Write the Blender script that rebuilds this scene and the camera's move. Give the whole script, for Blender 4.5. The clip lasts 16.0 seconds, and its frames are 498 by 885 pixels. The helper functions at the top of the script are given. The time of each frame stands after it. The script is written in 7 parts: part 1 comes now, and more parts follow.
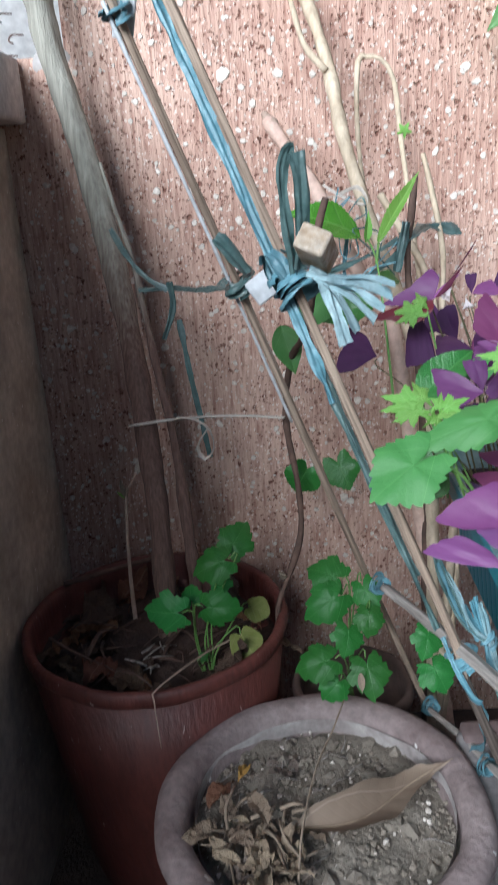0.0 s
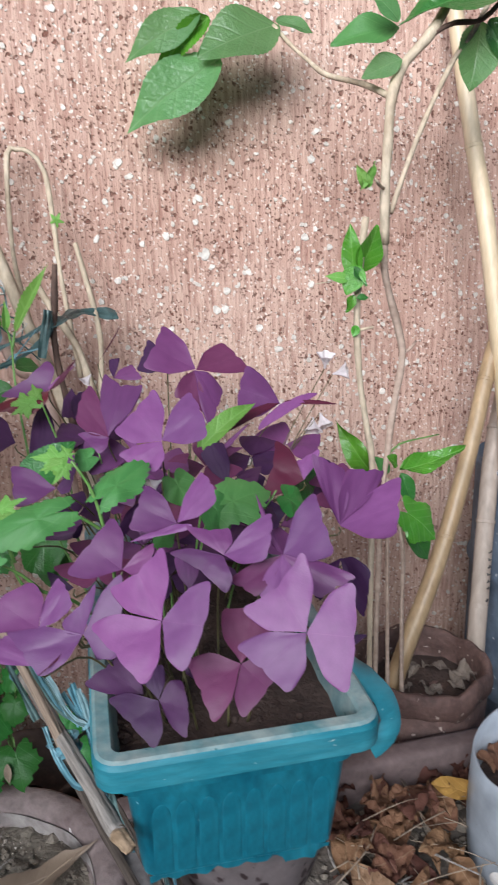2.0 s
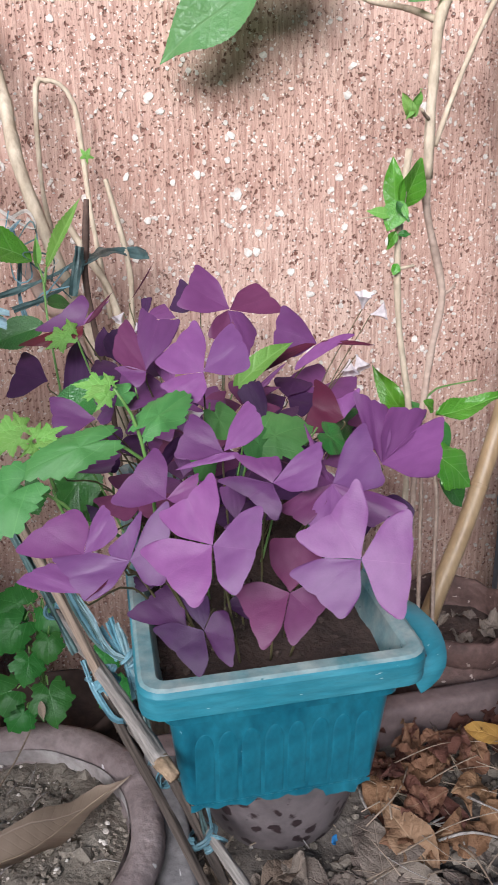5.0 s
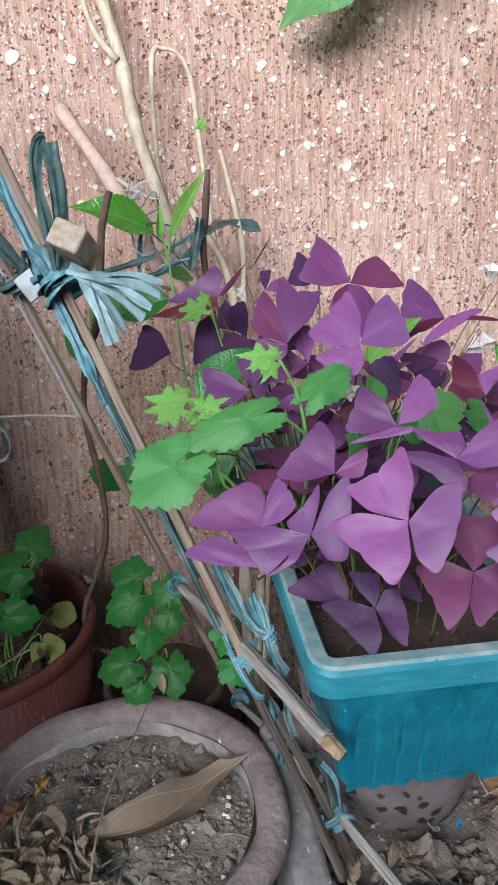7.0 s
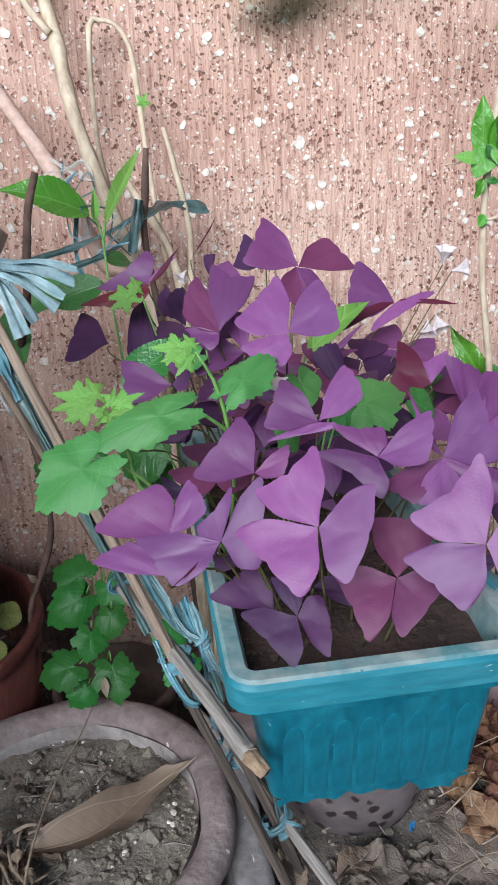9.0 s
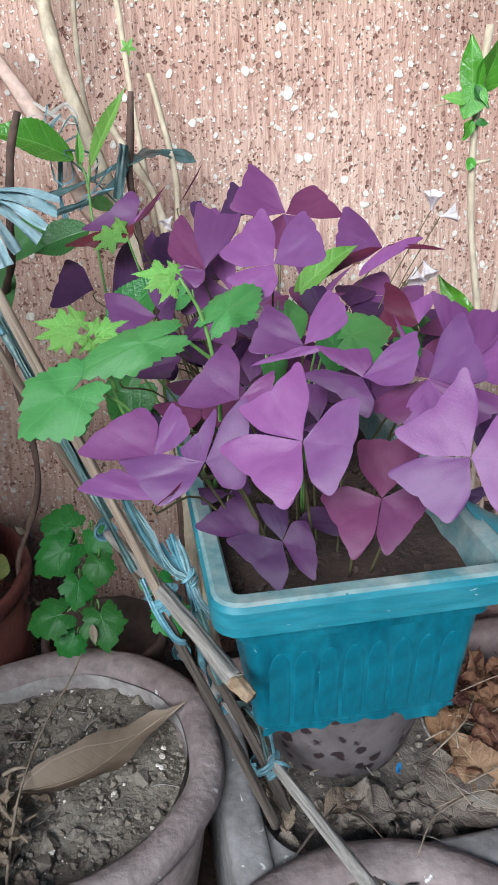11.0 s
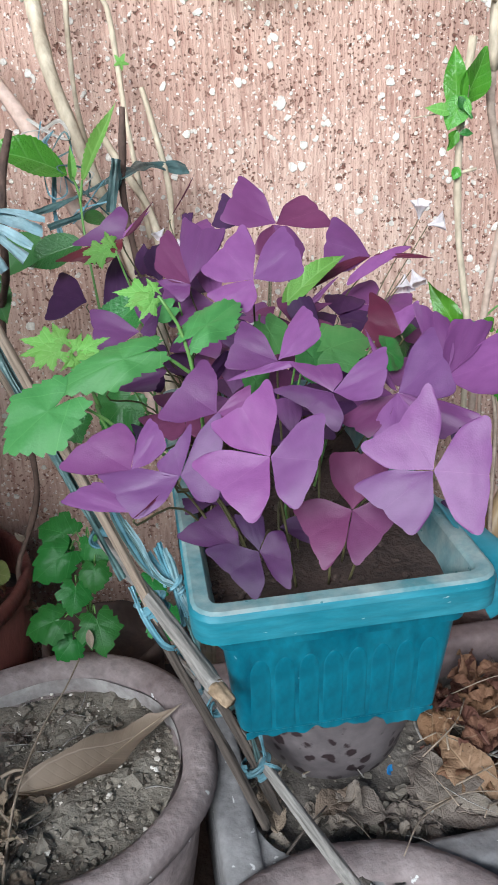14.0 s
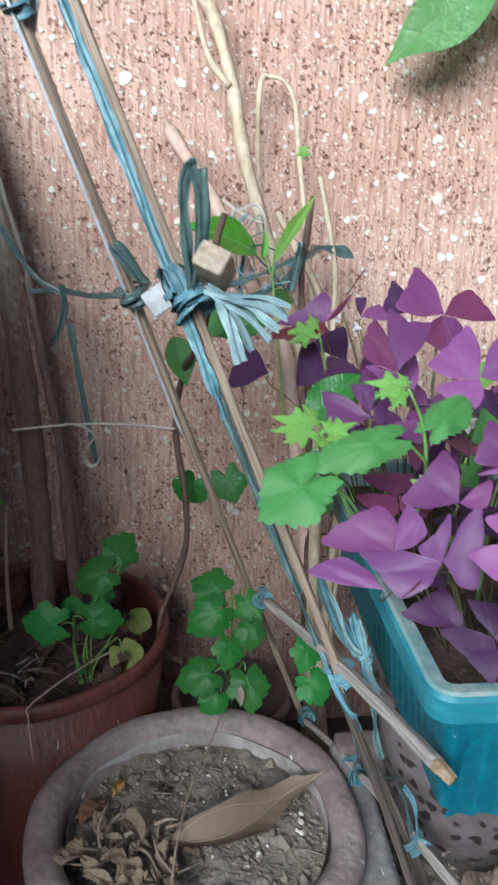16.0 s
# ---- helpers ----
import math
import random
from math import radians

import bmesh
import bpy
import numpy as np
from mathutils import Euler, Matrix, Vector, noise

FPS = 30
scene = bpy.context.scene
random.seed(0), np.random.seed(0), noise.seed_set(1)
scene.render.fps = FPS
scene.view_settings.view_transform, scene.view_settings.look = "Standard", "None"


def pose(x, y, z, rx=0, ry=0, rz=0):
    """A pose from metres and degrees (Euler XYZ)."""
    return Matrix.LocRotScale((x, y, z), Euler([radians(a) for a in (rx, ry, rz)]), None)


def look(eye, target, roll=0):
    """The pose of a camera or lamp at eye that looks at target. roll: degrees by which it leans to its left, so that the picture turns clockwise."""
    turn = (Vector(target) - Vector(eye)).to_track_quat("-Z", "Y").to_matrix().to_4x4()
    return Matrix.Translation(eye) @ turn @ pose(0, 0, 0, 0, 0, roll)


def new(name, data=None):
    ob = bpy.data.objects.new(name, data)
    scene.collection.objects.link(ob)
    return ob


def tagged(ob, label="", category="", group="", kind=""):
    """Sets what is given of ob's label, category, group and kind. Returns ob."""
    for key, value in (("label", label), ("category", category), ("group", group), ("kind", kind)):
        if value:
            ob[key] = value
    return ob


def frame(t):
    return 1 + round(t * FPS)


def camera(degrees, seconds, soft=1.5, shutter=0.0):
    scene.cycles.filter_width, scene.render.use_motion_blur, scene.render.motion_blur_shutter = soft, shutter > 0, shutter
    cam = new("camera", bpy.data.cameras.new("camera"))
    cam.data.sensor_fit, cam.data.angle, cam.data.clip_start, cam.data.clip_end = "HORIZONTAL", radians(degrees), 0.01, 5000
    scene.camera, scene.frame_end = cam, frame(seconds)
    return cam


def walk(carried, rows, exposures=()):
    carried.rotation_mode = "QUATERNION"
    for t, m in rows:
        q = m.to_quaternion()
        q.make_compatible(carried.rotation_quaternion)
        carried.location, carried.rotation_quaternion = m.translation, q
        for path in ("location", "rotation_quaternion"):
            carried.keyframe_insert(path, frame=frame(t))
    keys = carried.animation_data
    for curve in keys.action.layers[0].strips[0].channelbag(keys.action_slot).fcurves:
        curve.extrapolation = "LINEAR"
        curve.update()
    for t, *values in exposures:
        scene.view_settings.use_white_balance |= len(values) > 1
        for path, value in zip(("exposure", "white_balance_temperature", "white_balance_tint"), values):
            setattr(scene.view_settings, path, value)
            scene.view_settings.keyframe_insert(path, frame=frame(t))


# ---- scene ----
cam = camera(35.9, 16.0, shutter=0.6)
PATH = [
    (0, (0.063, -0.011, 0.966), (0.009, 1.882, 0.322), -3.7),
    (0.5, (0.071, -0.012, 0.99), (0.065, 1.912, 0.443), -3.0),
    (1, (0.126, -0.013, 1.026), (0.276, 1.917, 0.523), -1.9),
    (1.5, (0.202, -0.027, 1.013), (0.517, 1.881, 0.503), -1.8),
    (2, (0.264, -0.048, 1.004), (0.711, 1.824, 0.459), -1.8),
    (2.5, (0.268, -0.05, 0.989), (0.734, 1.813, 0.428), -1.5),
    (3, (0.248, -0.045, 0.97), (0.714, 1.811, 0.385), -1.3),
    (3.2, (0.251, -0.054, 0.972), (0.709, 1.801, 0.381), -1.3),
    (5.3, (0.232, -0.026, 0.974), (0.618, 1.829, 0.333), -1.8),
    (5.5, (0.216, -0.021, 0.977), (0.586, 1.835, 0.332), -2.0),
    (6, (0.197, -0.014, 0.973), (0.534, 1.845, 0.317), -1.6),
    (6.5, (0.157, -0.003, 0.97), (0.469, 1.856, 0.301), -1.8),
    (7, (0.144, -0.002, 0.966), (0.442, 1.855, 0.286), -1.6),
    (7.5, (0.143, 0.006, 0.967), (0.43, 1.862, 0.279), -1.5),
    (8, (0.172, 0.033, 0.968), (0.466, 1.883, 0.267), -1.5),
    (8.5, (0.193, 0.021, 0.97), (0.497, 1.865, 0.258), -1.6),
    (9, (0.206, 0.028, 0.961), (0.52, 1.866, 0.239), -2.3),
    (9.2, (0.208, 0.031, 0.957), (0.525, 1.868, 0.231), -2.6),
    (11.3, (0.207, 0.012, 0.922), (0.538, 1.826, 0.148), -2.2),
    (11.5, (0.208, 0.01, 0.926), (0.538, 1.823, 0.148), -2.2),
    (12, (0.202, 0.011, 0.926), (0.53, 1.82, 0.137), -2.1),
    (12.5, (0.213, 0.009, 0.925), (0.538, 1.813, 0.127), -2.1),
    (13, (0.22, 0.005, 0.928), (0.54, 1.807, 0.121), -2.4),
    (13.5, (0.225, 0.005, 0.929), (0.541, 1.809, 0.126), -2.6),
    (14, (0.232, 0.001, 0.937), (0.525, 1.824, 0.169), -3.2),
    (14.5, (0.2, -0.002, 0.938), (0.458, 1.827, 0.173), -3.3),
    (15, (0.162, -0.002, 0.953), (0.407, 1.83, 0.189), -2.1),
    (15.5, (0.104, -0.004, 0.96), (0.352, 1.855, 0.264), 0.2),
    (16, (0.059, -0.007, 0.976), (0.301, 1.873, 0.336), 1.5),
]
walk(cam, [(t, look(eye, target, roll)) for t, eye, target, roll in PATH],
     exposures=[(0, 1.12, 5750, 4), (0.5, 0.86, 5950, 5), (1.1, 0.84, 6030, 8), (1.5, 0.79, 5860, 5), (2, 0.83, 6050, 7), (2.4, 0.85, 6430, 14), (3.2, 0.95, 6330, 13), (5.5, 0.98, 6100, 10), (7, 0.99, 5930, 5), (8, 0.98, 5880, 4), (9, 0.99, 5910, 6), (11.5, 1.1, 5810, 1), (13.5, 1.12, 5800, 1), (15.5, 1.1, 5850, 1), (16, 1.1, 5840, 1)])

# ---- light ----
world = bpy.data.worlds.new("sky")
scene.world = world
world.use_nodes = True
wn = world.node_tree.nodes
sky = wn.new("ShaderNodeTexSky")
sky.sky_type, sky.sun_disc = "NISHITA", False
sky.sun_elevation, sky.sun_rotation = radians(21), radians(208)
wn["Background"].inputs[1].default_value = 0.036
world.node_tree.links.new(sky.outputs[0], wn["Background"].inputs[0])
sun = new("sun", bpy.data.lights.new("sun", "SUN"))
sun.data.energy, sun.data.angle, sun.data.color = 4.75, radians(44), (1.0, 0.975, 0.985)
sun.matrix_world = look((-1.30, -2.2, 1.80), (0.3, 0.8, 0.5))


# ---- materials ----
def material(name, c1, c2, scale=12.0, rough=0.75, bump=0.25, fine=90.0, vary=0.0, stretch=(1, 1, 1),
             spots=None, spot_scale=30.0, spot_size=0.25, metal=0.0, through_light=0.0, gloss=0.5, wear=0.5):
    """Two colours mixed by a coarse noise, darkened by a fine one, with relief from the fine one."""
    m = bpy.data.materials.new(name)
    m.use_nodes = True
    nt = m.node_tree
    n, l = nt.nodes, nt.links
    b = n["Principled BSDF"]
    co = n.new("ShaderNodeTexCoord")
    mp = n.new("ShaderNodeMapping")
    mp.inputs["Scale"].default_value = stretch
    l.new(co.outputs["Object"], mp.inputs[0])
    a = n.new("ShaderNodeTexNoise")
    a.inputs["Scale"].default_value, a.inputs["Detail"].default_value = scale, 6
    a.inputs["Roughness"].default_value = 0.65
    l.new(mp.outputs[0], a.inputs[0])
    r = n.new("ShaderNodeValToRGB")
    r.color_ramp.elements[0].position, r.color_ramp.elements[1].position = 0.5 - wear * 0.4, 0.5 + wear * 0.4
    r.color_ramp.elements[0].color, r.color_ramp.elements[1].color = (*c1, 1), (*c2, 1)
    l.new(a.outputs[0], r.inputs[0])
    f = n.new("ShaderNodeTexNoise")
    f.inputs["Scale"].default_value, f.inputs["Detail"].default_value = fine, 8
    l.new(mp.outputs[0], f.inputs[0])
    h = n.new("ShaderNodeHueSaturation")
    k = n.new("ShaderNodeMapRange")
    k.inputs[1].default_value, k.inputs[2].default_value = 0.25, 0.75
    k.inputs[3].default_value, k.inputs[4].default_value = 0.78, 1.18
    l.new(f.outputs[0], k.inputs[0])
    value = k.outputs[0]
    if vary:
        o = n.new("ShaderNodeObjectInfo")
        q = n.new("ShaderNodeMapRange")
        q.inputs[3].default_value, q.inputs[4].default_value = 1 - vary, 1 + vary
        l.new(o.outputs["Random"], q.inputs[0])
        x = n.new("ShaderNodeMath")
        x.operation = "MULTIPLY"
        l.new(value, x.inputs[0])
        l.new(q.outputs[0], x.inputs[1])
        value = x.outputs[0]
    l.new(value, h.inputs["Value"])
    l.new(r.outputs[0], h.inputs["Color"])
    colour = h.outputs[0]
    if spots:
        v = n.new("ShaderNodeTexVoronoi")
        v.inputs["Scale"].default_value = spot_scale
        w = n.new("ShaderNodeVectorMath")
        w.operation = "MULTIPLY_ADD"
        w.inputs[1].default_value = (0.02, 0.02, 0.02)
        l.new(f.outputs["Color"], w.inputs[0])
        l.new(mp.outputs[0], w.inputs[2])
        l.new(w.outputs[0], v.inputs[0])
        c = n.new("ShaderNodeMapRange")
        c.inputs[1].default_value, c.inputs[2].default_value = spot_size, spot_size * 0.75
        l.new(v.outputs["Distance"], c.inputs[0])
        x = n.new("ShaderNodeMix")
        x.data_type = "RGBA"
        x.inputs[7].default_value = (*spots, 1)
        l.new(c.outputs[0], x.inputs[0])
        l.new(colour, x.inputs[6])
        colour = x.outputs[2]
    l.new(colour, b.inputs["Base Color"])
    rr = n.new("ShaderNodeMapRange")
    rr.inputs[3].default_value, rr.inputs[4].default_value = max(0.05, rough - 0.12), min(1, rough + 0.12)
    l.new(a.outputs[0], rr.inputs[0])
    l.new(rr.outputs[0], b.inputs["Roughness"])
    b.inputs["Metallic"].default_value = metal
    b.inputs["Specular IOR Level"].default_value = gloss
    u = n.new("ShaderNodeBump")
    u.inputs["Strength"].default_value, u.inputs["Distance"].default_value = bump, 0.004
    l.new(f.outputs[0], u.inputs["Height"])
    l.new(u.outputs[0], b.inputs["Normal"])
    if through_light:
        t = n.new("ShaderNodeBsdfTranslucent")
        l.new(colour, t.inputs[0])
        x = n.new("ShaderNodeMixShader")
        x.inputs[0].default_value = through_light
        l.new(b.outputs[0], x.inputs[1])
        l.new(t.outputs[0], x.inputs[2])
        l.new(x.outputs[0], n["Material Output"].inputs[0])
    return m


CLAY_RED = material("red_clay", (0.050, 0.014, 0.012), (0.165, 0.048, 0.038), 16, 0.55, 0.4, 120, stretch=(1.4, 1.4, 0.35), wear=0.7, spots=(0.42, 0.34, 0.31), spot_scale=38, spot_size=0.07)
CLAY_BROWN = material("crusted_brown_clay", (0.055, 0.028, 0.024), (0.16, 0.095, 0.08), 26, 0.75, 0.8, 110, spots=(0.36, 0.29, 0.25), spot_scale=55, spot_size=0.16)
# Clay darkened to carry the shade of the gap behind the seedlings.
CLAY_SHADED = material("shaded_clay", (0.035, 0.022, 0.018), (0.09, 0.055, 0.045), 14, 0.8, 0.3, 110)
CLAY_GREY = material("weathered_clay", (0.150, 0.110, 0.107), (0.33, 0.27, 0.262), 13, 0.85, 0.6, 110, spots=(0.62, 0.60, 0.58), spot_scale=27, spot_size=0.115)
CLAY_SPOT = material("damp_clay", (0.10, 0.085, 0.088), (0.19, 0.160, 0.162), 9, 0.6, 0.2, 60, spots=(0.030, 0.018, 0.020), spot_scale=48, spot_size=0.36)
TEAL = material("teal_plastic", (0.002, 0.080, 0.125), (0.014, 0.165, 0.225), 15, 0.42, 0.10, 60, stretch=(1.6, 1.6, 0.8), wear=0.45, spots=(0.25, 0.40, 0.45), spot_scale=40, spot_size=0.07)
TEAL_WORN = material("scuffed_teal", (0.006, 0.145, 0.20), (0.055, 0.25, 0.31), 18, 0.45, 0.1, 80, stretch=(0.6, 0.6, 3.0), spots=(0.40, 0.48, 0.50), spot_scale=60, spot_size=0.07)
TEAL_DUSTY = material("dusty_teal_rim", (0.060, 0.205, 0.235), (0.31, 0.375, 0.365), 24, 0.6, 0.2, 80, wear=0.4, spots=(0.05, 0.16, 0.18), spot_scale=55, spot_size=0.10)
SOIL = material("grey_soil", (0.158, 0.134, 0.106), (0.275, 0.240, 0.198), 14, 0.95, 0.9, 160)
LITTER_SOIL = material("dark_grey_soil", (0.075, 0.062, 0.052), (0.165, 0.140, 0.120), 18, 0.95, 0.9, 160)
SOIL_DARK = material("dark_soil", (0.035, 0.022, 0.018), (0.08, 0.05, 0.04), 20, 0.95, 0.9, 150)
CONCRETE = material("grey_concrete", (0.095, 0.085, 0.088), (0.30, 0.285, 0.282), 24, 0.9, 0.5, 90, wear=0.8, spots=(0.5, 0.48, 0.47), spot_scale=60, spot_size=0.13)
DARK_WALL = material("mossy_concrete", (0.32, 0.255, 0.195), (0.54, 0.455, 0.37), 9, 0.95, 0.6, 60, spots=(0.62, 0.56, 0.50), spot_scale=46, spot_size=0.10)


# ---- shapes ----
def mesh(name, verts, faces, mat, smooth=True):
    me = bpy.data.meshes.new(name)
    me.from_pydata([tuple(v) for v in verts], [], [tuple(f) for f in faces])
    if mat:
        me.materials.append(mat)
    if smooth:
        me.polygons.foreach_set("use_smooth", [True] * len(me.polygons))
    me.update()
    return me


def part(name, data, mat=None, parent=None, label="", m=None, smooth=True):
    """One mesh object, from (verts, faces) or from a mesh, under a thing or a part."""
    me = mesh(name, *data, mat, smooth) if isinstance(data, tuple) else data
    ob = new(name, me)
    if parent:
        ob.parent = parent
    if m is not None:
        ob.matrix_basis = m
    if label:
        ob["label"] = label
    return ob


def thing(name, at, label, category, group="", kind=""):
    ob = new(name)
    ob.location = at
    ob.empty_display_size = 0.05
    return tagged(ob, label, category, group, kind)


def join(*parts):
    verts, faces = [], []
    for v, f in parts:
        o = len(verts)
        verts += [tuple(p) for p in v]
        faces += [tuple(i + o for i in q) for q in f]
    return verts, faces


def moved(data, m):
    return [tuple(m @ Vector(v)) for v in data[0]], data[1]


def box(x0, x1, y0, y1, z0, z1, b=0.0):
    """A box with bevelled edges."""
    bm = bmesh.new()
    bmesh.ops.create_cube(bm, size=1)
    for v in bm.verts:
        v.co = Vector((x0 if v.co.x < 0 else x1, y0 if v.co.y < 0 else y1, z0 if v.co.z < 0 else z1))
    if b:
        bmesh.ops.bevel(bm, geom=bm.edges[:], offset=b, segments=2, affect="EDGES", profile=0.6)
    bm.verts.index_update()
    out = [tuple(v.co) for v in bm.verts], [[v.index for v in f.verts] for f in bm.faces]
    bm.free()
    return out


def lathe(profile, n=72, rough=0.0, seed=0):
    """A turned body from (radius, height) pairs, slightly uneven."""
    verts, faces = [], []
    for r, z in profile:
        for i in range(n):
            a = 2 * math.pi * i / n
            d = 1 + rough * noise.noise((math.cos(a) * 2 + seed, math.sin(a) * 2, z * 8))
            verts.append((r * d * math.cos(a), r * d * math.sin(a), z + rough * 0.12 * noise.noise((math.cos(a) * 3, math.sin(a) * 3 + seed, 5))))
    k = len(profile)
    for j in range(k - 1):
        for i in range(n):
            a, b = j * n + i, j * n + (i + 1) % n
            faces.append((a, b, b + n, a + n))
    return verts, faces


def disc(radius, n=40, rings=14, bump=0.006, seed=0, dome=0.0):
    """Uneven soil in a round pot."""
    verts, faces = [(0, 0, dome)], []
    for j in range(1, rings + 1):
        r = radius * j / rings
        for i in range(n):
            a = 2 * math.pi * i / n
            x, y = r * math.cos(a), r * math.sin(a)
            verts.append((x, y, dome * (1 - (j / rings) ** 2) + bump * noise.fractal((x * 25 + seed, y * 25, seed), 0.8, 2, 4)))
    faces += [(0, 1 + i, 1 + (i + 1) % n) for i in range(n)]
    for j in range(rings - 1):
        o = 1 + j * n
        faces += [(o + i, o + n + i, o + n + (i + 1) % n, o + (i + 1) % n) for i in range(n)]
    return verts, faces


def smooth_path(pts, step):
    """A curve through the points, in even steps."""
    p = [Vector(q) for q in pts]
    p = [2 * p[0] - p[1]] + p + [2 * p[-1] - p[-2]]
    out = []
    for i in range(1, len(p) - 2):
        k = max(2, int((p[i + 1] - p[i]).length / step))
        for j in range(k):
            t = j / k
            out.append(0.5 * (2 * p[i] + (p[i + 1] - p[i - 1]) * t + (2 * p[i - 1] - 5 * p[i] + 4 * p[i + 1] - p[i + 2]) * t * t
                              + (3 * p[i] - p[i - 1] - 3 * p[i + 1] + p[i + 2]) * t ** 3))
    return out + [p[-2]]


def sweep(pts, r0, r1=None, sides=8, flat=1.0, knots=0.0, step=0.012, seed=0, twist=0.0):
    """A stick, stem or strap along the points: radius r0 to r1, flattened, uneven, with closed ends."""
    r1 = r0 if r1 is None else r1
    path = smooth_path(pts, step)
    n = len(path)
    verts, faces = [], []
    up = Vector((0.31, 0.17, 0.93))
    for i, q in enumerate(path):
        d = (path[min(i + 1, n - 1)] - path[max(i - 1, 0)]).normalized()
        side = d.cross(up)
        if side.length < 1e-4:
            side = d.cross(Vector((1, 0, 0)))
        side.normalize()
        top = side.cross(d).normalized()
        up = top
        t = i / max(1, n - 1)
        r = (r0 + (r1 - r0) * t) * (1 + knots * noise.noise((t * n * 0.35, seed, 1.7)))
        for j in range(sides):
            a = 2 * math.pi * j / sides + twist * t
            w = 1 + 0.5 * knots * noise.noise((math.cos(a) * 2, math.sin(a) * 2 + seed, t * 9))
            verts.append(q + side * (r * w * math.cos(a)) + top * (r * w * flat * math.sin(a)))
    for i in range(n - 1):
        for j in range(sides):
            a, b = i * sides + j, i * sides + (j + 1) % sides
            faces.append((a, b, b + sides, a + sides))
    faces.append(tuple(reversed(range(sides))))
    faces.append(tuple(range((n - 1) * sides, n * sides)))
    return verts, faces


# ---- setting ----
ground = tagged(part("ground", box(-40, 40, -40, 40, -0.2, 0.0), SOIL_DARK), "bare dark earth under the pots", "ground", kind="structure")
wall_back = tagged(part("wall_back", join(box(-0.52, 3.2, 1.2, 1.4, -0.1, 1.075), box(-0.27, 3.2, 1.2, 1.4, 1.075, 1.15), box(-0.198, 3.2, 1.2, 1.4, 1.15, 2.3)), None, smooth=False),
                   "red rendered wall with white stone chips", "wall", kind="structure")
wall_left = tagged(part("wall_left", box(-0.52, -0.298, 0.12, 1.199, -0.1, 1.06, 0.004), DARK_WALL, smooth=False), "low dark mossy concrete side wall", "wall", kind="structure")


# ---- pots ----
def pot_profile(r, h, base, rim_w, rim_h, inner, belly=0.85):
    """Outer wall from the foot up over a thick rolled rim and down inside."""
    body = r - rim_w * 0.45
    p = [(base * 0.96, 0), (base, 0.006)]
    p += [(base + (body - base) * t ** belly, 0.006 + (h - rim_h - 0.006) * t) for t in (0.12, 0.3, 0.6, 1.0)]
    p += [(r - rim_w * 0.12, h - rim_h * 0.8), (r, h - rim_h * 0.5), (r - rim_w * 0.08, h - rim_h * 0.15), (r - rim_w * 0.3, h), (r - rim_w * 0.75, h - 0.001),
          (r - rim_w, h - rim_h * 0.25), (r - rim_w * 1.08, h - rim_h), (r - rim_w * 1.15, h - inner), (0.02, h - inner)]
    return p


def pot(name, at, r, h, base, rim_w, rim_h, inner, mat, label, seed=0, rough=0.02, belly=0.85):
    ob = thing(name, at, label, "plant pot")
    prof = pot_profile(r, h, base, rim_w, rim_h, inner, belly)
    part("pot_body", lathe(prof[:6] + [(r - rim_w * 0.6, h - rim_h), (r - rim_w * 0.9, h - rim_h)], rough=rough, seed=seed), mat, ob)
    part("rim", lathe(prof[5:], rough=rough, seed=seed), mat, ob)
    return ob


red_pot = pot("plant_pot", (-0.11, 0.935, 0), 0.186, 0.40, 0.13, 0.014, 0.024, 0.06, CLAY_RED, "red clay flower pot in the corner, filled with dry litter", 1)
part("soil", disc(0.171, seed=3, bump=0.012, dome=0.01), SOIL_DARK, red_pot, "dark soil", pose(0, 0, 0.342))
grey_pot = pot("plant_pot", (0.099, 0.661, 0), 0.184, 0.325, 0.12, 0.036, 0.035, 0.05, CLAY_GREY, "weathered greyish clay pot with dry soil and a fallen leaf", 5, 0.03)
part("soil", disc(0.15, seed=7, bump=0.012), SOIL, grey_pot, "dry grey soil", pose(0, 0, 0.288))
front_pot = pot("plant_pot", (0.372, 0.345, 0), 0.185, 0.29, 0.12, 0.042, 0.035, 0.05, CLAY_GREY, "old clay pot with chipped pinkish rim and dry soil", 9, 0.03)
part("soil", disc(0.15, seed=11, bump=0.014), LITTER_SOIL, front_pot, "dry crumbly grey soil", pose(0, 0, 0.274))
support_pot = pot("plant_pot", (0.422, 0.70, 0.232), 0.130, 0.256, 0.055, 0.02, 0.03, 0.05, CLAY_SPOT, "grey clay pot with dark damp spots under the planter", 12, 0.015, 0.42)
right_pot = pot("plant_pot", (0.738, 0.885, 0), 0.106, 0.37, 0.08, 0.016, 0.04, 0.05, CLAY_BROWN, "brown clay pot with poles and shrub stems", 15, 0.09)
part("soil", disc(0.094, seed=17, bump=0.01), SOIL_DARK, right_pot, "dark soil", pose(0, 0, 0.325))

# ---- planter ----
planter = thing("planter_box", (0.376, 0.678, 0.490), "long teal plastic planter box with dusty rim and a broken corner", "planter")
planter.rotation_euler = (radians(1.0), 0, radians(-1.7))


def ring(x0, x1, y0, y1, z, r, n=5):
    out = []
    for cx, cy, a0 in ((x1 - r, y1 - r, 0), (x0 + r, y1 - r, 90), (x0 + r, y0 + r, 180), (x1 - r, y0 + r, 270)):
        for i in range(n):
            a = radians(a0 + 90 * i / (n - 1))
            out.append((cx + r * math.cos(a), cy + r * math.sin(a), z))
    return out


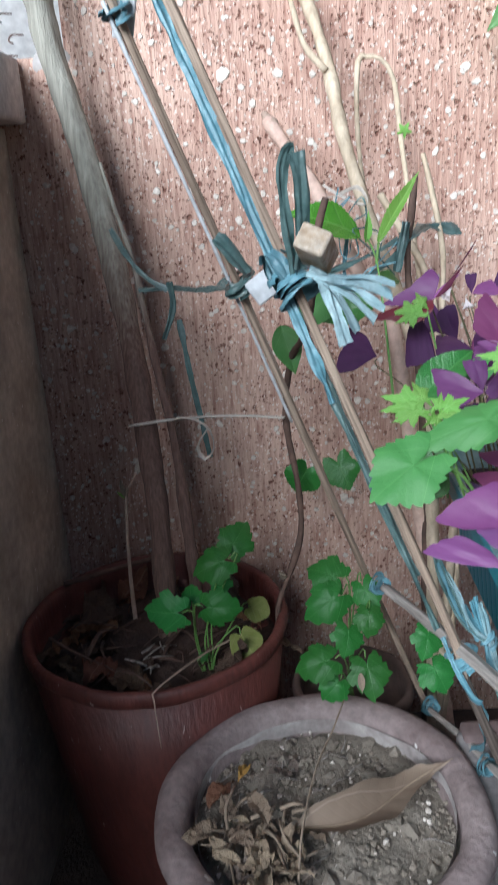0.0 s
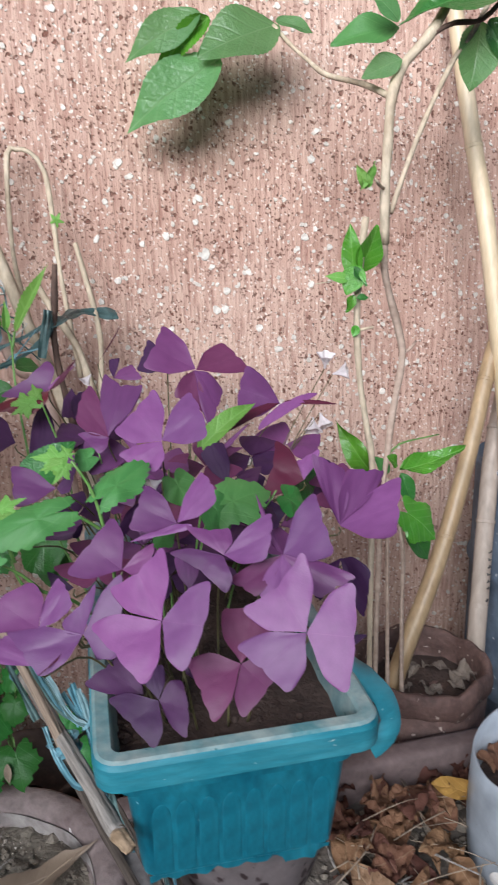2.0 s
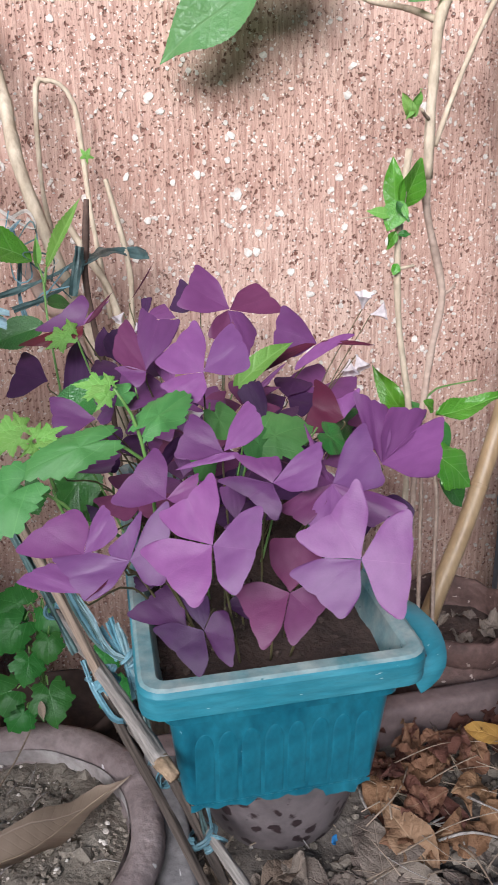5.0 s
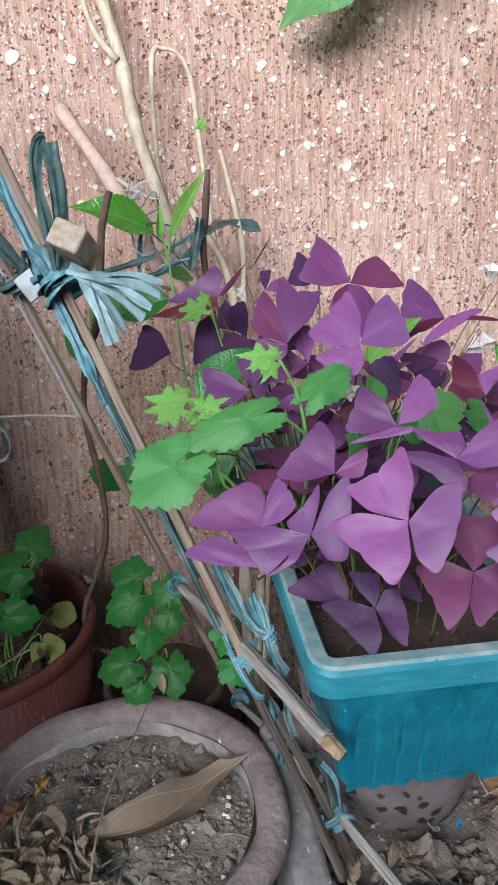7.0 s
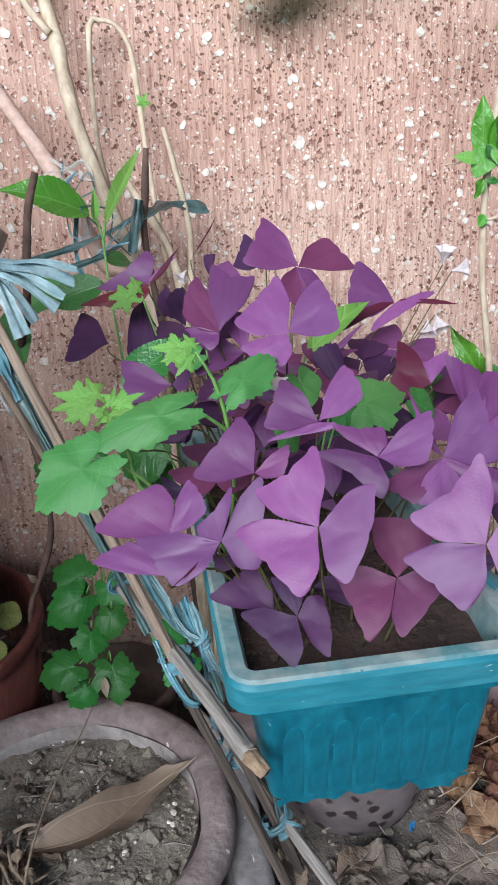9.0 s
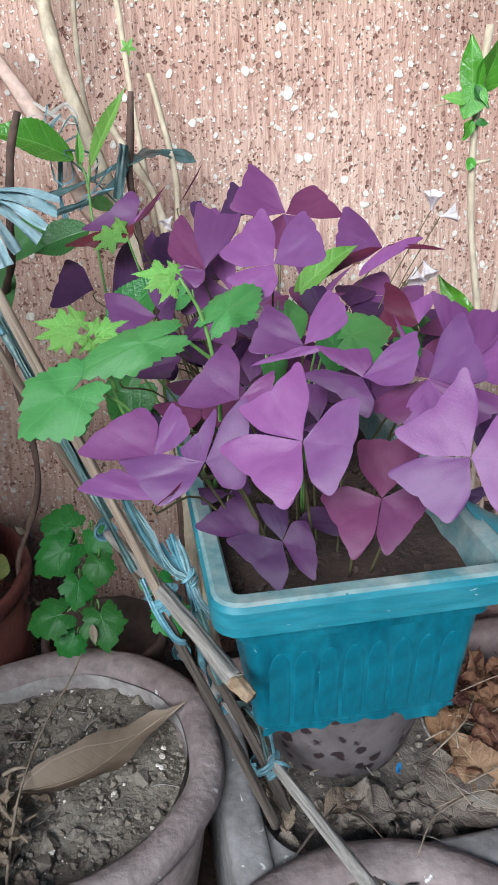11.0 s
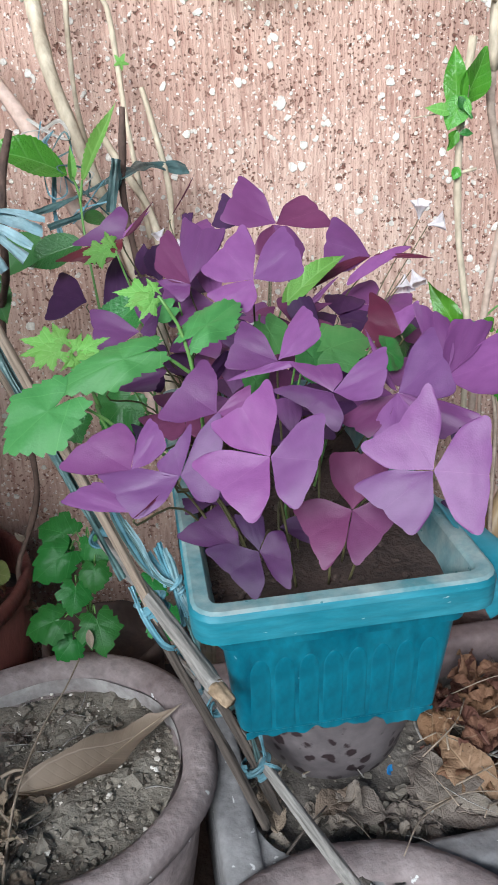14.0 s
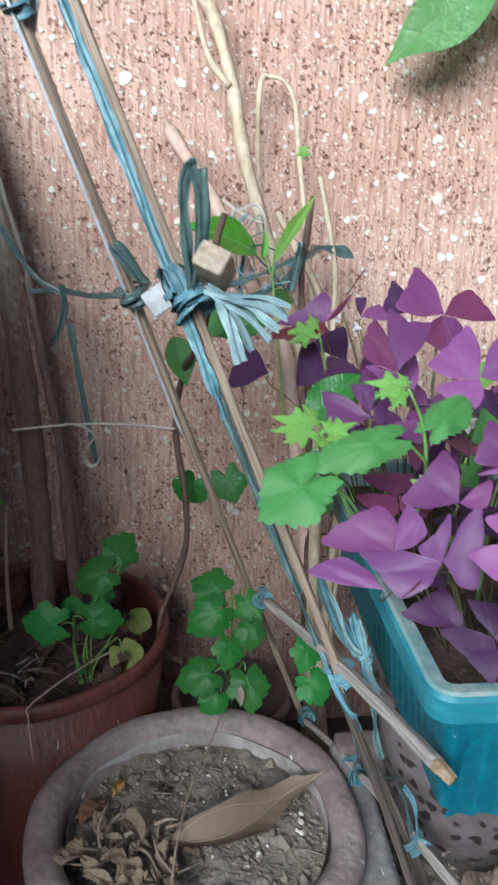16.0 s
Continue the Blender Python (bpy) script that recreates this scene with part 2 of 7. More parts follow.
def loft(rings, cap=False):
    verts, faces, n = [], [], len(rings[0])
    for r in rings:
        verts += r
    for j in range(len(rings) - 1):
        for i in range(n):
            a, b = j * n + i, j * n + (i + 1) % n
            faces.append((a, b, b + n, a + n))
    if cap:
        faces.append(tuple(reversed(range(n))))
    return verts, faces


def creased(ob, n):
    """Keeps the edge loops between bands crisp."""
    for e in ob.data.edges:
        if e.vertices[0] // n == e.vertices[1] // n:
            e.use_edge_sharp = True
    return ob


PW, PL, PH = 0.1133, 0.24, 0.142


def inset(k, z, r):
    return ring(-PW + k, PW - k, -PL + k, PL - k, z, r)


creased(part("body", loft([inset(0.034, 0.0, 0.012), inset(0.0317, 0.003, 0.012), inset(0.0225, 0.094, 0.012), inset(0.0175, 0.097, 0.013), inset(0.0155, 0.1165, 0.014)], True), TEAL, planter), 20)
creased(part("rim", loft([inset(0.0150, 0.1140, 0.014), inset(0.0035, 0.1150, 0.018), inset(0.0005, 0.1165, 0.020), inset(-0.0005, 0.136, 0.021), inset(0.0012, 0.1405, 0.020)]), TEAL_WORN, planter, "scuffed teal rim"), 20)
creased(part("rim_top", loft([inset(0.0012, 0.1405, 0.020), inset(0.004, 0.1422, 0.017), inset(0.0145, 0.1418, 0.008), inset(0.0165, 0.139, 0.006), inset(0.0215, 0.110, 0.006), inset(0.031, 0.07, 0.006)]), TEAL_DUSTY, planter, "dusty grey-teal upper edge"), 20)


# ---- leaves ----
def leaf_material(name, c1, c2, vein, rough=0.5, through_light=0.2, vary=0.15, veins=14.0, slant=0.9, gloss=0.4, width=0.02, hue=0.0, bump=0.25, lined=0.55, palmate=False):
    """A leaf in its own coordinates: midrib along y with slanting side veins, or veins that fan out from the base; blotches."""
    m = bpy.data.materials.new(name)
    m.use_nodes = True
    n, l = m.node_tree.nodes, m.node_tree.links
    b = n["Principled BSDF"]
    co = n.new("ShaderNodeTexCoord")
    sep = n.new("ShaderNodeSeparateXYZ")
    l.new(co.outputs["Object"], sep.inputs[0])

    def calc(op, a, c, d=None):
        x = n.new("ShaderNodeMath")
        x.operation = op
        for i, v in enumerate((a, c, d)):
            if v is None:
                continue
            if isinstance(v, (int, float)):
                x.inputs[i].default_value = v
            else:
                l.new(v, x.inputs[i])
        return x.outputs[0]

    across = calc("ABSOLUTE", sep.outputs[0], None)
    rib = n.new("ShaderNodeMapRange")
    rib.inputs[1].default_value, rib.inputs[2].default_value = width, 0.0
    l.new(across, rib.inputs[0])
    wavy = calc("MULTIPLY_ADD", across, -slant, sep.outputs[1])
    side = calc("SINE", calc("MULTIPLY", wavy, veins * 6.283), None)
    side = calc("POWER", calc("MULTIPLY_ADD", side, 0.5, 0.5), 14.0)
    lines = calc("MAXIMUM", rib.outputs[0], calc("MULTIPLY", side, lined))
    if palmate:
        up = calc("SUBTRACT", sep.outputs[1], 0.12)
        fan = calc("ABSOLUTE", calc("SINE", calc("MULTIPLY", calc("ARCTAN2", sep.outputs[0], up), 4.6), None), None)
        reach = calc("SQRT", calc("ADD", calc("MULTIPLY", sep.outputs[0], sep.outputs[0]), calc("MULTIPLY", up, up)), None)
        rays = n.new("ShaderNodeMapRange")
        rays.inputs[1].default_value, rays.inputs[2].default_value = 0.04, 0.0
        l.new(calc("MULTIPLY", fan, reach), rays.inputs[0])
        lines = calc("MAXIMUM", rays.outputs[0], calc("MULTIPLY", side, 0.18))
    a = n.new("ShaderNodeTexNoise")
    a.inputs["Scale"].default_value, a.inputs["Detail"].default_value = 3.5, 5
    l.new(co.outputs["Object"], a.inputs[0])
    mix = n.new("ShaderNodeMix")
    mix.data_type = "RGBA"
    mix.inputs[6].default_value, mix.inputs[7].default_value = (*c1, 1), (*c2, 1)
    l.new(a.outputs[0], mix.inputs[0])
    mv = n.new("ShaderNodeMix")
    mv.data_type = "RGBA"
    mv.inputs[7].default_value = (*vein, 1)
    l.new(calc("MULTIPLY", lines, 0.7), mv.inputs[0])
    l.new(mix.outputs[2], mv.inputs[6])
    h = n.new("ShaderNodeHueSaturation")
    o = n.new("ShaderNodeObjectInfo")
    q = n.new("ShaderNodeMapRange")
    q.inputs[3].default_value, q.inputs[4].default_value = 1 - vary, 1 + vary
    l.new(o.outputs["Random"], q.inputs[0])
    l.new(q.outputs[0], h.inputs["Value"])
    q = n.new("ShaderNodeMapRange")
    q.inputs[3].default_value, q.inputs[4].default_value = 0.5 - hue, 0.5 + hue
    l.new(o.outputs["Random"], q.inputs[0])
    l.new(q.outputs[0], h.inputs["Hue"])
    l.new(mv.outputs[2], h.inputs["Color"])
    f = n.new("ShaderNodeTexNoise")
    f.inputs["Scale"].default_value, f.inputs["Detail"].default_value = 28, 6
    l.new(co.outputs["Object"], f.inputs[0])
    u = n.new("ShaderNodeBump")
    u.inputs["Strength"].default_value, u.inputs["Distance"].default_value = bump, 0.02
    l.new(calc("MULTIPLY_ADD", lines, -0.6, calc("MULTIPLY", f.outputs[0], 0.5)), u.inputs["Height"])
    l.new(u.outputs[0], b.inputs["Normal"])
    l.new(h.outputs[0], b.inputs["Base Color"])
    b.inputs["Roughness"].default_value = rough
    b.inputs["Specular IOR Level"].default_value = gloss
    t = n.new("ShaderNodeBsdfTranslucent")
    l.new(h.outputs[0], t.inputs[0])
    x = n.new("ShaderNodeMixShader")
    x.inputs[0].default_value = through_light
    l.new(b.outputs[0], x.inputs[1])
    l.new(t.outputs[0], x.inputs[2])
    l.new(x.outputs[0], n["Material Output"].inputs[0])
    return m


PURPLE = leaf_material("purple_leaf", (0.148, 0.043, 0.160), (0.226, 0.078, 0.232), (0.245, 0.088, 0.235), 0.50, 0.14, 0.24, 9, -0.8, 0.5, 0.008, 0.02, 0.07, 0.10)
PURPLE_RED = leaf_material("wine_red_leaf", (0.100, 0.021, 0.070), (0.146, 0.037, 0.104), (0.160, 0.045, 0.112), 0.50, 0.1, 0.2, 9, -0.8, 0.32, 0.008, 0.02, 0.07, 0.10)
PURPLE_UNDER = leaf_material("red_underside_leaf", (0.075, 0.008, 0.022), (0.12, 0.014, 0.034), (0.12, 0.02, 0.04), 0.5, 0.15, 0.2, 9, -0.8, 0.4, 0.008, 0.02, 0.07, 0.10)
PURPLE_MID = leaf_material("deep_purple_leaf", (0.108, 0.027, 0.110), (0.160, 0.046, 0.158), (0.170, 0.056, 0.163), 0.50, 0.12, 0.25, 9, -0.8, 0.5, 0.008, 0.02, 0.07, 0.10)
# The purple leaf again, with shade under the foliage put into its colours.
PURPLE_SHADED = leaf_material("shaded_purple_leaf", (0.034, 0.010, 0.044), (0.064, 0.021, 0.078), (0.08, 0.03, 0.09), 0.55, 0.1, 0.2, 9, -0.8, 0.32, 0.008, 0.02, 0.07, 0.10)
GREEN = leaf_material("green_leaf", (0.058, 0.202, 0.048), (0.112, 0.292, 0.086), (0.125, 0.315, 0.09), 0.5, 0.25, 0.12, 4, 0.8, 0.35, 0.012, 0.01, 0.10, 0.3, palmate=True)
GREEN_LEAFY = leaf_material("fresh_green_leaf", (0.020, 0.135, 0.022), (0.046, 0.22, 0.042), (0.10, 0.30, 0.09), 0.40, 0.25, 0.25, 4, 0.8, 0.35, 0.012, 0.012, 0.16, 0.3, palmate=True)
GREEN_YOUNG = leaf_material("young_green_leaf", (0.14, 0.34, 0.05), (0.22, 0.44, 0.10), (0.28, 0.48, 0.14), 0.5, 0.3, 0.15, 4, 0.8, 0.4, 0.02, 0.01)
GREEN_DARK = leaf_material("dark_green_leaf", (0.025, 0.11, 0.022), (0.050, 0.19, 0.036), (0.10, 0.25, 0.07), 0.28, 0.18, 0.2, 5, 0.9, 0.5, 0.014, 0.01, 0.25, 0.2)
GREEN_GLOSS = leaf_material("glossy_green_leaf", (0.045, 0.19, 0.014), (0.120, 0.34, 0.035), (0.20, 0.42, 0.10), 0.20, 0.18, 0.15, 5, 0.9, 0.6, 0.014, 0.01, 0.25, 0.3)
GREEN_GREY = leaf_material("greyish_green_leaf", (0.105, 0.27, 0.09), (0.19, 0.38, 0.15), (0.22, 0.40, 0.18), 0.24, 0.50, 0.15, 5, 0.9, 0.5, 0.014, 0.01, 0.3, 0.28)
YELLOWING = leaf_material("yellowing_leaf", (0.16, 0.20, 0.045), (0.25, 0.27, 0.08), (0.3, 0.3, 0.12), 0.6, 0.25, 0.1, 4, 0.8, 0.3)
DRY_BROWN = leaf_material("dry_brown_leaf", (0.095, 0.040, 0.024), (0.200, 0.098, 0.060), (0.24, 0.15, 0.10), 0.75, 0.08, 0.4, 5, 0.9, 0.3, 0.02, 0.02, 0.35, 0.12)
DRY_GREY = leaf_material("dry_grey_leaf", (0.145, 0.115, 0.095), (0.22, 0.18, 0.15), (0.26, 0.20, 0.16), 0.8, 0.05, 0.2, 5, 0.8, 0.3, 0.014, 0.01, 0.4, 0.2)
DRY_LONG = leaf_material("long_dry_leaf", (0.172, 0.128, 0.093), (0.272, 0.205, 0.153), (0.33, 0.265, 0.21), 0.7, 0.05, 0.0, 95, 0.8, 0.3, 0.0012, 0.0, 0.2, 0.05)
DRY_SCRAP = leaf_material("dry_leaf_scrap", (0.17, 0.125, 0.09), (0.30, 0.23, 0.165), (0.33, 0.26, 0.19), 0.8, 0.05, 0.3, 5, 0.8, 0.3, 0.014, 0.01, 0.4, 0.2)
DRY_DARK = leaf_material("dark_litter_leaf", (0.055, 0.035, 0.025), (0.11, 0.07, 0.05), (0.12, 0.08, 0.06), 0.8, 0.03, 0.4, 5, 0.8, 0.3, 0.014, 0.02, 0.5)
DRY_YELLOW = leaf_material("ochre_leaf", (0.36, 0.20, 0.045), (0.46, 0.28, 0.075), (0.5, 0.3, 0.1), 0.7, 0.1, 0.1, 5, 0.8, 0.3)
STALK = material("pale_green_stalk", (0.075, 0.075, 0.030), (0.15, 0.13, 0.060), 30, 0.5, 0.1, 90, through_light=0.1)
STALK_GREEN = material("green_stalk", (0.10, 0.24, 0.05), (0.18, 0.32, 0.09), 30, 0.5, 0.1, 90)
PETAL = material("white_petal", (0.76, 0.68, 0.70), (0.84, 0.80, 0.80), 30, 0.6, 0.1, 90, through_light=0.3)
BARK_PALE = material("pale_bark", (0.37, 0.285, 0.195), (0.62, 0.52, 0.39), 42, 0.8, 0.5, 140, stretch=(1, 1, 0.5))
BARK_DULL = material("dull_brown_bark", (0.32, 0.225, 0.175), (0.50, 0.385, 0.31), 30, 0.85, 0.4, 140)
BARK_PINK = material("pinkish_cane", (0.46, 0.30, 0.235), (0.64, 0.47, 0.39), 20, 0.7, 0.3, 120)
BARK_BROWN = material("brown_bark", (0.06, 0.036, 0.028), (0.15, 0.09, 0.068), 30, 0.85, 0.6, 130)


def two_toned(m, dark, low, high):
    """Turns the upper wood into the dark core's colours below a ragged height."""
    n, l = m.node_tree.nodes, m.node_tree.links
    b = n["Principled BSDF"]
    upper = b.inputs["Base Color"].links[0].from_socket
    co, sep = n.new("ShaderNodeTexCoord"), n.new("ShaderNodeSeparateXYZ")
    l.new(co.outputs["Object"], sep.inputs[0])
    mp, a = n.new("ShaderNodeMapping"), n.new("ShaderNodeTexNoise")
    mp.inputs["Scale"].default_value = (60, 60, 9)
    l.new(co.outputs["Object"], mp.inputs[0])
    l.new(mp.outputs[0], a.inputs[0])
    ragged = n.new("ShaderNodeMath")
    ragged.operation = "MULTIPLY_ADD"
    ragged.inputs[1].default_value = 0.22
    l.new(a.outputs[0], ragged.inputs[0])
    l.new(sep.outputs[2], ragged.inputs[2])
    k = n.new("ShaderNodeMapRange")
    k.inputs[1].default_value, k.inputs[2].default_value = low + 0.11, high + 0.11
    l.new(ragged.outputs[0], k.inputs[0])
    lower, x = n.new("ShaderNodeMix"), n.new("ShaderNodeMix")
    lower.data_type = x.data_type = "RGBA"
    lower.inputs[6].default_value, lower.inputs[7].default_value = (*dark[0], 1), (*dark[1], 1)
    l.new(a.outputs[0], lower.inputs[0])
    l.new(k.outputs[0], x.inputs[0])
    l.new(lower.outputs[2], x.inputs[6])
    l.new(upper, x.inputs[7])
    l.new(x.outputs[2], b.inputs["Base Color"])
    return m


POST = two_toned(material("grey_wood_over_red_brown_core", (0.15, 0.14, 0.115), (0.42, 0.41, 0.35), 26, 0.9, 0.8, 70, stretch=(2.5, 2.5, 0.22), wear=0.65), ((0.045, 0.021, 0.017), (0.22, 0.135, 0.11)), 0.76, 0.96)
WOOD = material("split_cane_wood", (0.10, 0.062, 0.042), (0.46, 0.36, 0.275), 70, 0.85, 0.4, 160, stretch=(2.2, 2.2, 0.10), wear=0.55)
WOOD_GREY = material("weathered_grey_wood", (0.085, 0.070, 0.062), (0.44, 0.405, 0.37), 70, 0.85, 0.4, 160, stretch=(2.2, 2.2, 0.10), wear=0.55)
WOOD_DARK = material("dark_grey_brown_wood", (0.032, 0.024, 0.020), (0.135, 0.105, 0.086), 70, 0.85, 0.4, 160, stretch=(2.2, 2.2, 0.10), wear=0.55)
WOOD_CUT = material("cut_wood_end", (0.16, 0.10, 0.052), (0.42, 0.31, 0.21), 40, 0.8, 0.4, 160)
BAR = material("rough_bar", (0.26, 0.16, 0.07), (0.62, 0.57, 0.50), 45, 0.85, 0.5, 160)
BAMBOO_PALE = material("pale_bamboo", (0.52, 0.40, 0.25), (0.66, 0.54, 0.38), 8, 0.45, 0.1, 60, stretch=(2, 2, 0.3))
BAMBOO_GOLD = material("golden_bamboo", (0.27, 0.175, 0.09), (0.43, 0.31, 0.18), 9, 0.45, 0.15, 60, stretch=(2, 2, 0.3))
BAMBOO_GREY = material("greyish_bamboo", (0.29, 0.235, 0.195), (0.40, 0.33, 0.275), 9, 0.6, 0.15, 60, stretch=(2, 2, 0.3))
STRIP = material("blue_plastic_strip", (0.055, 0.17, 0.22), (0.22, 0.39, 0.45), 24, 0.35, 0.5, 130, vary=0.25, through_light=0.12, wear=0.7)
STRIP_PALE = material("pale_blue_plastic_strip", (0.17, 0.31, 0.35), (0.46, 0.60, 0.63), 30, 0.32, 0.5, 130, vary=0.3, through_light=0.12, wear=0.6)
STRIP_DARK = material("dark_green_plastic_strip", (0.030, 0.068, 0.066), (0.13, 0.20, 0.195), 26, 0.35, 0.4, 130, vary=0.2)
STRING = material("pale_string", (0.42, 0.38, 0.33), (0.55, 0.50, 0.45), 40, 0.9, 0.4, 200)
WHITE_CARD = material("white_stick_face", (0.42, 0.44, 0.46), (0.60, 0.62, 0.64), 20, 0.8, 0.2, 120)
STONE = material("white_stone_chip", (0.60, 0.52, 0.45), (0.78, 0.73, 0.67), 60, 0.7, 0.4, 200, vary=0.12)
PEBBLE = material("soil_crumb", (0.158, 0.132, 0.104), (0.285, 0.245, 0.200), 40, 0.95, 0.5, 200)
PEBBLE_DARK = material("dark_crumb", (0.10, 0.085, 0.075), (0.24, 0.21, 0.19), 40, 0.95, 0.5, 200)
STRAW = material("dry_straw", (0.20, 0.150, 0.108), (0.36, 0.285, 0.215), 40, 0.85, 0.4, 160)
BAG = material("white_plastic", (0.30, 0.335, 0.385), (0.40, 0.425, 0.46), 8, 0.35, 0.08, 40, through_light=0.12, spots=(0.22, 0.19, 0.17), spot_scale=60, spot_size=0.06)
INK = material("dark_print", (0.03, 0.03, 0.035), (0.06, 0.06, 0.06), 40, 0.7, 0.1, 90)
DRUM = material("blue_grey_paint", (0.06, 0.085, 0.125), (0.16, 0.205, 0.265), 14, 0.7, 0.3, 70, spots=(0.5, 0.5, 0.5), spot_scale=45, spot_size=0.12)
PLASTER = material("cream_plaster", (0.42, 0.38, 0.32), (0.52, 0.48, 0.41), 3, 0.9, 0.3, 40)
WHITE_WALL = material("backdrop_white", (0.78, 0.78, 0.77), (0.84, 0.84, 0.83), 3, 0.9, 0.1, 40)
MORTAR = material("mortar_smear", (0.40, 0.37, 0.36), (0.55, 0.52, 0.50), 20, 0.9, 0.5, 90)


def world_part(name, data, mat, owner, label="", m=None, smooth=True):
    """A part whose mesh or pose is given in the world, under a thing that is only moved."""
    return part(name, data, mat, owner, label, Matrix.Translation(-owner.location) @ (m or Matrix.Identity(4)), smooth)


def leaf_pose(base, tip, n, width=1.0):
    """Local y from base to tip, scaled to that length; local z near n."""
    base, tip, n = Vector(base), Vector(tip), Vector(n)
    y = tip - base
    s = y.length
    y.normalize()
    x = y.cross(n).normalized()
    z = x.cross(y)
    m = Matrix((x * s * width, y * s, z * s)).transposed().to_4x4()
    m.translation = base
    return m


def sheet(rows):
    k = len(rows[0])
    verts = [p for r in rows for p in r]
    faces = [(j * k + i, j * k + i + 1, (j + 1) * k + i + 1, (j + 1) * k + i) for j in range(len(rows) - 1) for i in range(k - 1)]
    return verts, faces


def clover_leaflet(edge, fold, droop, curl, seed):
    """A triangular leaflet from a point to rounded far corners at (-1, 1) and (1, 1); its outer side is straight, bulging or hollow."""
    corner = [((1 - t) ** 2 * 0.90 + 2 * t * (1 - t) * 1.20 + t * t * 0.70, (1 - t) ** 2 * 0.68 + 2 * t * (1 - t) * 1.14 + t * t * (1.02 + 0.48 * edge)) for t in (0, 0.2, 0.4, 0.55, 0.7, 0.85, 1)]
    inner = [(x, 1.02 + edge * (1 - (x / 0.98) ** 2) - 0.045 * math.exp(-(x / 0.13) ** 2)) for x in (0.6, 0.42, 0.26, 0.13, 0.05)]
    half = corner + inner
    outline = [(-x, y) for x, y in half] + [(0.0, 1.02 + edge - 0.05)] + half[::-1]
    rows = []
    for j in range(13):
        u = 0.015 + 0.985 * (j / 12) ** 0.85
        row = []
        for k, (ex, ey) in enumerate(outline):
            x = u * ex * (1 + 0.28 * math.sin(math.pi * min(1, u * 1.02)) ** 1.1)
            y = u * ey * (1 + 0.012 * noise.noise((ex * 4, seed, u)))
            z = fold * (abs(x) - y) + 1.6 * droop * u * (1 - u) + curl * (1 - x * x) * u * u + 0.055 * noise.noise((x * 1.5 + seed, y * 1.5, seed)) + 0.014 * noise.noise((x * 5 + seed, y * 5, seed + 9))
            row.append((x, y, z))
        rows.append(row)
    return sheet(rows)


def lobed_leaf(lobes, depth, teeth, tooth, cup, seed, notch=0.5, point=0.0):
    """A heart-based leaf with palmate lobes and a toothed edge; base at the origin, tip at y = 1."""
    n, rings = 120, 9
    centre = Vector((0, 0.46, 0))
    verts, faces = [], []
    rim = []
    for i in range(n):
        a = 2 * math.pi * i / n
        s = abs(((a + math.pi) % (2 * math.pi)) - math.pi)
        peak = 1 - abs(math.sin(lobes * a / 2))
        r = 0.46 - 0.35 * depth + 0.05 * math.cos(a) + depth * peak
        r += point * max(0.0, math.cos(a)) ** 5 - 0.35 * point * math.cos(2 * a - 3.1416) ** 2 * 0.5
        b = a + 0.5 / teeth * noise.noise((math.cos(a) * 5, math.sin(a) * 5, seed + 3))
        r += tooth * (1 + 0.6 * noise.noise((math.cos(a) * 7, math.sin(a) * 7, seed))) * ((1 - (b * teeth / (2 * math.pi)) % 1) ** 0.8 - 0.5)
        r *= 1 - notch * math.exp(-((s - math.pi) / 0.26) ** 2)
        r *= 1 + 0.05 * noise.noise((math.cos(a) * 2, math.sin(a) * 2, seed))
        rim.append((r * math.sin(a), r * math.cos(a)))
    for j in range(rings + 1):
        t = 0.02 + 0.98 * j / rings
        for i in range(n):
            x, y = rim[i][0] * t, rim[i][1] * t
            d = math.hypot(x, y)
            z = -cup * d * d + 0.10 * abs(x) * (1 - t * 0.5) + 0.016 * t * math.sin(math.atan2(x, y) * lobes + seed) + 0.03 * noise.noise((x * 3 + seed, y * 3, 2))
            verts.append((x, y + centre.y, z))
    for j in range(rings):
        for i in range(n):
            a, b = j * n + i, j * n + (i + 1) % n
            faces.append((a, a + n, b + n, b))
    faces.append(tuple(range(n)))
    return verts, faces


def oval_leaf(width, pointed, tooth, fold, curl, seed, wave=0.03, crumple=0.0):
    """An oval leaf with a folded midrib; base at the origin, tip at y = 1."""
    rows = []
    for j in range(33):
        u = j / 32
        w = width * math.sin(math.pi * u ** 0.85) ** (0.75 + 0.5 * pointed * u) * (1 - 0.25 * pointed * u) + 0.004
        w *= 1 + tooth * ((j % 2) - 0.5)
        row = []
        for i in range(11):
            v = -1 + i / 5
            x = v * w
            z = fold * abs(x) - curl * (u - 0.3) ** 2 + wave * math.sin(u * 9 + seed + v) * abs(v) * width * 3
            z += crumple * noise.fractal((x * 4 + seed, u * 4, seed), 0.7, 2, 3)
            row.append((x + crumple * 0.4 * noise.noise((u * 3, seed, 0)), u, z))
        rows.append(row)
    return sheet(rows)


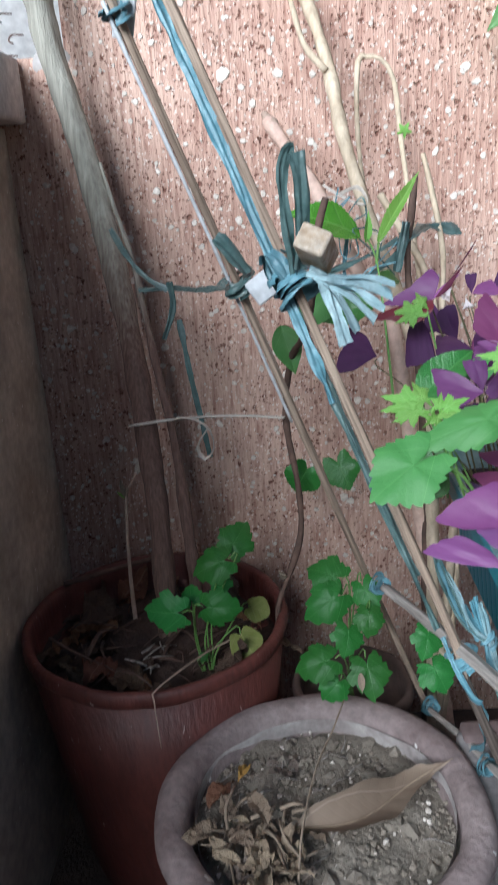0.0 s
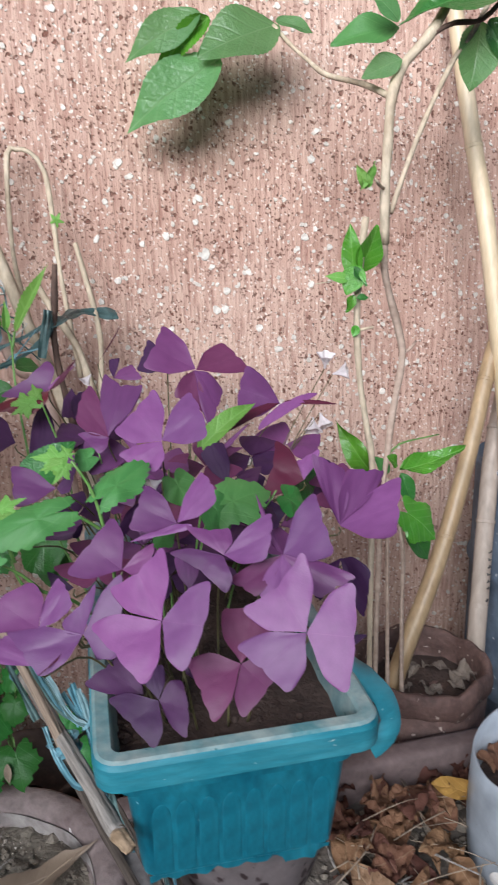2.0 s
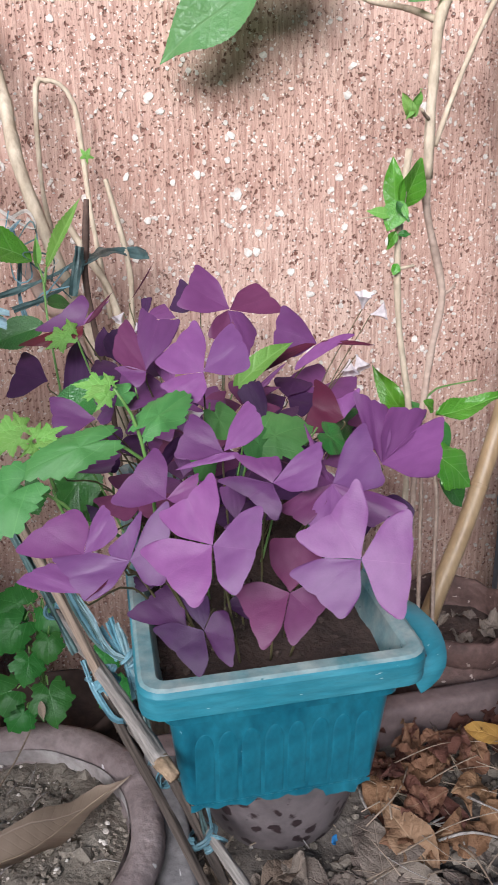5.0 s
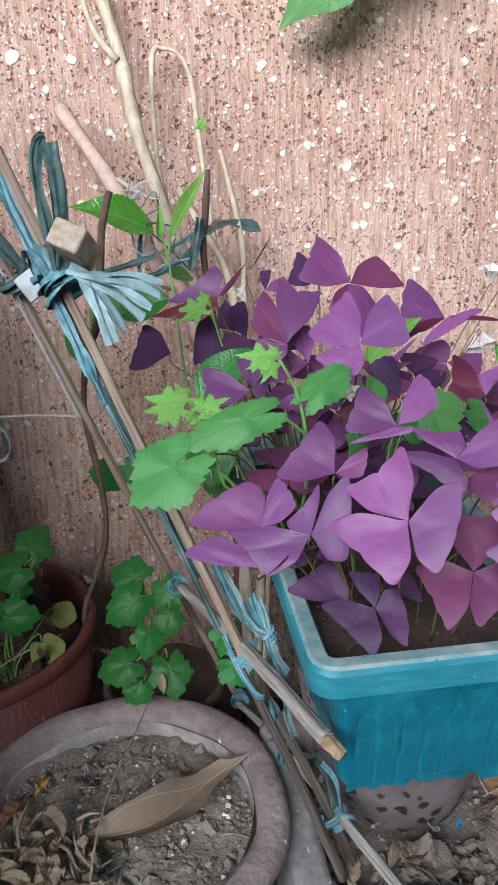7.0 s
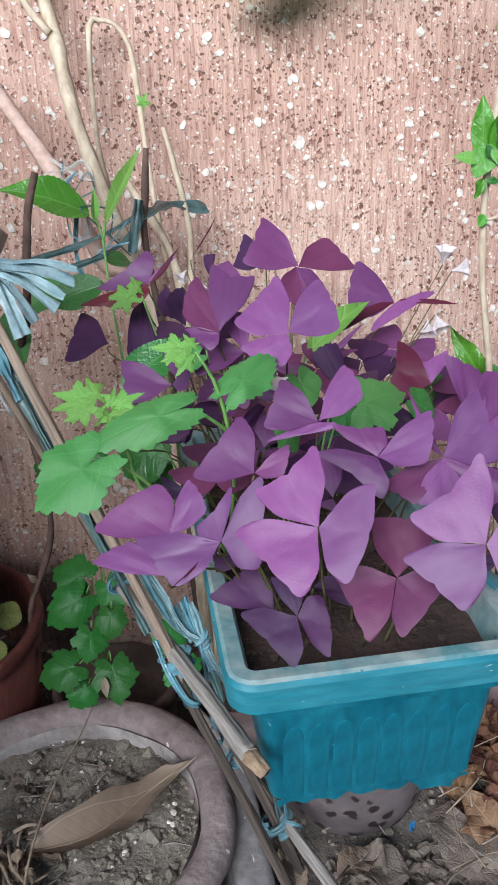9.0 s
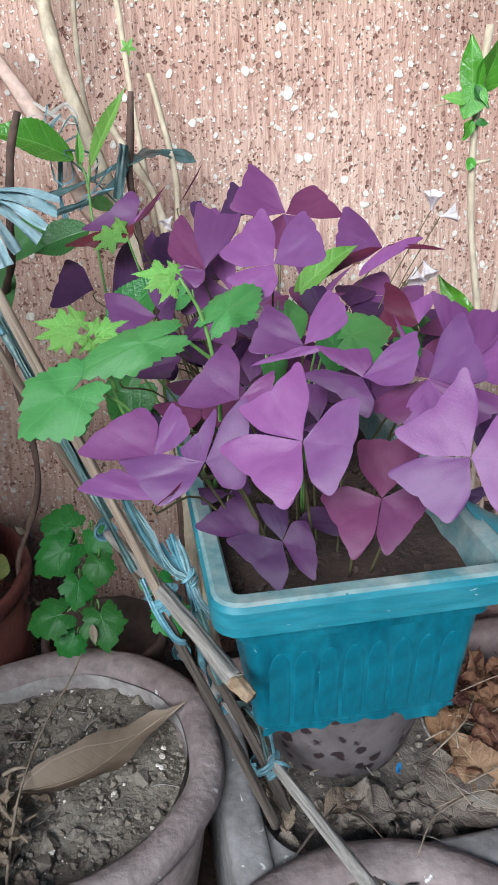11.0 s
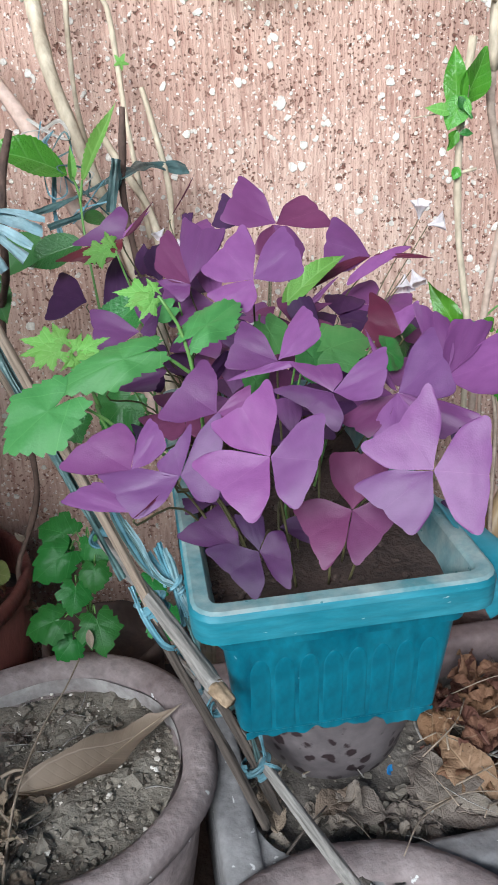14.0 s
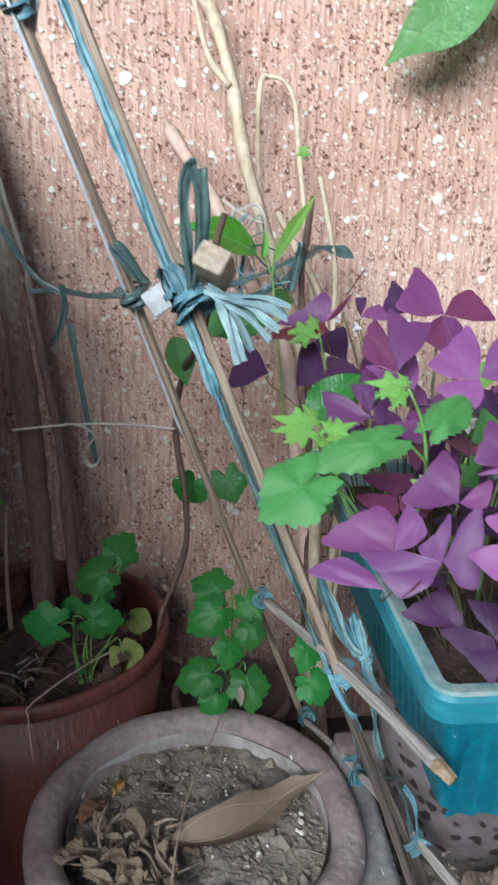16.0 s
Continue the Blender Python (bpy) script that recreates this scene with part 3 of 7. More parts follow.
# ---- wall surface ----
def render_material():
    """Combed red render: upright grooves, pits, small pale grains."""
    m = bpy.data.materials.new("combed_red_render")
    m.use_nodes = True
    n, l = m.node_tree.nodes, m.node_tree.links
    b = n["Principled BSDF"]
    co = n.new("ShaderNodeTexCoord")

    def noise_of(scale, stretch, detail, rough=0.6):
        mp = n.new("ShaderNodeMapping")
        mp.inputs["Scale"].default_value = stretch
        l.new(co.outputs["Object"], mp.inputs[0])
        a = n.new("ShaderNodeTexNoise")
        a.inputs["Scale"].default_value, a.inputs["Detail"].default_value, a.inputs["Roughness"].default_value = scale, detail, rough
        l.new(mp.outputs[0], a.inputs[0])
        return a.outputs[0], mp.outputs[0]

    def remap(v, a, c, d=0.0, e=1.0):
        x = n.new("ShaderNodeMapRange")
        for i, k in enumerate((a, c, d, e)):
            x.inputs[i + 1].default_value = k
        l.new(v, x.inputs[0])
        return x.outputs[0]

    def blend(f, a, c):
        x = n.new("ShaderNodeMix")
        x.data_type = "RGBA"
        l.new(f, x.inputs[0])
        for i, v in ((6, a), (7, c)):
            if isinstance(v, tuple):
                x.inputs[i].default_value = (*v, 1)
            else:
                l.new(v, x.inputs[i])
        return x.outputs[2]

    large, _ = noise_of(2.6, (1, 1, 1), 4)
    groove, _ = noise_of(150, (1.0, 0.2, 0.10), 4, 0.6)
    grain, gp = noise_of(300, (1, 1, 1), 3)
    colour = blend(remap(large, 0.35, 0.65), (0.50, 0.320, 0.252), (0.62, 0.435, 0.352))
    colour = blend(remap(groove, 0.33, 0.56, 0.75, 0.0), colour, (0.30, 0.150, 0.115))

    def dots(scale, size, warp, soft=0.7):
        w = n.new("ShaderNodeVectorMath")
        w.operation = "MULTIPLY_ADD"
        w.inputs[1].default_value = (warp, warp, warp)
        g = n.new("ShaderNodeTexNoise")
        g.inputs["Scale"].default_value = scale * 2.2
        l.new(co.outputs["Object"], g.inputs[0])
        l.new(g.outputs["Color"], w.inputs[0])
        l.new(co.outputs["Object"], w.inputs[2])
        v = n.new("ShaderNodeTexVoronoi")
        v.inputs["Scale"].default_value = scale
        l.new(w.outputs[0], v.inputs[0])
        return remap(v.outputs["Distance"], size, size * soft)

    coarse = dots(62, 0.235, 0.014)
    fine = dots(150, 0.275, 0.007)
    both = n.new("ShaderNodeMath")
    both.operation = "MAXIMUM"
    l.new(coarse, both.inputs[0])
    l.new(fine, both.inputs[1])
    patchy, _ = noise_of(22, (1, 1, 1), 3)
    pit = n.new("ShaderNodeMath")
    pit.operation = "MULTIPLY"
    l.new(both.outputs[0], pit.inputs[0])
    l.new(remap(patchy, 0.38, 0.58, 0.15, 1.0), pit.inputs[1])
    pits = pit.outputs[0]
    colour = blend(pits, colour, (0.195, 0.090, 0.066))
    specks = dots(118, 0.25, 0.010)
    colour = blend(specks, colour, (0.74, 0.64, 0.57))
    l.new(colour, b.inputs["Base Color"])
    b.inputs["Roughness"].default_value = 0.92
    b.inputs["Specular IOR Level"].default_value = 0.25
    h = n.new("ShaderNodeMath")
    h.operation = "MULTIPLY_ADD"
    h.inputs[1].default_value = -1.2
    l.new(pits, h.inputs[0])
    l.new(groove, h.inputs[2])
    k = n.new("ShaderNodeMath")
    k.operation = "MULTIPLY_ADD"
    k.inputs[1].default_value = 0.35
    l.new(grain, k.inputs[0])
    l.new(h.outputs[0], k.inputs[2])
    u = n.new("ShaderNodeBump")
    u.inputs["Strength"].default_value, u.inputs["Distance"].default_value = 0.9, 0.004
    l.new(k.outputs[0], u.inputs["Height"])
    l.new(u.outputs[0], b.inputs["Normal"])
    return m


wall_back.data.materials.append(render_material())
tagged(part("wall_coping", box(-0.53, -0.263, 0.11, 1.197, 1.063, 1.150, 0.008), MORTAR), "grey concrete coping on the side wall", "coping", kind="structure")
# White backdrop added so that the opening over the side wall looks bright.
tagged(part("backdrop_far", box(-4, -0.32, 2.2, 2.35, -0.1, 3.2), WHITE_WALL), "plain white backdrop beyond the side wall, added for a bright background", "wall", kind="structure")
part("mortar_smear", moved(disc(0.03, 18, 4, 0.005, 2), pose(-0.216, 1.199, 1.135, 90, 0, 0)), MORTAR, wall_back, "pale mortar smear")
# Added out of view: blocks low light and bounces some back.
tagged(part("wall_unseen", box(-6, 6, -5.7, -5.5, -0.1, 3.0), PLASTER), "unseen cream wall behind the camera, added to shape the light", "wall", kind="structure")


# ---- trough ----
LIME = material("lime_deposit", (0.20, 0.165, 0.16), (0.52, 0.49, 0.47), 16, 0.9, 0.4, 110, wear=0.6)
CONCRETE_STAINED = material("stained_concrete", (0.095, 0.068, 0.066), (0.20, 0.145, 0.14), 10, 0.85, 0.4, 90)
trough = thing("garden_trough", (0.66, 0.635, 0.0), "long grey cement trough full of dry leaves", "trough")
part("trough_wall", box(-0.385, 0.44, -0.155, -0.118, 0.0, 0.277, 0.008), CONCRETE, trough)
part("trough_wall", box(-0.385, 0.44, 0.105, 0.14, 0.0, 0.325, 0.008), CONCRETE_STAINED, trough, "brown-stained back wall")
part("trough_wall", moved(box(-0.392, -0.352, -0.15, 0.13, -0.28, 0.0, 0.010), pose(0, 0, 0.30, 9, 0, 0)), CONCRETE, trough)
part("trough_wall", box(0.405, 0.44, -0.117, 0.104, 0.0, 0.28, 0.008), CONCRETE, trough)
arc = [(-0.352 + 0.062 - 0.062 * math.sin(radians(a)), -0.118 + 0.062 - 0.062 * math.cos(radians(a))) for a in range(0, 91, 9)]
base = [(-0.354, -0.12)] + arc
n = len(base)
part("trough_corner", ([(x, y, 0.02) for x, y in base] + [(x, y, 0.2755 + 0.012 * (y + 0.12)) for x, y in base], [tuple(range(n, 2 * n)), tuple(reversed(range(n)))] + [(i, (i + 1) % n, n + (i + 1) % n, n + i) for i in range(n)]), CONCRETE, trough, "rounded inner corner", smooth=False)
GX, GY = 46, 18
part("soil", sheet([[(-0.36 + 0.77 * i / GX, -0.125 + 0.24 * j / GY, 0.238 + 0.06 * j / GY * 0.6 + 0.012 * noise.fractal((i * 0.35, j * 0.35, 3), 0.8, 2, 4)) for i in range(GX + 1)] for j in range(GY + 1)]), LITTER_SOIL, trough, "grey soil and litter")

# ---- lime band inside the grey pot's rim ----
r, z = 0.184 - 0.036 * 1.09, 0.325
part("lime_band", lathe([(r - 0.0010, z - 0.036), (r - 0.0014, z - 0.026), (r - 0.0010, z - 0.016)], rough=0.03, seed=6), LIME, grey_pot, "pale lime deposit")

# ---- planter: broken corner, flutes, soil ----
part("soil", sheet([[(-0.094 + 0.188 * i / 16, -0.22 + 0.44 * j / 34, 0.112 + 0.006 * noise.fractal((i * 0.5, j * 0.5, 8), 0.8, 2, 4)) for i in range(17)] for j in range(35)]), SOIL_DARK, planter, "dark damp soil")


def flute(w, h):
    """A raised upright rib with a rounded head."""
    rows = []
    for t in [0, 0.2, 0.4, 0.6, 0.7, 0.78] + [0.78 + 0.22 * math.sin(radians(k)) for k in range(10, 91, 10)]:
        k = math.sqrt(max(0.0, 1 - (max(0.0, t - 0.78) / 0.22) ** 2))
        rows.append([(w * k * math.sin(radians(a)), -0.0010 * math.cos(radians(a)) * min(1, 0.30 + k) * 0.72 - 0.0002, h * t) for a in range(-90, 91, 15)])
    return sheet(rows)


def ribbon_band(pts, w):
    """A stiff curled band with some thickness."""
    path = smooth_path(pts, 0.005)
    rows = []
    for i, c in enumerate(path):
        d = (path[min(i + 1, len(path) - 1)] - path[max(i - 1, 0)]).normalized()
        s = d.cross(Vector((0.25, -0.9, 0.35))).normalized()
        n = s.cross(d)
        k = w * (1 - 0.25 * (i / len(path)) ** 3)
        rows.append([c + s * k, c + s * k * 0.5 - n * 0.0010, c - n * 0.0012, c - s * k * 0.5 - n * 0.0010, c - s * k, c - s * k * 0.9 + n * 0.0014, c + n * 0.0006, c + s * k * 0.9 + n * 0.0014, c + s * k])
    return sheet(rows)


flute_mesh = mesh("rib", *flute(0.0080, 0.074), TEAL)
for i in range(8):
    x = -0.0645 + i * 0.0190
    part("rib", flute_mesh, None, planter, m=pose(x, -PL + 0.0316, 0.006, 5.6, 0, 0))
for i in range(20):
    for s in (-1, 1):
        part("rib", flute_mesh, None, planter, m=pose(s * (PW - 0.0316), -0.19 + i * 0.020, 0.006, 0, 0, 90 * s) @ pose(0, 0, 0, 5.6, 0, 0))
part("broken_rim", ribbon_band([(0.112, -0.100, 0.137), (0.115, -0.150, 0.140), (0.121, -0.178, 0.138), (0.128, -0.202, 0.131), (0.126, -0.218, 0.119), (0.115, -0.224, 0.111), (0.106, -0.226, 0.107)], 0.0125), TEAL_WORN, planter, "broken curl of teal rim bent away from the corner")
rows = [[(-PW + 0.036 + (2 * PW - 0.072) * i / 60, -PL + 0.0322 + 0.0004 * k, 0.003 - k * (0.0022 + 0.0018 * abs(math.sin((i - 4) * 0.34)) + 0.002 * noise.noise((i * 0.25, 3, 0)) + 0.003 * (44 < i < 56))) for i in range(61)] for k in range(3)]
part("base_lip", sheet(rows), TEAL, planter, "uneven broken lower edge")

# ---- purple oxalis ----
oxalis = thing("oxalis_plant", (0.358, 0.66, 0.608), "purple-leaved oxalis with triangular leaflets and small pale flowers", "plant")
EDGES = (-0.10, 0.03, 0.14, 0.26)
BENDS = ((0.05, 0.08, 0.08), (0.10, 0.04, 0.14), (-0.02, 0.12, 0.02), (0.08, 0.10, 0.16), (-0.06, 0.06, -0.08))
LEAFLETS = [[clover_leaflet(e, f, d, c, k + 0.7 * e) for k, (f, d, c) in enumerate(BENDS)] for e in EDGES]
TONES = (PURPLE, PURPLE_RED, PURPLE_SHADED, PURPLE_UNDER, PURPLE_MID)
PICK = random.Random(4)


def oxalis_leaf(at, spread):
    """A stalk from the soil with leaflets at its top, each given by the reach of its two far corners, its tone and the swell of its outer side."""
    c = Vector(at)
    foot = Vector((0.37 + (c.x - 0.37) * 0.45, min(0.86, max(0.50, c.y + 0.06)), 0.598))
    mid = foot.lerp(c, 0.55) + Vector((0, 0.012, 0.02))
    stalk = world_part("leaf", sweep([foot, mid, c + Vector((0, 0.005, -0.012)), c + Vector((0, 0.001, -0.002))], 0.0011, 0.0008, 6, step=0.012), STALK, oxalis)
    for a, b, tone, edge in spread:
        a, b = Vector(a), Vector(b)
        x, y = (a - b) / 2, (a + b) / 2
        slant = x.dot(y) / y.dot(y)
        x -= slant * y
        z = x.cross(y).normalized() * (x.length + y.length) / 2
        if z.y > 0:
            z = -z
        m = Matrix((x, y, z)).transposed().to_4x4()
        m.translation = c + z * PICK.uniform(0.0, 0.05)
        nearest = min(range(4), key=lambda k: abs(EDGES[k] - edge))
        verts, faces = LEAFLETS[nearest][PICK.randrange(5)]
        part("leaflet", ([(p[0], p[1] + slant * p[0], p[2]) for p in verts], faces), TONES[tone], stalk, m=m)


oxalis_leaf((0.311, 0.414, 0.752), [((0.007, 0.034, 0.038), (-0.031, 0.033, 0.012), 0, -0.12), ((-0.045, 0.022, -0.008), (-0.016, -0.022, -0.031), 0, 0.06), ((0.033, 0.002, 0.023), (0.008, -0.028, -0.022), 0, 0.22)])
oxalis_leaf((0.343, 0.621, 0.818), [((0.001, 0.041, 0.039), (-0.040, 0.023, 0.007), 0, 0.05), ((0.030, 0.027, 0.036), (0.038, -0.012, 0.003), 0, 0.20), ((-0.038, 0.004, -0.009), (-0.009, -0.019, -0.021), 0, 0.12)])
oxalis_leaf((0.338, 0.511, 0.781), [((-0.018, 0.031, 0.023), (-0.036, 0.010, -0.004), 4, 0.05), ((0.023, 0.024, 0.031), (0.031, 0.002, 0.013), 0, 0.15), ((-0.037, 0.002, -0.011), (0.008, -0.007, -0.003), 0, 0.20)])
oxalis_leaf((0.365, 0.467, 0.769), [((-0.023, 0.027, 0.016), (0.008, 0.014, 0.015), 4, -0.05), ((0.038, 0.011, 0.024), (0.027, -0.013, -0.002), 0, 0.20), ((-0.038, 0.016, 0.001), (-0.004, -0.020, -0.020), 4, -0.10)])
oxalis_leaf((0.342, 0.490, 0.732), [((-0.008, 0.023, 0.019), (0.012, 0.018, 0.021), 4, 0.00), ((-0.010, 0.000, -0.004), (0.000, -0.007, -0.007), 4, 0.00)])
oxalis_leaf((0.411, 0.469, 0.763), [((0.033, 0.026, 0.036), (0.035, -0.013, 0.001), 0, 0.00), ((-0.042, 0.000, -0.015), (-0.024, -0.016, -0.023), 1, 0.05), ((-0.009, 0.042, 0.035), (-0.009, 0.016, 0.012), 4, 0.05), ((0.046, -0.029, -0.011), (0.017, -0.031, -0.023), 4, 0.00), ((-0.023, -0.016, -0.023), (0.005, -0.028, -0.024), 0, 0.00)])
oxalis_leaf((0.404, 0.390, 0.741), [((0.007, 0.028, 0.045), (-0.037, 0.025, 0.010), 0, -0.12), ((-0.044, 0.014, -0.010), (-0.017, -0.014, -0.033), 0, 0.00), ((0.034, 0.004, 0.029), (0.017, -0.029, -0.030), 0, 0.20)])
oxalis_leaf((0.368, 0.434, 0.698), [((-0.006, 0.031, 0.027), (0.034, 0.017, 0.028), 1, 0.02), ((-0.036, 0.014, 0.000), (-0.025, -0.022, -0.029), 1, 0.03), ((0.033, -0.007, 0.005), (-0.006, -0.026, -0.026), 1, 0.20)])
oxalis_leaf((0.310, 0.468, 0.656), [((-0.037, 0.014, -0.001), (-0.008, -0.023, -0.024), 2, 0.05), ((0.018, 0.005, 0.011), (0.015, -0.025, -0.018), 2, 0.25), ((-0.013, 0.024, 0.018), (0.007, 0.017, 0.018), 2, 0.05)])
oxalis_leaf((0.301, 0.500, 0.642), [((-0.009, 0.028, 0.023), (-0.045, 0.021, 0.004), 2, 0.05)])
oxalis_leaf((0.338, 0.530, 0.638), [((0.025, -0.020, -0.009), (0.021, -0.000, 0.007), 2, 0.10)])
oxalis_leaf((0.433, 0.953, 0.820), [((-0.036, 0.024, 0.056), (-0.069, -0.011, 0.009), 4, 0.05), ((0.041, 0.028, 0.029), (0.077, 0.014, -0.009), 1, 0.00)])
oxalis_leaf((0.430, 0.953, 0.820), [((-0.031, -0.023, -0.027), (0.005, -0.028, -0.050), 1, 0.00), ((0.037, -0.007, -0.027), (0.011, -0.039, -0.069), 4, 0.05)])
oxalis_leaf((0.398, 0.970, 0.823), [((-0.018, 0.042, 0.032), (-0.039, 0.012, -0.003), 2, 0.00)])
oxalis_leaf((0.521, 0.855, 0.787), [((-0.029, 0.042, 0.042), (-0.054, -0.008, -0.008), 4, 0.10), ((0.052, 0.008, 0.008), (-0.034, -0.024, -0.024), 0, 0.10), ((0.073, -0.005, -0.005), (0.033, 0.003, 0.003), 3, 0.00), ((-0.081, -0.025, -0.025), (-0.052, -0.006, -0.006), 3, 0.00)])
oxalis_leaf((0.502, 0.700, 0.738), [((0.024, 0.019, 0.026), (-0.017, 0.017, 0.010), 0, 0.00), ((-0.018, 0.044, 0.034), (-0.046, 0.004, -0.012), 3, -0.15)])
oxalis_leaf((0.245, 0.810, 0.835), [((0.001, 0.023, 0.029), (-0.052, 0.011, -0.004), 4, -0.10), ((0.030, 0.011, 0.024), (0.008, 0.007, 0.011), 0, 0.00), ((-0.070, 0.005, -0.017), (-0.021, -0.012, -0.022), 3, 0.00), ((0.034, 0.016, 0.032), (0.017, 0.003, 0.010), 3, 0.00)])
oxalis_leaf((0.198, 0.900, 0.755), [((-0.027, 0.043, 0.030), (-0.050, 0.002, -0.016), 2, 0.05)])
oxalis_leaf((0.237, 0.860, 0.816), [((-0.021, -0.046, -0.050), (0.010, -0.058, -0.050), 2, 0.00)])
oxalis_leaf((0.270, 0.930, 0.813), [((-0.015, -0.026, -0.030), (0.010, -0.039, -0.033), 2, 0.00)])
oxalis_leaf((0.247, 0.620, 0.784), [((-0.037, 0.031, 0.015), (-0.035, -0.000, -0.013), 4, 0.05), ((0.020, 0.012, 0.018), (0.011, -0.006, -0.002), 2, 0.00)])
oxalis_leaf((0.257, 0.660, 0.773), [((-0.012, 0.028, 0.022), (0.008, 0.021, 0.023), 4, 0.05)])
oxalis_leaf((0.301, 0.720, 0.800), [((-0.011, 0.051, 0.043), (-0.030, 0.025, 0.012), 1, 0.15), ((0.003, 0.057, 0.054), (0.041, 0.031, 0.043), 4, -0.05), ((-0.030, 0.014, 0.003), (-0.011, -0.010, -0.013), 4, 0.00)])
oxalis_leaf((0.327, 0.740, 0.774), [((-0.044, 0.034, 0.016), (-0.045, -0.002, -0.018), 4, 0.10), ((-0.016, 0.039, 0.031), (0.009, 0.030, 0.031), 0, 0.00)])
oxalis_leaf((0.325, 0.960, 0.815), [((0.011, 0.020, 0.022), (-0.003, 0.023, 0.020), 2, 0.00), ((0.024, 0.008, 0.016), (0.035, -0.014, -0.000), 4, 0.00)])
oxalis_leaf((0.309, 1.000, 0.831), [((0.033, 0.008, 0.046), (0.025, 0.005, 0.032), 3, 0.00)])
oxalis_leaf((0.293, 0.520, 0.744), [((-0.002, 0.034, 0.031), (-0.042, 0.013, -0.003), 4, 0.02), ((0.026, 0.007, 0.016), (0.018, -0.008, -0.001), 4, 0.15)])
oxalis_leaf((0.259, 0.459, 0.726), [((-0.053, 0.025, -0.002), (-0.031, -0.010, -0.022), 0, 0.02), ((0.012, 0.025, 0.026), (-0.014, 0.013, 0.005), 0, -0.08), ((0.030, 0.018, 0.034), (0.021, -0.014, -0.014), 0, 0.14)])
oxalis_leaf((0.257, 0.462, 0.723), [((-0.031, -0.018, -0.016), (-0.016, -0.011, -0.009), 3, 0.00)])
oxalis_leaf((0.228, 0.475, 0.727), [((-0.002, 0.028, 0.023), (-0.048, 0.022, -0.002), 4, 0.12), ((0.015, 0.023, 0.026), (0.024, 0.002, 0.012), 0, 0.15)])
oxalis_leaf((0.227, 0.485, 0.690), [((-0.022, 0.031, 0.012), (-0.051, 0.030, -0.000), 0, 0.20)])
oxalis_leaf((0.215, 0.660, 0.726), [((0.054, -0.005, 0.015), (0.038, -0.016, -0.001), 4, 0.05)])
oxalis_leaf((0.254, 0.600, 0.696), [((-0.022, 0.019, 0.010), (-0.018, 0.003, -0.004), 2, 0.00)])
oxalis_leaf((0.516, 0.630, 0.711), [((-0.014, 0.046, 0.060), (0.020, 0.037, 0.043), 4, -0.02), ((0.021, 0.037, 0.043), (0.064, 0.038, 0.036), 4, 0.02), ((0.080, 0.036, 0.031), (0.056, -0.006, -0.016), 0, -0.02)])
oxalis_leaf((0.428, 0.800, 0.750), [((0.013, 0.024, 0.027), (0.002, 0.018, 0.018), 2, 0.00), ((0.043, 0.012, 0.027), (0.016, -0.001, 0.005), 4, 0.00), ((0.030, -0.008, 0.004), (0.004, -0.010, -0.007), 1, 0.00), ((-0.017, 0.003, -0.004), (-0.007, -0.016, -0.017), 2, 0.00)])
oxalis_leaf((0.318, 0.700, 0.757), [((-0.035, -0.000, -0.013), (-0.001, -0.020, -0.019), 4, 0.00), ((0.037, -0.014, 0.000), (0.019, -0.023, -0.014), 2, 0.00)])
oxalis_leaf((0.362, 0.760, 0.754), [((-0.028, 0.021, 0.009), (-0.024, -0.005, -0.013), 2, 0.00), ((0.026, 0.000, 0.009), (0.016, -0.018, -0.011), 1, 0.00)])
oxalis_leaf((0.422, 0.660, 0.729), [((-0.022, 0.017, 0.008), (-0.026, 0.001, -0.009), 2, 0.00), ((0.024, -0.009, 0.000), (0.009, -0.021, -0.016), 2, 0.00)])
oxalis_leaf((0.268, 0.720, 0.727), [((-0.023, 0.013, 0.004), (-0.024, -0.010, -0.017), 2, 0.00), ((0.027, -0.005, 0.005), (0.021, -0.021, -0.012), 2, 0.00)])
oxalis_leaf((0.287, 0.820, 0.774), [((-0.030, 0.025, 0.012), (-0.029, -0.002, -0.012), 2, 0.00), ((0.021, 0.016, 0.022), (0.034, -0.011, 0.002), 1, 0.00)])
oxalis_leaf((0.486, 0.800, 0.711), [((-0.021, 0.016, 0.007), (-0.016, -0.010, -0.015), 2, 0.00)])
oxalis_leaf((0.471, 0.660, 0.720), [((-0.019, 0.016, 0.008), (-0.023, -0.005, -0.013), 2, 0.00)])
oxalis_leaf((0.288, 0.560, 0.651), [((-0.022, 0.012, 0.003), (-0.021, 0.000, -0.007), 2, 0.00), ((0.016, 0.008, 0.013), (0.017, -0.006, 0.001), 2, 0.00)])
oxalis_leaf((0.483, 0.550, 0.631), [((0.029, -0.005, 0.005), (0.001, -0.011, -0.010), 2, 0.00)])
oxalis_leaf((0.320, 0.620, 0.722), [((-0.006, 0.029, 0.025), (0.018, 0.012, 0.017), 4, 0.00)])
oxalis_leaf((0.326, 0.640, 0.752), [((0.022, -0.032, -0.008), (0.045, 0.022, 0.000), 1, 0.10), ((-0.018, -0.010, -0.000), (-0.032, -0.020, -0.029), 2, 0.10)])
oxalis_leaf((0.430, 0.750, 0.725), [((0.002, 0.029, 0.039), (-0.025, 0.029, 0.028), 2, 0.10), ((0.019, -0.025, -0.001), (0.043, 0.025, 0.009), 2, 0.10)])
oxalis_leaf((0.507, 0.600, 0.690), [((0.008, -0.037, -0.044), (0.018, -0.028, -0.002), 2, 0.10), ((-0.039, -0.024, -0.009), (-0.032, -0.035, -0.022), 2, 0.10)])
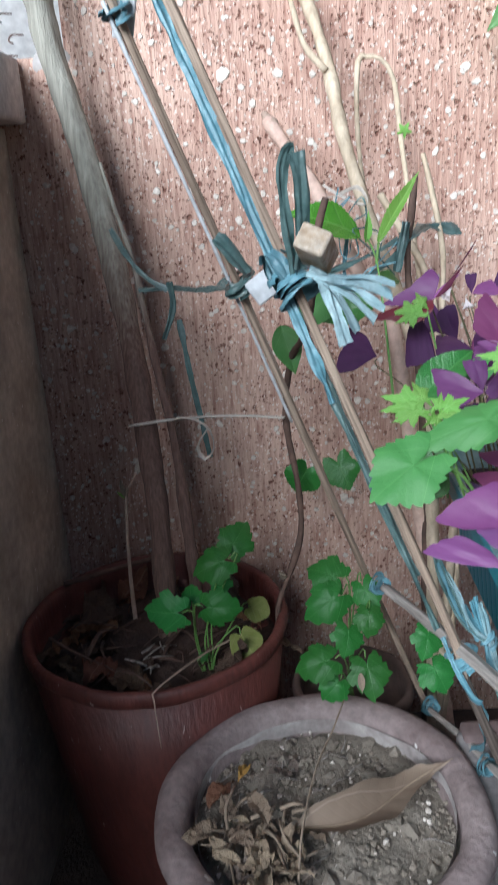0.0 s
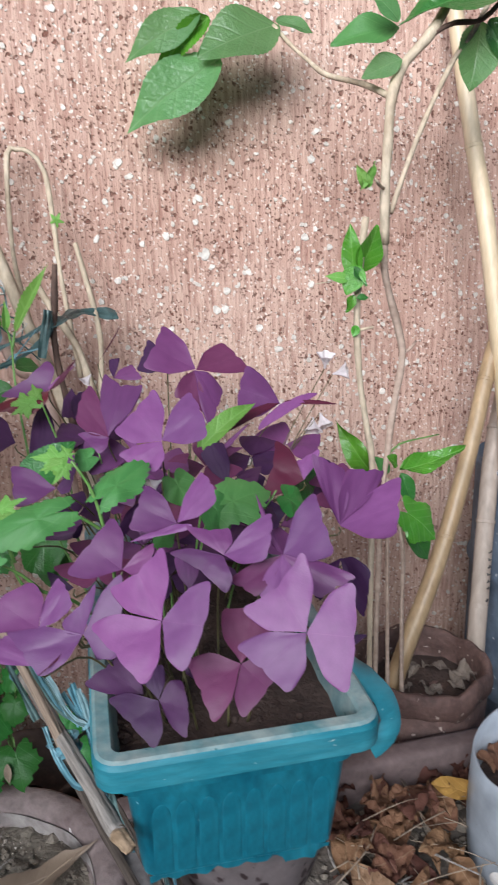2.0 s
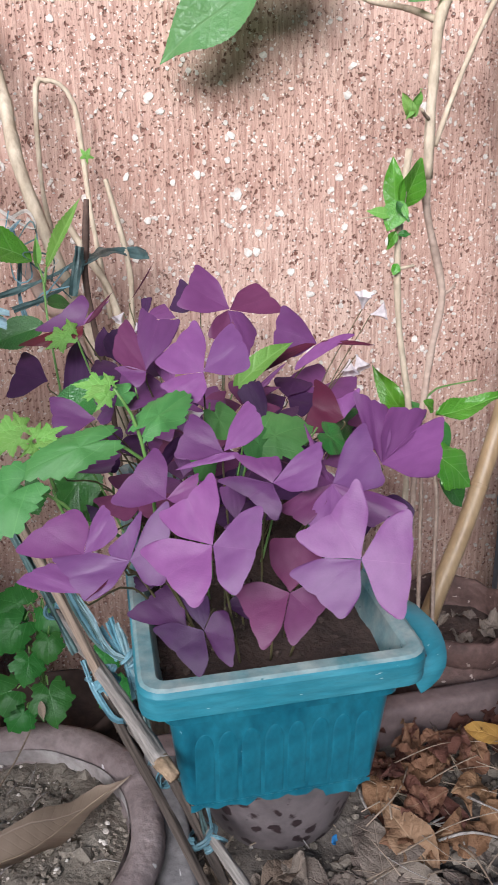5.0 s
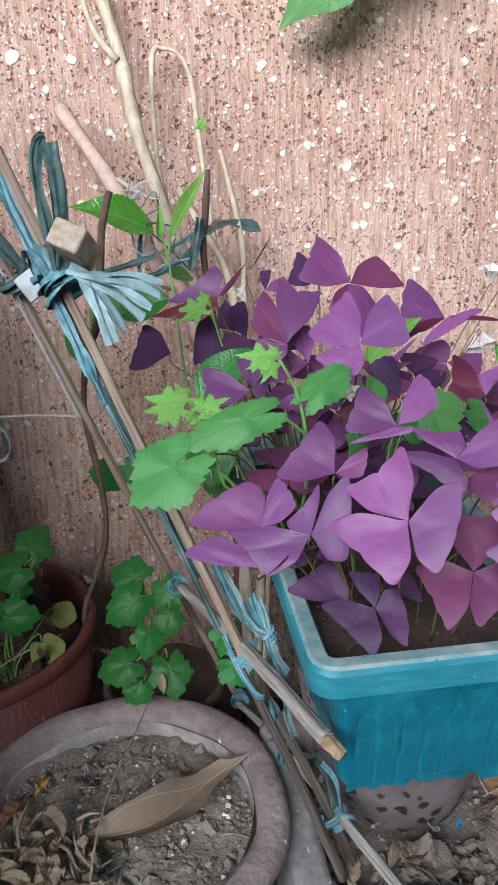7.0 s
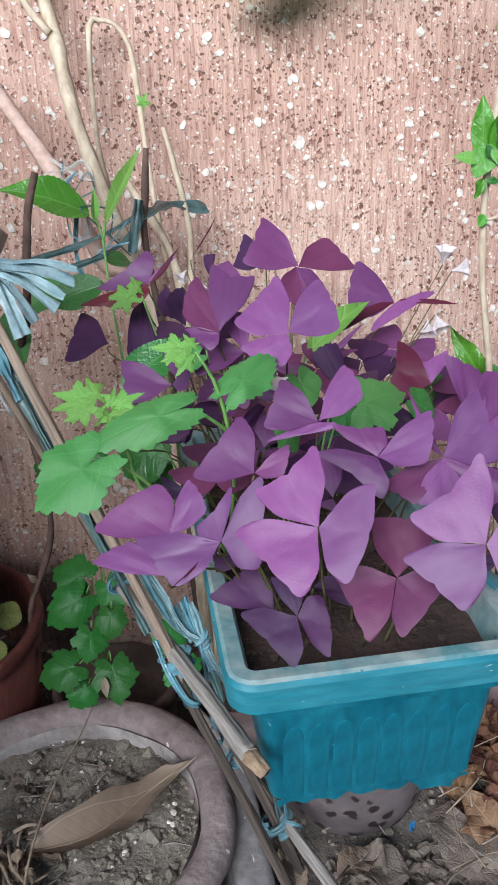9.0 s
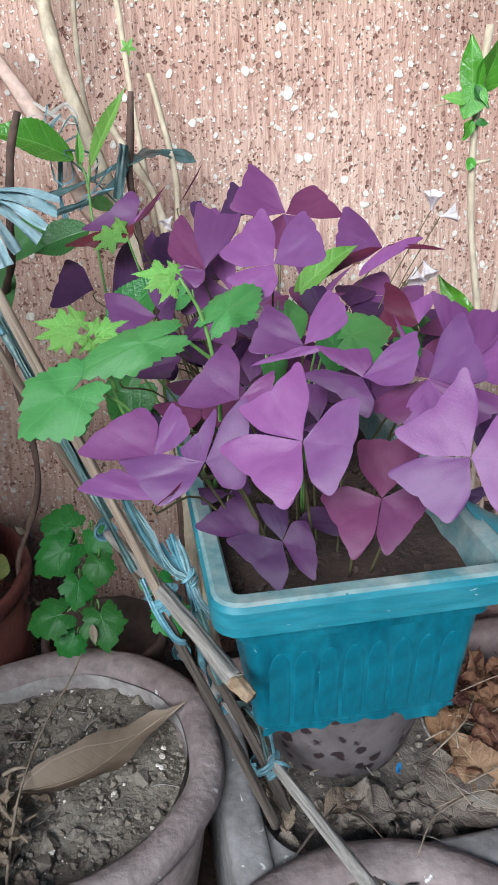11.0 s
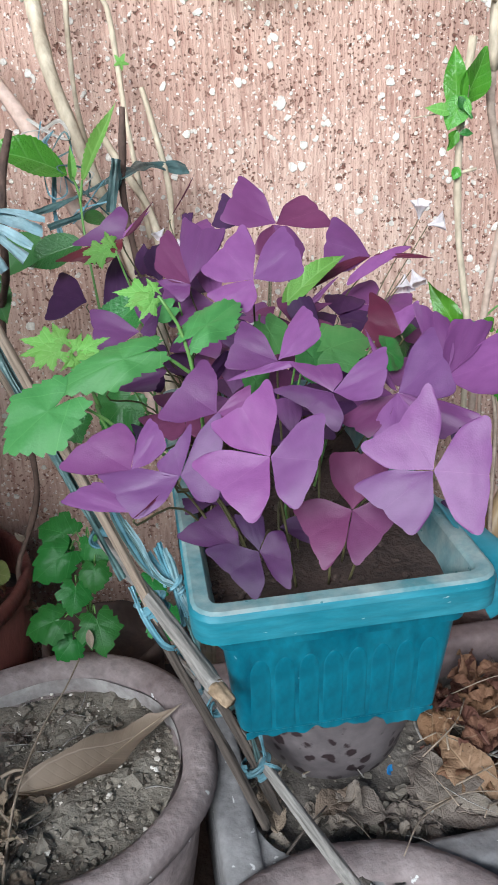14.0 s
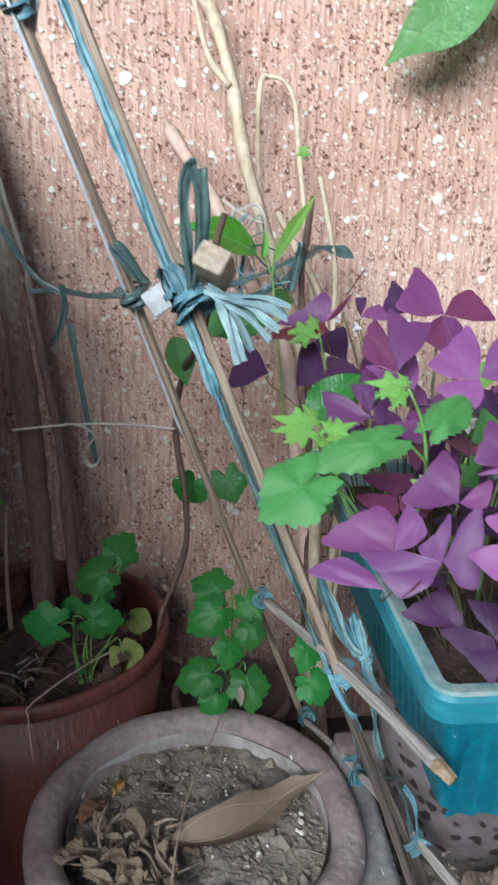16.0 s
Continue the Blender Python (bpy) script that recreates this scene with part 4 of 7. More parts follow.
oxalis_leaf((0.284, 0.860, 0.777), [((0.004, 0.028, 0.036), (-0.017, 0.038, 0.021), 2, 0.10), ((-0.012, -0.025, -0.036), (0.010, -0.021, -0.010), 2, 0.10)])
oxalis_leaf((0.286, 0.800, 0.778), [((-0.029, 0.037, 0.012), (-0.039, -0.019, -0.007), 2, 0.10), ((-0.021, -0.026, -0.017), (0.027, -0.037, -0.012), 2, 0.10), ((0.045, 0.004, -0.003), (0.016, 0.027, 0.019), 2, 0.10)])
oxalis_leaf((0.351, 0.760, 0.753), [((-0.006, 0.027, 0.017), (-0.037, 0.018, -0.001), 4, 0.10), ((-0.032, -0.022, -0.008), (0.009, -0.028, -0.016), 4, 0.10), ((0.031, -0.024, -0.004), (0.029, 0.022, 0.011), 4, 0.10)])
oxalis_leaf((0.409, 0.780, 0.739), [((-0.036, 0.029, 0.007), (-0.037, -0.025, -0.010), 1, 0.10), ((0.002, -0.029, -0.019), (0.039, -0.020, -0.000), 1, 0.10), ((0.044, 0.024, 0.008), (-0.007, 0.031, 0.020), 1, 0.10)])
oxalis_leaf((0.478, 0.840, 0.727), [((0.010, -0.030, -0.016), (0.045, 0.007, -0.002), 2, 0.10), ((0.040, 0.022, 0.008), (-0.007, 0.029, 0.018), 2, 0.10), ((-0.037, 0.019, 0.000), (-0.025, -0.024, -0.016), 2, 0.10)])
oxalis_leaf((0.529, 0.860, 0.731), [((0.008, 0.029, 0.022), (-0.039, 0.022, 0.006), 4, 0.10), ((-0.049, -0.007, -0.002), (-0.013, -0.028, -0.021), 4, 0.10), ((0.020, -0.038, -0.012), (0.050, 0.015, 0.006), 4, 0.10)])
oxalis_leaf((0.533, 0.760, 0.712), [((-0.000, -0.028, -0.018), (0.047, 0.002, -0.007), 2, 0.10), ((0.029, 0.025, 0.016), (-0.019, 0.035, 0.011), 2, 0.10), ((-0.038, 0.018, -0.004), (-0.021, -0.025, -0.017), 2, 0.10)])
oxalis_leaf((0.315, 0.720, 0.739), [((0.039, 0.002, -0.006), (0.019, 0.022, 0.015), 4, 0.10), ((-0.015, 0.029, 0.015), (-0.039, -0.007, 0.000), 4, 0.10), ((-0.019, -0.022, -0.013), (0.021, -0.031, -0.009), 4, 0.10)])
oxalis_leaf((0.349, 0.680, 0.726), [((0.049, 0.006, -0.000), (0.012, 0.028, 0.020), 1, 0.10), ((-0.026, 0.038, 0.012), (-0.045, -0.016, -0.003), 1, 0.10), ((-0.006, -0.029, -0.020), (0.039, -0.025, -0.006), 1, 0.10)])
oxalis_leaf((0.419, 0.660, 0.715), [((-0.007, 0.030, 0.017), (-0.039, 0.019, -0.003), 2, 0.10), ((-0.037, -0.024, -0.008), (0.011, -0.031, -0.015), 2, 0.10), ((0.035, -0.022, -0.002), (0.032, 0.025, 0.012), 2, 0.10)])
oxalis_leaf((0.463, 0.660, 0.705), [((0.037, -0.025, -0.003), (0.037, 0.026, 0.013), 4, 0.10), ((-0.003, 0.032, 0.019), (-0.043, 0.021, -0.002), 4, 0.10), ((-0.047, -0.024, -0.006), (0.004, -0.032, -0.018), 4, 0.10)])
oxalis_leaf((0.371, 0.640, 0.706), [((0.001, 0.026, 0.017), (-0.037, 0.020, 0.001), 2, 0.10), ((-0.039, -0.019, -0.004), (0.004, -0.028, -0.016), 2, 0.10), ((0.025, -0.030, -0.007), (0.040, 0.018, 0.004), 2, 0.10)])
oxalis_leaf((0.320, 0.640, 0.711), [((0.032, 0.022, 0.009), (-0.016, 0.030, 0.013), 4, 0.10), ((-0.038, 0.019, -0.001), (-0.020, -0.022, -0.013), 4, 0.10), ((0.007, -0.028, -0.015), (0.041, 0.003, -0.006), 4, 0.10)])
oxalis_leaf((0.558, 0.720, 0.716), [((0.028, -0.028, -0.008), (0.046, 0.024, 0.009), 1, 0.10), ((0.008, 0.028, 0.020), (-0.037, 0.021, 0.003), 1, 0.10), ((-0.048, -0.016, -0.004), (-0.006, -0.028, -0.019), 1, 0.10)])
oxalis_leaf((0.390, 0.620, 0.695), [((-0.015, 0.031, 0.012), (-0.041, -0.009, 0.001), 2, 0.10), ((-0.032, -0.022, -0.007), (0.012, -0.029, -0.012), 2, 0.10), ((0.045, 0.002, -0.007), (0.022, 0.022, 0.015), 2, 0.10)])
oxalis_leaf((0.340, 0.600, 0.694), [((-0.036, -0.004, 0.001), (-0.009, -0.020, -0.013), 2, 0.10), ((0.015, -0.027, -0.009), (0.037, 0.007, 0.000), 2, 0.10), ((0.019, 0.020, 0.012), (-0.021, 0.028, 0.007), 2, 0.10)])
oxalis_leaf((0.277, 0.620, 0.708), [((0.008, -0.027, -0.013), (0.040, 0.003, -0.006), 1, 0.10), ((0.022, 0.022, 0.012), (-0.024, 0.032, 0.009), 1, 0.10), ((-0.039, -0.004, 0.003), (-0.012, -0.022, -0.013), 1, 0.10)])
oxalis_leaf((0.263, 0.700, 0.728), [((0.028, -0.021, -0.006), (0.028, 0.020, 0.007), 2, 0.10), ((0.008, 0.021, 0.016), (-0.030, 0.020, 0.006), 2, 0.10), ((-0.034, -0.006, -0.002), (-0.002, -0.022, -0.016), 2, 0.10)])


def flower(at, facing, stalk_from, size=0.02):
    """A small five-petalled funnel on a thin stalk."""
    at, facing = Vector(at), Vector(facing).normalized()
    st = world_part("flower_stalk", sweep([stalk_from, (Vector(stalk_from) + at) / 2 + Vector((0, 0, 0.02)), at], 0.0008, 0.0006, 5), STALK, oxalis)
    q = facing.to_track_quat("Z", "Y").to_matrix().to_4x4()
    rows = []
    for j in range(7):
        t = j / 6
        rows.append([((0.06 + 0.5 * t ** 1.6 * (1 + 0.22 * math.cos(5 * a))) * math.cos(a) * size, (0.06 + 0.5 * t ** 1.6 * (1 + 0.22 * math.cos(5 * a))) * math.sin(a) * size, t * size)
                     for a in [2 * math.pi * i / 30 for i in range(31)]])
    part("flower", sheet(rows), PETAL, st, "small pale pink-white flower", Matrix.Translation(at) @ q)


flower((0.591, 0.886, 0.822), (0, -0.3, 1), (0.45, 0.80, 0.61), 0.020)
flower((0.600, 0.880, 0.815), (1, -0.5, 0.25), (0.46, 0.80, 0.61), 0.019)
flower((0.582, 0.880, 0.765), (0.2, -0.6, -0.9), (0.44, 0.78, 0.61), 0.020)
flower((0.572, 0.878, 0.760), (-0.2, -0.6, -0.9), (0.44, 0.78, 0.61), 0.020)
flower((0.339, 0.610, 0.785), (-0.9, -0.5, -0.2), (0.35, 0.66, 0.61), 0.014)
flower((0.296, 0.945, 0.826), (-0.7, -0.4, -0.7), (0.34, 0.84, 0.61), 0.014)
flower((0.310, 0.930, 0.815), (0.2, -0.4, -0.9), (0.34, 0.84, 0.61), 0.012)


# ---- green plants ----
BROAD = [lobed_leaf(5, 0.05, 30, 0.03, 0.22, 1), lobed_leaf(5, 0.12, 25, 0.04, 0.30, 2), lobed_leaf(5, 0.04, 32, 0.028, 0.15, 3), lobed_leaf(5, 0.10, 26, 0.040, 0.20, 8, 0.62), lobed_leaf(5, 0.05, 30, 0.035, 0.18, 9, 0.62, 0.16), lobed_leaf(5, 0.12, 14, 0.085, 0.50, 10, 0.6, 0.12), lobed_leaf(5, 0.08, 13, 0.08, 0.65, 12, 0.65, 0.14),
         lobed_leaf(5, 0.09, 22, 0.065, 0.22, 21, 0.75, 0.05), lobed_leaf(5, 0.07, 24, 0.07, 0.40, 22, 0.5, 0.10), lobed_leaf(5, 0.05, 22, 0.07, 0.35, 23, 0.35, 0.04)]
CUT = [lobed_leaf(5, 0.40, 28, 0.11, 0.25, 4, 0.3), lobed_leaf(5, 0.34, 24, 0.10, 0.35, 5, 0.3)]
OVAL = [oval_leaf(0.30, 0.5, 0.05, 0.25, 0.25, 1), oval_leaf(0.26, 0.9, 0.06, 0.35, 0.35, 2), oval_leaf(0.36, 0.3, 0.04, 0.2, 0.15, 3), oval_leaf(0.15, 1.0, 0.14, 0.5, 0.1, 4), oval_leaf(0.32, 0.7, 0.08, 0.38, 0.5, 5, 0.06, 0.03), oval_leaf(0.28, 0.7, 0.08, 0.32, -0.35, 7, 0.07, 0.03), oval_leaf(0.27, 0.55, 0.035, 0.22, 0.3, 8, 0.05, 0.02)]
MADE = {}


def leaf_mesh(shape, mat):
    key = (id(shape), mat.name)
    if key not in MADE:
        MADE[key] = mesh("leaf", *shape, mat)
    return MADE[key]


def leaf(owner, shape, mat, base, tip, n, width=1.0, label=""):
    return world_part("leaf", leaf_mesh(shape, mat), None, owner, label, leaf_pose(base, tip, n, width))


def stem(owner, pts, r0, r1, mat, name="stem", knots=0.1, label="", sides=8, flat=1.0):
    return world_part(name, sweep(pts, r0, r1, sides, flat, knots, seed=len(owner.children)), mat, owner, label)


vine = thing("vine", (0.28, 0.62, 0.61), "bright green gourd vine with lobed toothed leaves over the planter", "plant")
stem(vine, [(0.29, 0.66, 0.605), (0.290, 0.60, 0.70), (0.284, 0.574, 0.752), (0.276, 0.566, 0.766), (0.262, 0.560, 0.779)], 0.0022, 0.0013, STALK_GREEN)
stem(vine, [(0.284, 0.574, 0.752), (0.281, 0.573, 0.775), (0.274, 0.574, 0.800), (0.262, 0.573, 0.822)], 0.0018, 0.0012, STALK_GREEN)
stem(vine, [(0.29, 0.64, 0.605), (0.262, 0.59, 0.68), (0.228, 0.566, 0.713), (0.213, 0.556, 0.727), (0.207, 0.556, 0.748)], 0.0020, 0.0012, STALK_GREEN)
stem(vine, [(0.228, 0.566, 0.713), (0.214, 0.555, 0.735), (0.194, 0.551, 0.752)], 0.0016, 0.0010, STALK_GREEN)
stem(vine, [(0.209, 0.565, 0.742), (0.202, 0.572, 0.765), (0.192, 0.577, 0.786)], 0.0016, 0.0012, STALK_GREEN)
stem(vine, [(0.262, 0.80, 0.61), (0.256, 0.81, 0.74), (0.236, 0.80, 0.825)], 0.0016, 0.001, STALK_GREEN)
leaf(vine, BROAD[7], GREEN, (0.199, 0.554, 0.767), (0.142, 0.536, 0.731), (-0.2, -0.7, 0.7), 0.88)
leaf(vine, BROAD[8], GREEN, (0.270, 0.561, 0.790), (0.185, 0.552, 0.770), (-0.1, -0.7, 0.7), 0.44)
leaf(vine, BROAD[9], GREEN, (0.273, 0.562, 0.783), (0.325, 0.597, 0.810), (0.0, -0.6, 0.8), 0.52)
for c, tips in (((0.189, 0.578, 0.788), ((0.161, 0.590, 0.794), (0.182, 0.592, 0.803), (0.167, 0.576, 0.779), (0.159, 0.584, 0.786))),
                   ((0.196, 0.572, 0.784), ((0.217, 0.574, 0.793), (0.201, 0.580, 0.796), (0.195, 0.564, 0.773), (0.214, 0.566, 0.782), (0.187, 0.568, 0.775))),
                   ((0.261, 0.572, 0.823), ((0.235, 0.581, 0.826), (0.256, 0.581, 0.833), (0.249, 0.565, 0.810), (0.240, 0.573, 0.818))),
                   ((0.233, 0.800, 0.827), ((0.204, 0.806, 0.825), (0.228, 0.813, 0.842), (0.208, 0.799, 0.817), (0.217, 0.807, 0.831))),
                   ((0.282, 0.560, 0.750), ((0.268, 0.56, 0.738), (0.272, 0.56, 0.748)))):
    for i, t in enumerate(tips):
        leaf(vine, CUT[i % 2], GREEN_YOUNG, c, t, (0.3 * (i - 1), -0.8, 0.55), 0.66)

weeds = thing("weed_plant", (0.33, 0.72, 0.605), "green weed leaves growing among the oxalis", "plant")
for b, t, sh, mt in (((0.378, 0.600, 0.752), (0.432, 0.610, 0.768), BROAD[5], GREEN), ((0.375, 0.60, 0.770), (0.400, 0.60, 0.735), BROAD[0], GREEN), ((0.350, 0.64, 0.785), (0.366, 0.63, 0.752), BROAD[2], GREEN),
                     ((0.405, 0.80, 0.754), (0.479, 0.82, 0.807), OVAL[1], GREEN_YOUNG), ((0.21, 0.71, 0.755), (0.265, 0.73, 0.800), OVAL[0], GREEN_DARK), ((0.29, 0.74, 0.780), (0.262, 0.74, 0.768), BROAD[0], GREEN),
                     ((0.505, 0.75, 0.735), (0.545, 0.75, 0.690), BROAD[2], GREEN_DARK), ((0.245, 0.75, 0.700), (0.20, 0.75, 0.655), BROAD[2], GREEN_DARK), ((0.24, 0.76, 0.67), (0.225, 0.75, 0.63), BROAD[0], GREEN_DARK),
                     ((0.33, 0.60, 0.752), (0.345, 0.60, 0.725), BROAD[1], GREEN), ((0.46, 0.66, 0.745), (0.49, 0.66, 0.72), BROAD[2], GREEN_DARK)):
    foot = (b[0] * 0.5 + 0.17, max(0.55, min(0.86, b[1])), 0.605)
    stem(weeds, [foot, ((foot[0] + b[0]) / 2, b[1] + 0.015, (foot[2] + b[2]) / 2 + 0.01), b], 0.0013, 0.0009, STALK_GREEN)
    leaf(weeds, sh, mt, b, t, (0, -0.6, 0.8), 0.6 if mt is GREEN_YOUNG else 1.0)

tall = thing("broad_leaf_plant", (0.20, 0.90, 0.61), "young plant with long glossy toothed leaves tied to a stub", "plant")
stem(tall, [(0.215, 0.88, 0.70), (0.205, 0.90, 0.82), (0.203, 0.94, 0.870), (0.197, 0.97, 0.888)], 0.0016, 0.0012, STALK_GREEN)
stem(tall, [(0.203, 0.935, 0.862), (0.208, 0.95, 0.885)], 0.002, 0.0015, STALK_GREEN)
leaf(tall, OVAL[1], GREEN_GLOSS, (0.192, 0.985, 0.893), (0.100, 0.945, 0.935), (0.1, -0.75, 0.6), 0.92, "long glossy dark green leaf")
leaf(tall, OVAL[3], GREEN_YOUNG, (0.208, 0.955, 0.885), (0.255, 0.940, 0.968), (-0.3, -0.8, 0.3), 0.62)
leaf(tall, OVAL[3], GREEN_YOUNG, (0.196, 0.972, 0.884), (0.199, 0.965, 0.922), (0.3, -0.9, 0.2), 1.0, "small yellowish young leaf")
leaf(tall, OVAL[2], GREEN_DARK, (0.205, 0.93, 0.845), (0.235, 0.95, 0.84), (0, -0.7, 0.7))
leaf(tall, OVAL[2], GREEN, (0.15, 0.95, 0.83), (0.105, 0.93, 0.79), (0, -0.8, 0.6))
leaf(tall, OVAL[0], GREEN_DARK, (0.20, 0.92, 0.82), (0.13, 0.93, 0.80), (0, -0.8, 0.6))
leaf(tall, OVAL[0], GREEN, (0.085, 0.96, 0.79), (0.10, 0.93, 0.735), (0, -0.9, 0.3))

cluster = thing("seedling_clump", (0.16, 0.86, 0.0), "clump of fresh green toothed seedling leaves between the pots", "plant")
for i, (b, t) in enumerate((((0.153, 0.850, 0.480), (0.108, 0.869, 0.492)), ((0.152, 0.830, 0.485), (0.103, 0.811, 0.459)), ((0.163, 0.835, 0.498), (0.177, 0.805, 0.469)), ((0.171, 0.800, 0.480), (0.168, 0.775, 0.455)),
                            ((0.147, 0.800, 0.458), (0.141, 0.773, 0.430)), ((0.138, 0.790, 0.413), (0.086, 0.786, 0.402)), ((0.162, 0.790, 0.421), (0.170, 0.753, 0.386)), ((0.139, 0.800, 0.380), (0.116, 0.783, 0.360)))):
    stem(cluster, [(0.15 + 0.003 * i, 0.865, 0.25), (0.152, 0.85, (0.25 + b[2]) / 2), (b[0], b[1] + 0.004, b[2] - 0.002), Vector(b).lerp(Vector(t), 0.2)], 0.0014, 0.0009, STALK_GREEN)
    leaf(cluster, BROAD[5 + i % 2], GREEN_LEAFY, b, t, (0.3 * math.sin(i * 2.1), -0.7, 0.7), (1.15, 0.95, 0.9, 1.12, 1.1, 1.0, 1.05, 1.3)[i])
leaf(cluster, BROAD[5], GREEN_LEAFY, (0.237, 0.770, 0.469), (0.228, 0.744, 0.441), (0.1, -0.8, 0.5), 1.0)
leaf(cluster, BROAD[6], GREEN_LEAFY, (0.233, 0.765, 0.425), (0.250, 0.739, 0.401), (0.1, -0.8, 0.5), 1.3)
leaf(cluster, OVAL[1], STRAW, (0.155, 0.764, 0.406), (0.156, 0.752, 0.386), (0, -1, 0.3), 0.8, "small withered straw-coloured leaf")
rear_pot = pot("plant_pot", (0.16, 0.90, 0), 0.085, 0.30, 0.065, 0.012, 0.03, 0.05, CLAY_SHADED, "small clay pot behind the seedlings, darkened for shade", 21)

redling = thing("seedling", (-0.03, 0.86, 0.34), "green toothed seedling in the red pot with one yellowing leaf", "plant")
for i, (b, t) in enumerate((((-0.003, 0.870, 0.511), (0.024, 0.899, 0.544)), ((0.014, 0.860, 0.520), (-0.037, 0.853, 0.505)), ((-0.016, 0.870, 0.459), (-0.007, 0.891, 0.481)), ((-0.043, 0.840, 0.462), (0.007, 0.831, 0.460)),
                            ((-0.045, 0.820, 0.465), (-0.100, 0.827, 0.464)), ((-0.047, 0.850, 0.453), (-0.052, 0.872, 0.474)), ((0.006, 0.860, 0.416), (0.029, 0.830, 0.389)), ((0.014, 0.930, 0.407), (0.050, 0.918, 0.400)), ((-0.045, 0.840, 0.382), (-0.033, 0.844, 0.388)))):
    stem(redling, [(-0.03 + 0.2 * b[0], 0.87, 0.335), (-0.03 + 0.4 * b[0], 0.865, (0.34 + b[2]) / 2), (b[0], b[1] + 0.004, b[2]), Vector(b).lerp(Vector(t), 0.22)], 0.0014, 0.0009, STALK_GREEN)
    leaf(redling, BROAD[2 if i in (6, 7) else 5 + i % 2], YELLOWING if i in (6, 7) else GREEN_LEAFY, b, t, (0.15 * math.sin(i * 2.1), -0.8, 0.5 + 0.3 * math.sin(i * 1.3)), 1.0)

sprout = thing("dry_sprout", (-0.155, 0.98, 0.34), "thin bare sprout with a dry curled tip in the red pot", "plant")
stem(sprout, [(-0.154, 1.0, 0.345), (-0.154, 1.0, 0.405), (-0.151, 1.0, 0.489), (-0.145, 1.0, 0.553), (-0.136, 1.0, 0.570), (-0.128, 1.0, 0.586)], 0.0036, 0.0016, BARK_DULL)
leaf(sprout, OVAL[3], STRING, (-0.128, 1.0, 0.584), (-0.113, 0.995, 0.616), (0, -1, 0.2), 1.1, "dry curled tip")
for t in ((-0.151, 0.995, 0.577), (-0.158, 0.995, 0.562), (-0.139, 0.99, 0.572), (-0.150, 0.99, 0.584)):
    leaf(sprout, OVAL[3], GREEN_YOUNG if t[0] < -0.1505 else STRAW, (-0.146, 1.0, 0.548), t, (0, -1, 0.2), 0.7)

# ---- woody stems behind ----
shrub = thing("bare_shrub", (0.29, 1.03, 0.0), "pale bare shrub branches against the red wall", "shrub")
stem(shrub, [(-0.05, 1.185, 1.40), (0.030, 1.185, 1.330), (0.096, 1.183, 1.268), (0.133, 1.180, 1.217), (0.151, 1.160, 1.174), (0.170, 1.120, 1.096), (0.183, 1.070, 1.005), (0.209, 1.050, 0.915), (0.237, 1.040, 0.835), (0.266, 1.030, 0.743), (0.29, 1.02, 0.60), (0.30, 1.02, 0.0)], 0.0085, 0.0105, BARK_PALE, "branch", 0.3)
stem(shrub, [(0.118, 1.15, 1.21), (0.137, 1.13, 1.135), (0.164, 1.11, 1.097)], 0.003, 0.005, BARK_PALE, "branch", 0.3)
stem(shrub, [(0.24, 1.08, 0.80), (0.212, 1.10, 0.942), (0.208, 1.14, 1.036), (0.213, 1.16, 1.111), (0.225, 1.163, 1.117), (0.244, 1.16, 1.113), (0.262, 1.16, 1.086), (0.268, 1.14, 1.013), (0.271, 1.10, 0.94), (0.285, 1.07, 0.80)], 0.0036, 0.0036, BARK_PALE, "twig", 0.3)
stem(shrub, [(0.295, 1.120, 0.986), (0.302, 1.110, 0.953), (0.318, 1.090, 0.856), (0.312, 1.050, 0.736), (0.34, 1.03, 0.60), (0.31, 1.02, 0.0)], 0.004, 0.007, BARK_PALE, "twig", 0.3)
stem(shrub, [(0.233, 1.100, 0.937), (0.259, 1.080, 0.889), (0.289, 1.060, 0.830), (0.305, 1.030, 0.725), (0.33, 1.02, 0.60), (0.30, 1.02, 0.0)], 0.005, 0.008, BARK_PALE, "branch", 0.3)
stem(shrub, [(0.264, 1.01, 0.962), (0.258, 1.01, 0.901), (0.255, 1.01, 0.84), (0.28, 1.02, 0.60), (0.29, 1.02, 0.0)], 0.0042, 0.006, BARK_BROWN, "stub", 0.3, "dark cut stub")
leaf(shrub, CUT[0], GREEN_YOUNG, (0.268, 1.135, 1.012), (0.276, 1.13, 1.025), (0, -1, 0.2), 1.0)
cane = thing("garden_cane", (0.26, 1.02, 0.0), "thick pinkish cane leaning behind the planter", "cane")
stem(cane, [(0.087, 1.140, 1.041), (0.090, 1.135, 1.034), (0.146, 1.090, 0.944), (0.200, 1.050, 0.831), (0.245, 1.030, 0.729), (0.34, 1.03, 0.0)], 0.0098, 0.0125, BARK_PINK, "cane", 0.2)
stem(cane, [(0.079, 1.146, 1.054), (0.086, 1.141, 1.043), (0.093, 1.133, 1.030)], 0.0060, 0.0101, BARK_DULL, "cane_tip", 0.8, "frayed grey-brown broken top")
creeper = thing("creeper_stem", (0.06, 0.92, 0.34), "dark brown twisted creeper stem rising from the red pot", "plant")
stem(creeper, [(0.062, 0.92, 0.345), (0.062, 0.92, 0.409), (0.074, 0.93, 0.437), (0.098, 0.95, 0.50), (0.098, 0.96, 0.571), (0.086, 0.97, 0.663), (0.095, 0.95, 0.745), (0.112, 0.90, 0.79), (0.122, 0.87, 0.849), (0.130, 0.89, 0.907), (0.141, 0.90, 0.942)], 0.004, 0.0046, BARK_BROWN, "stem", 0.4)
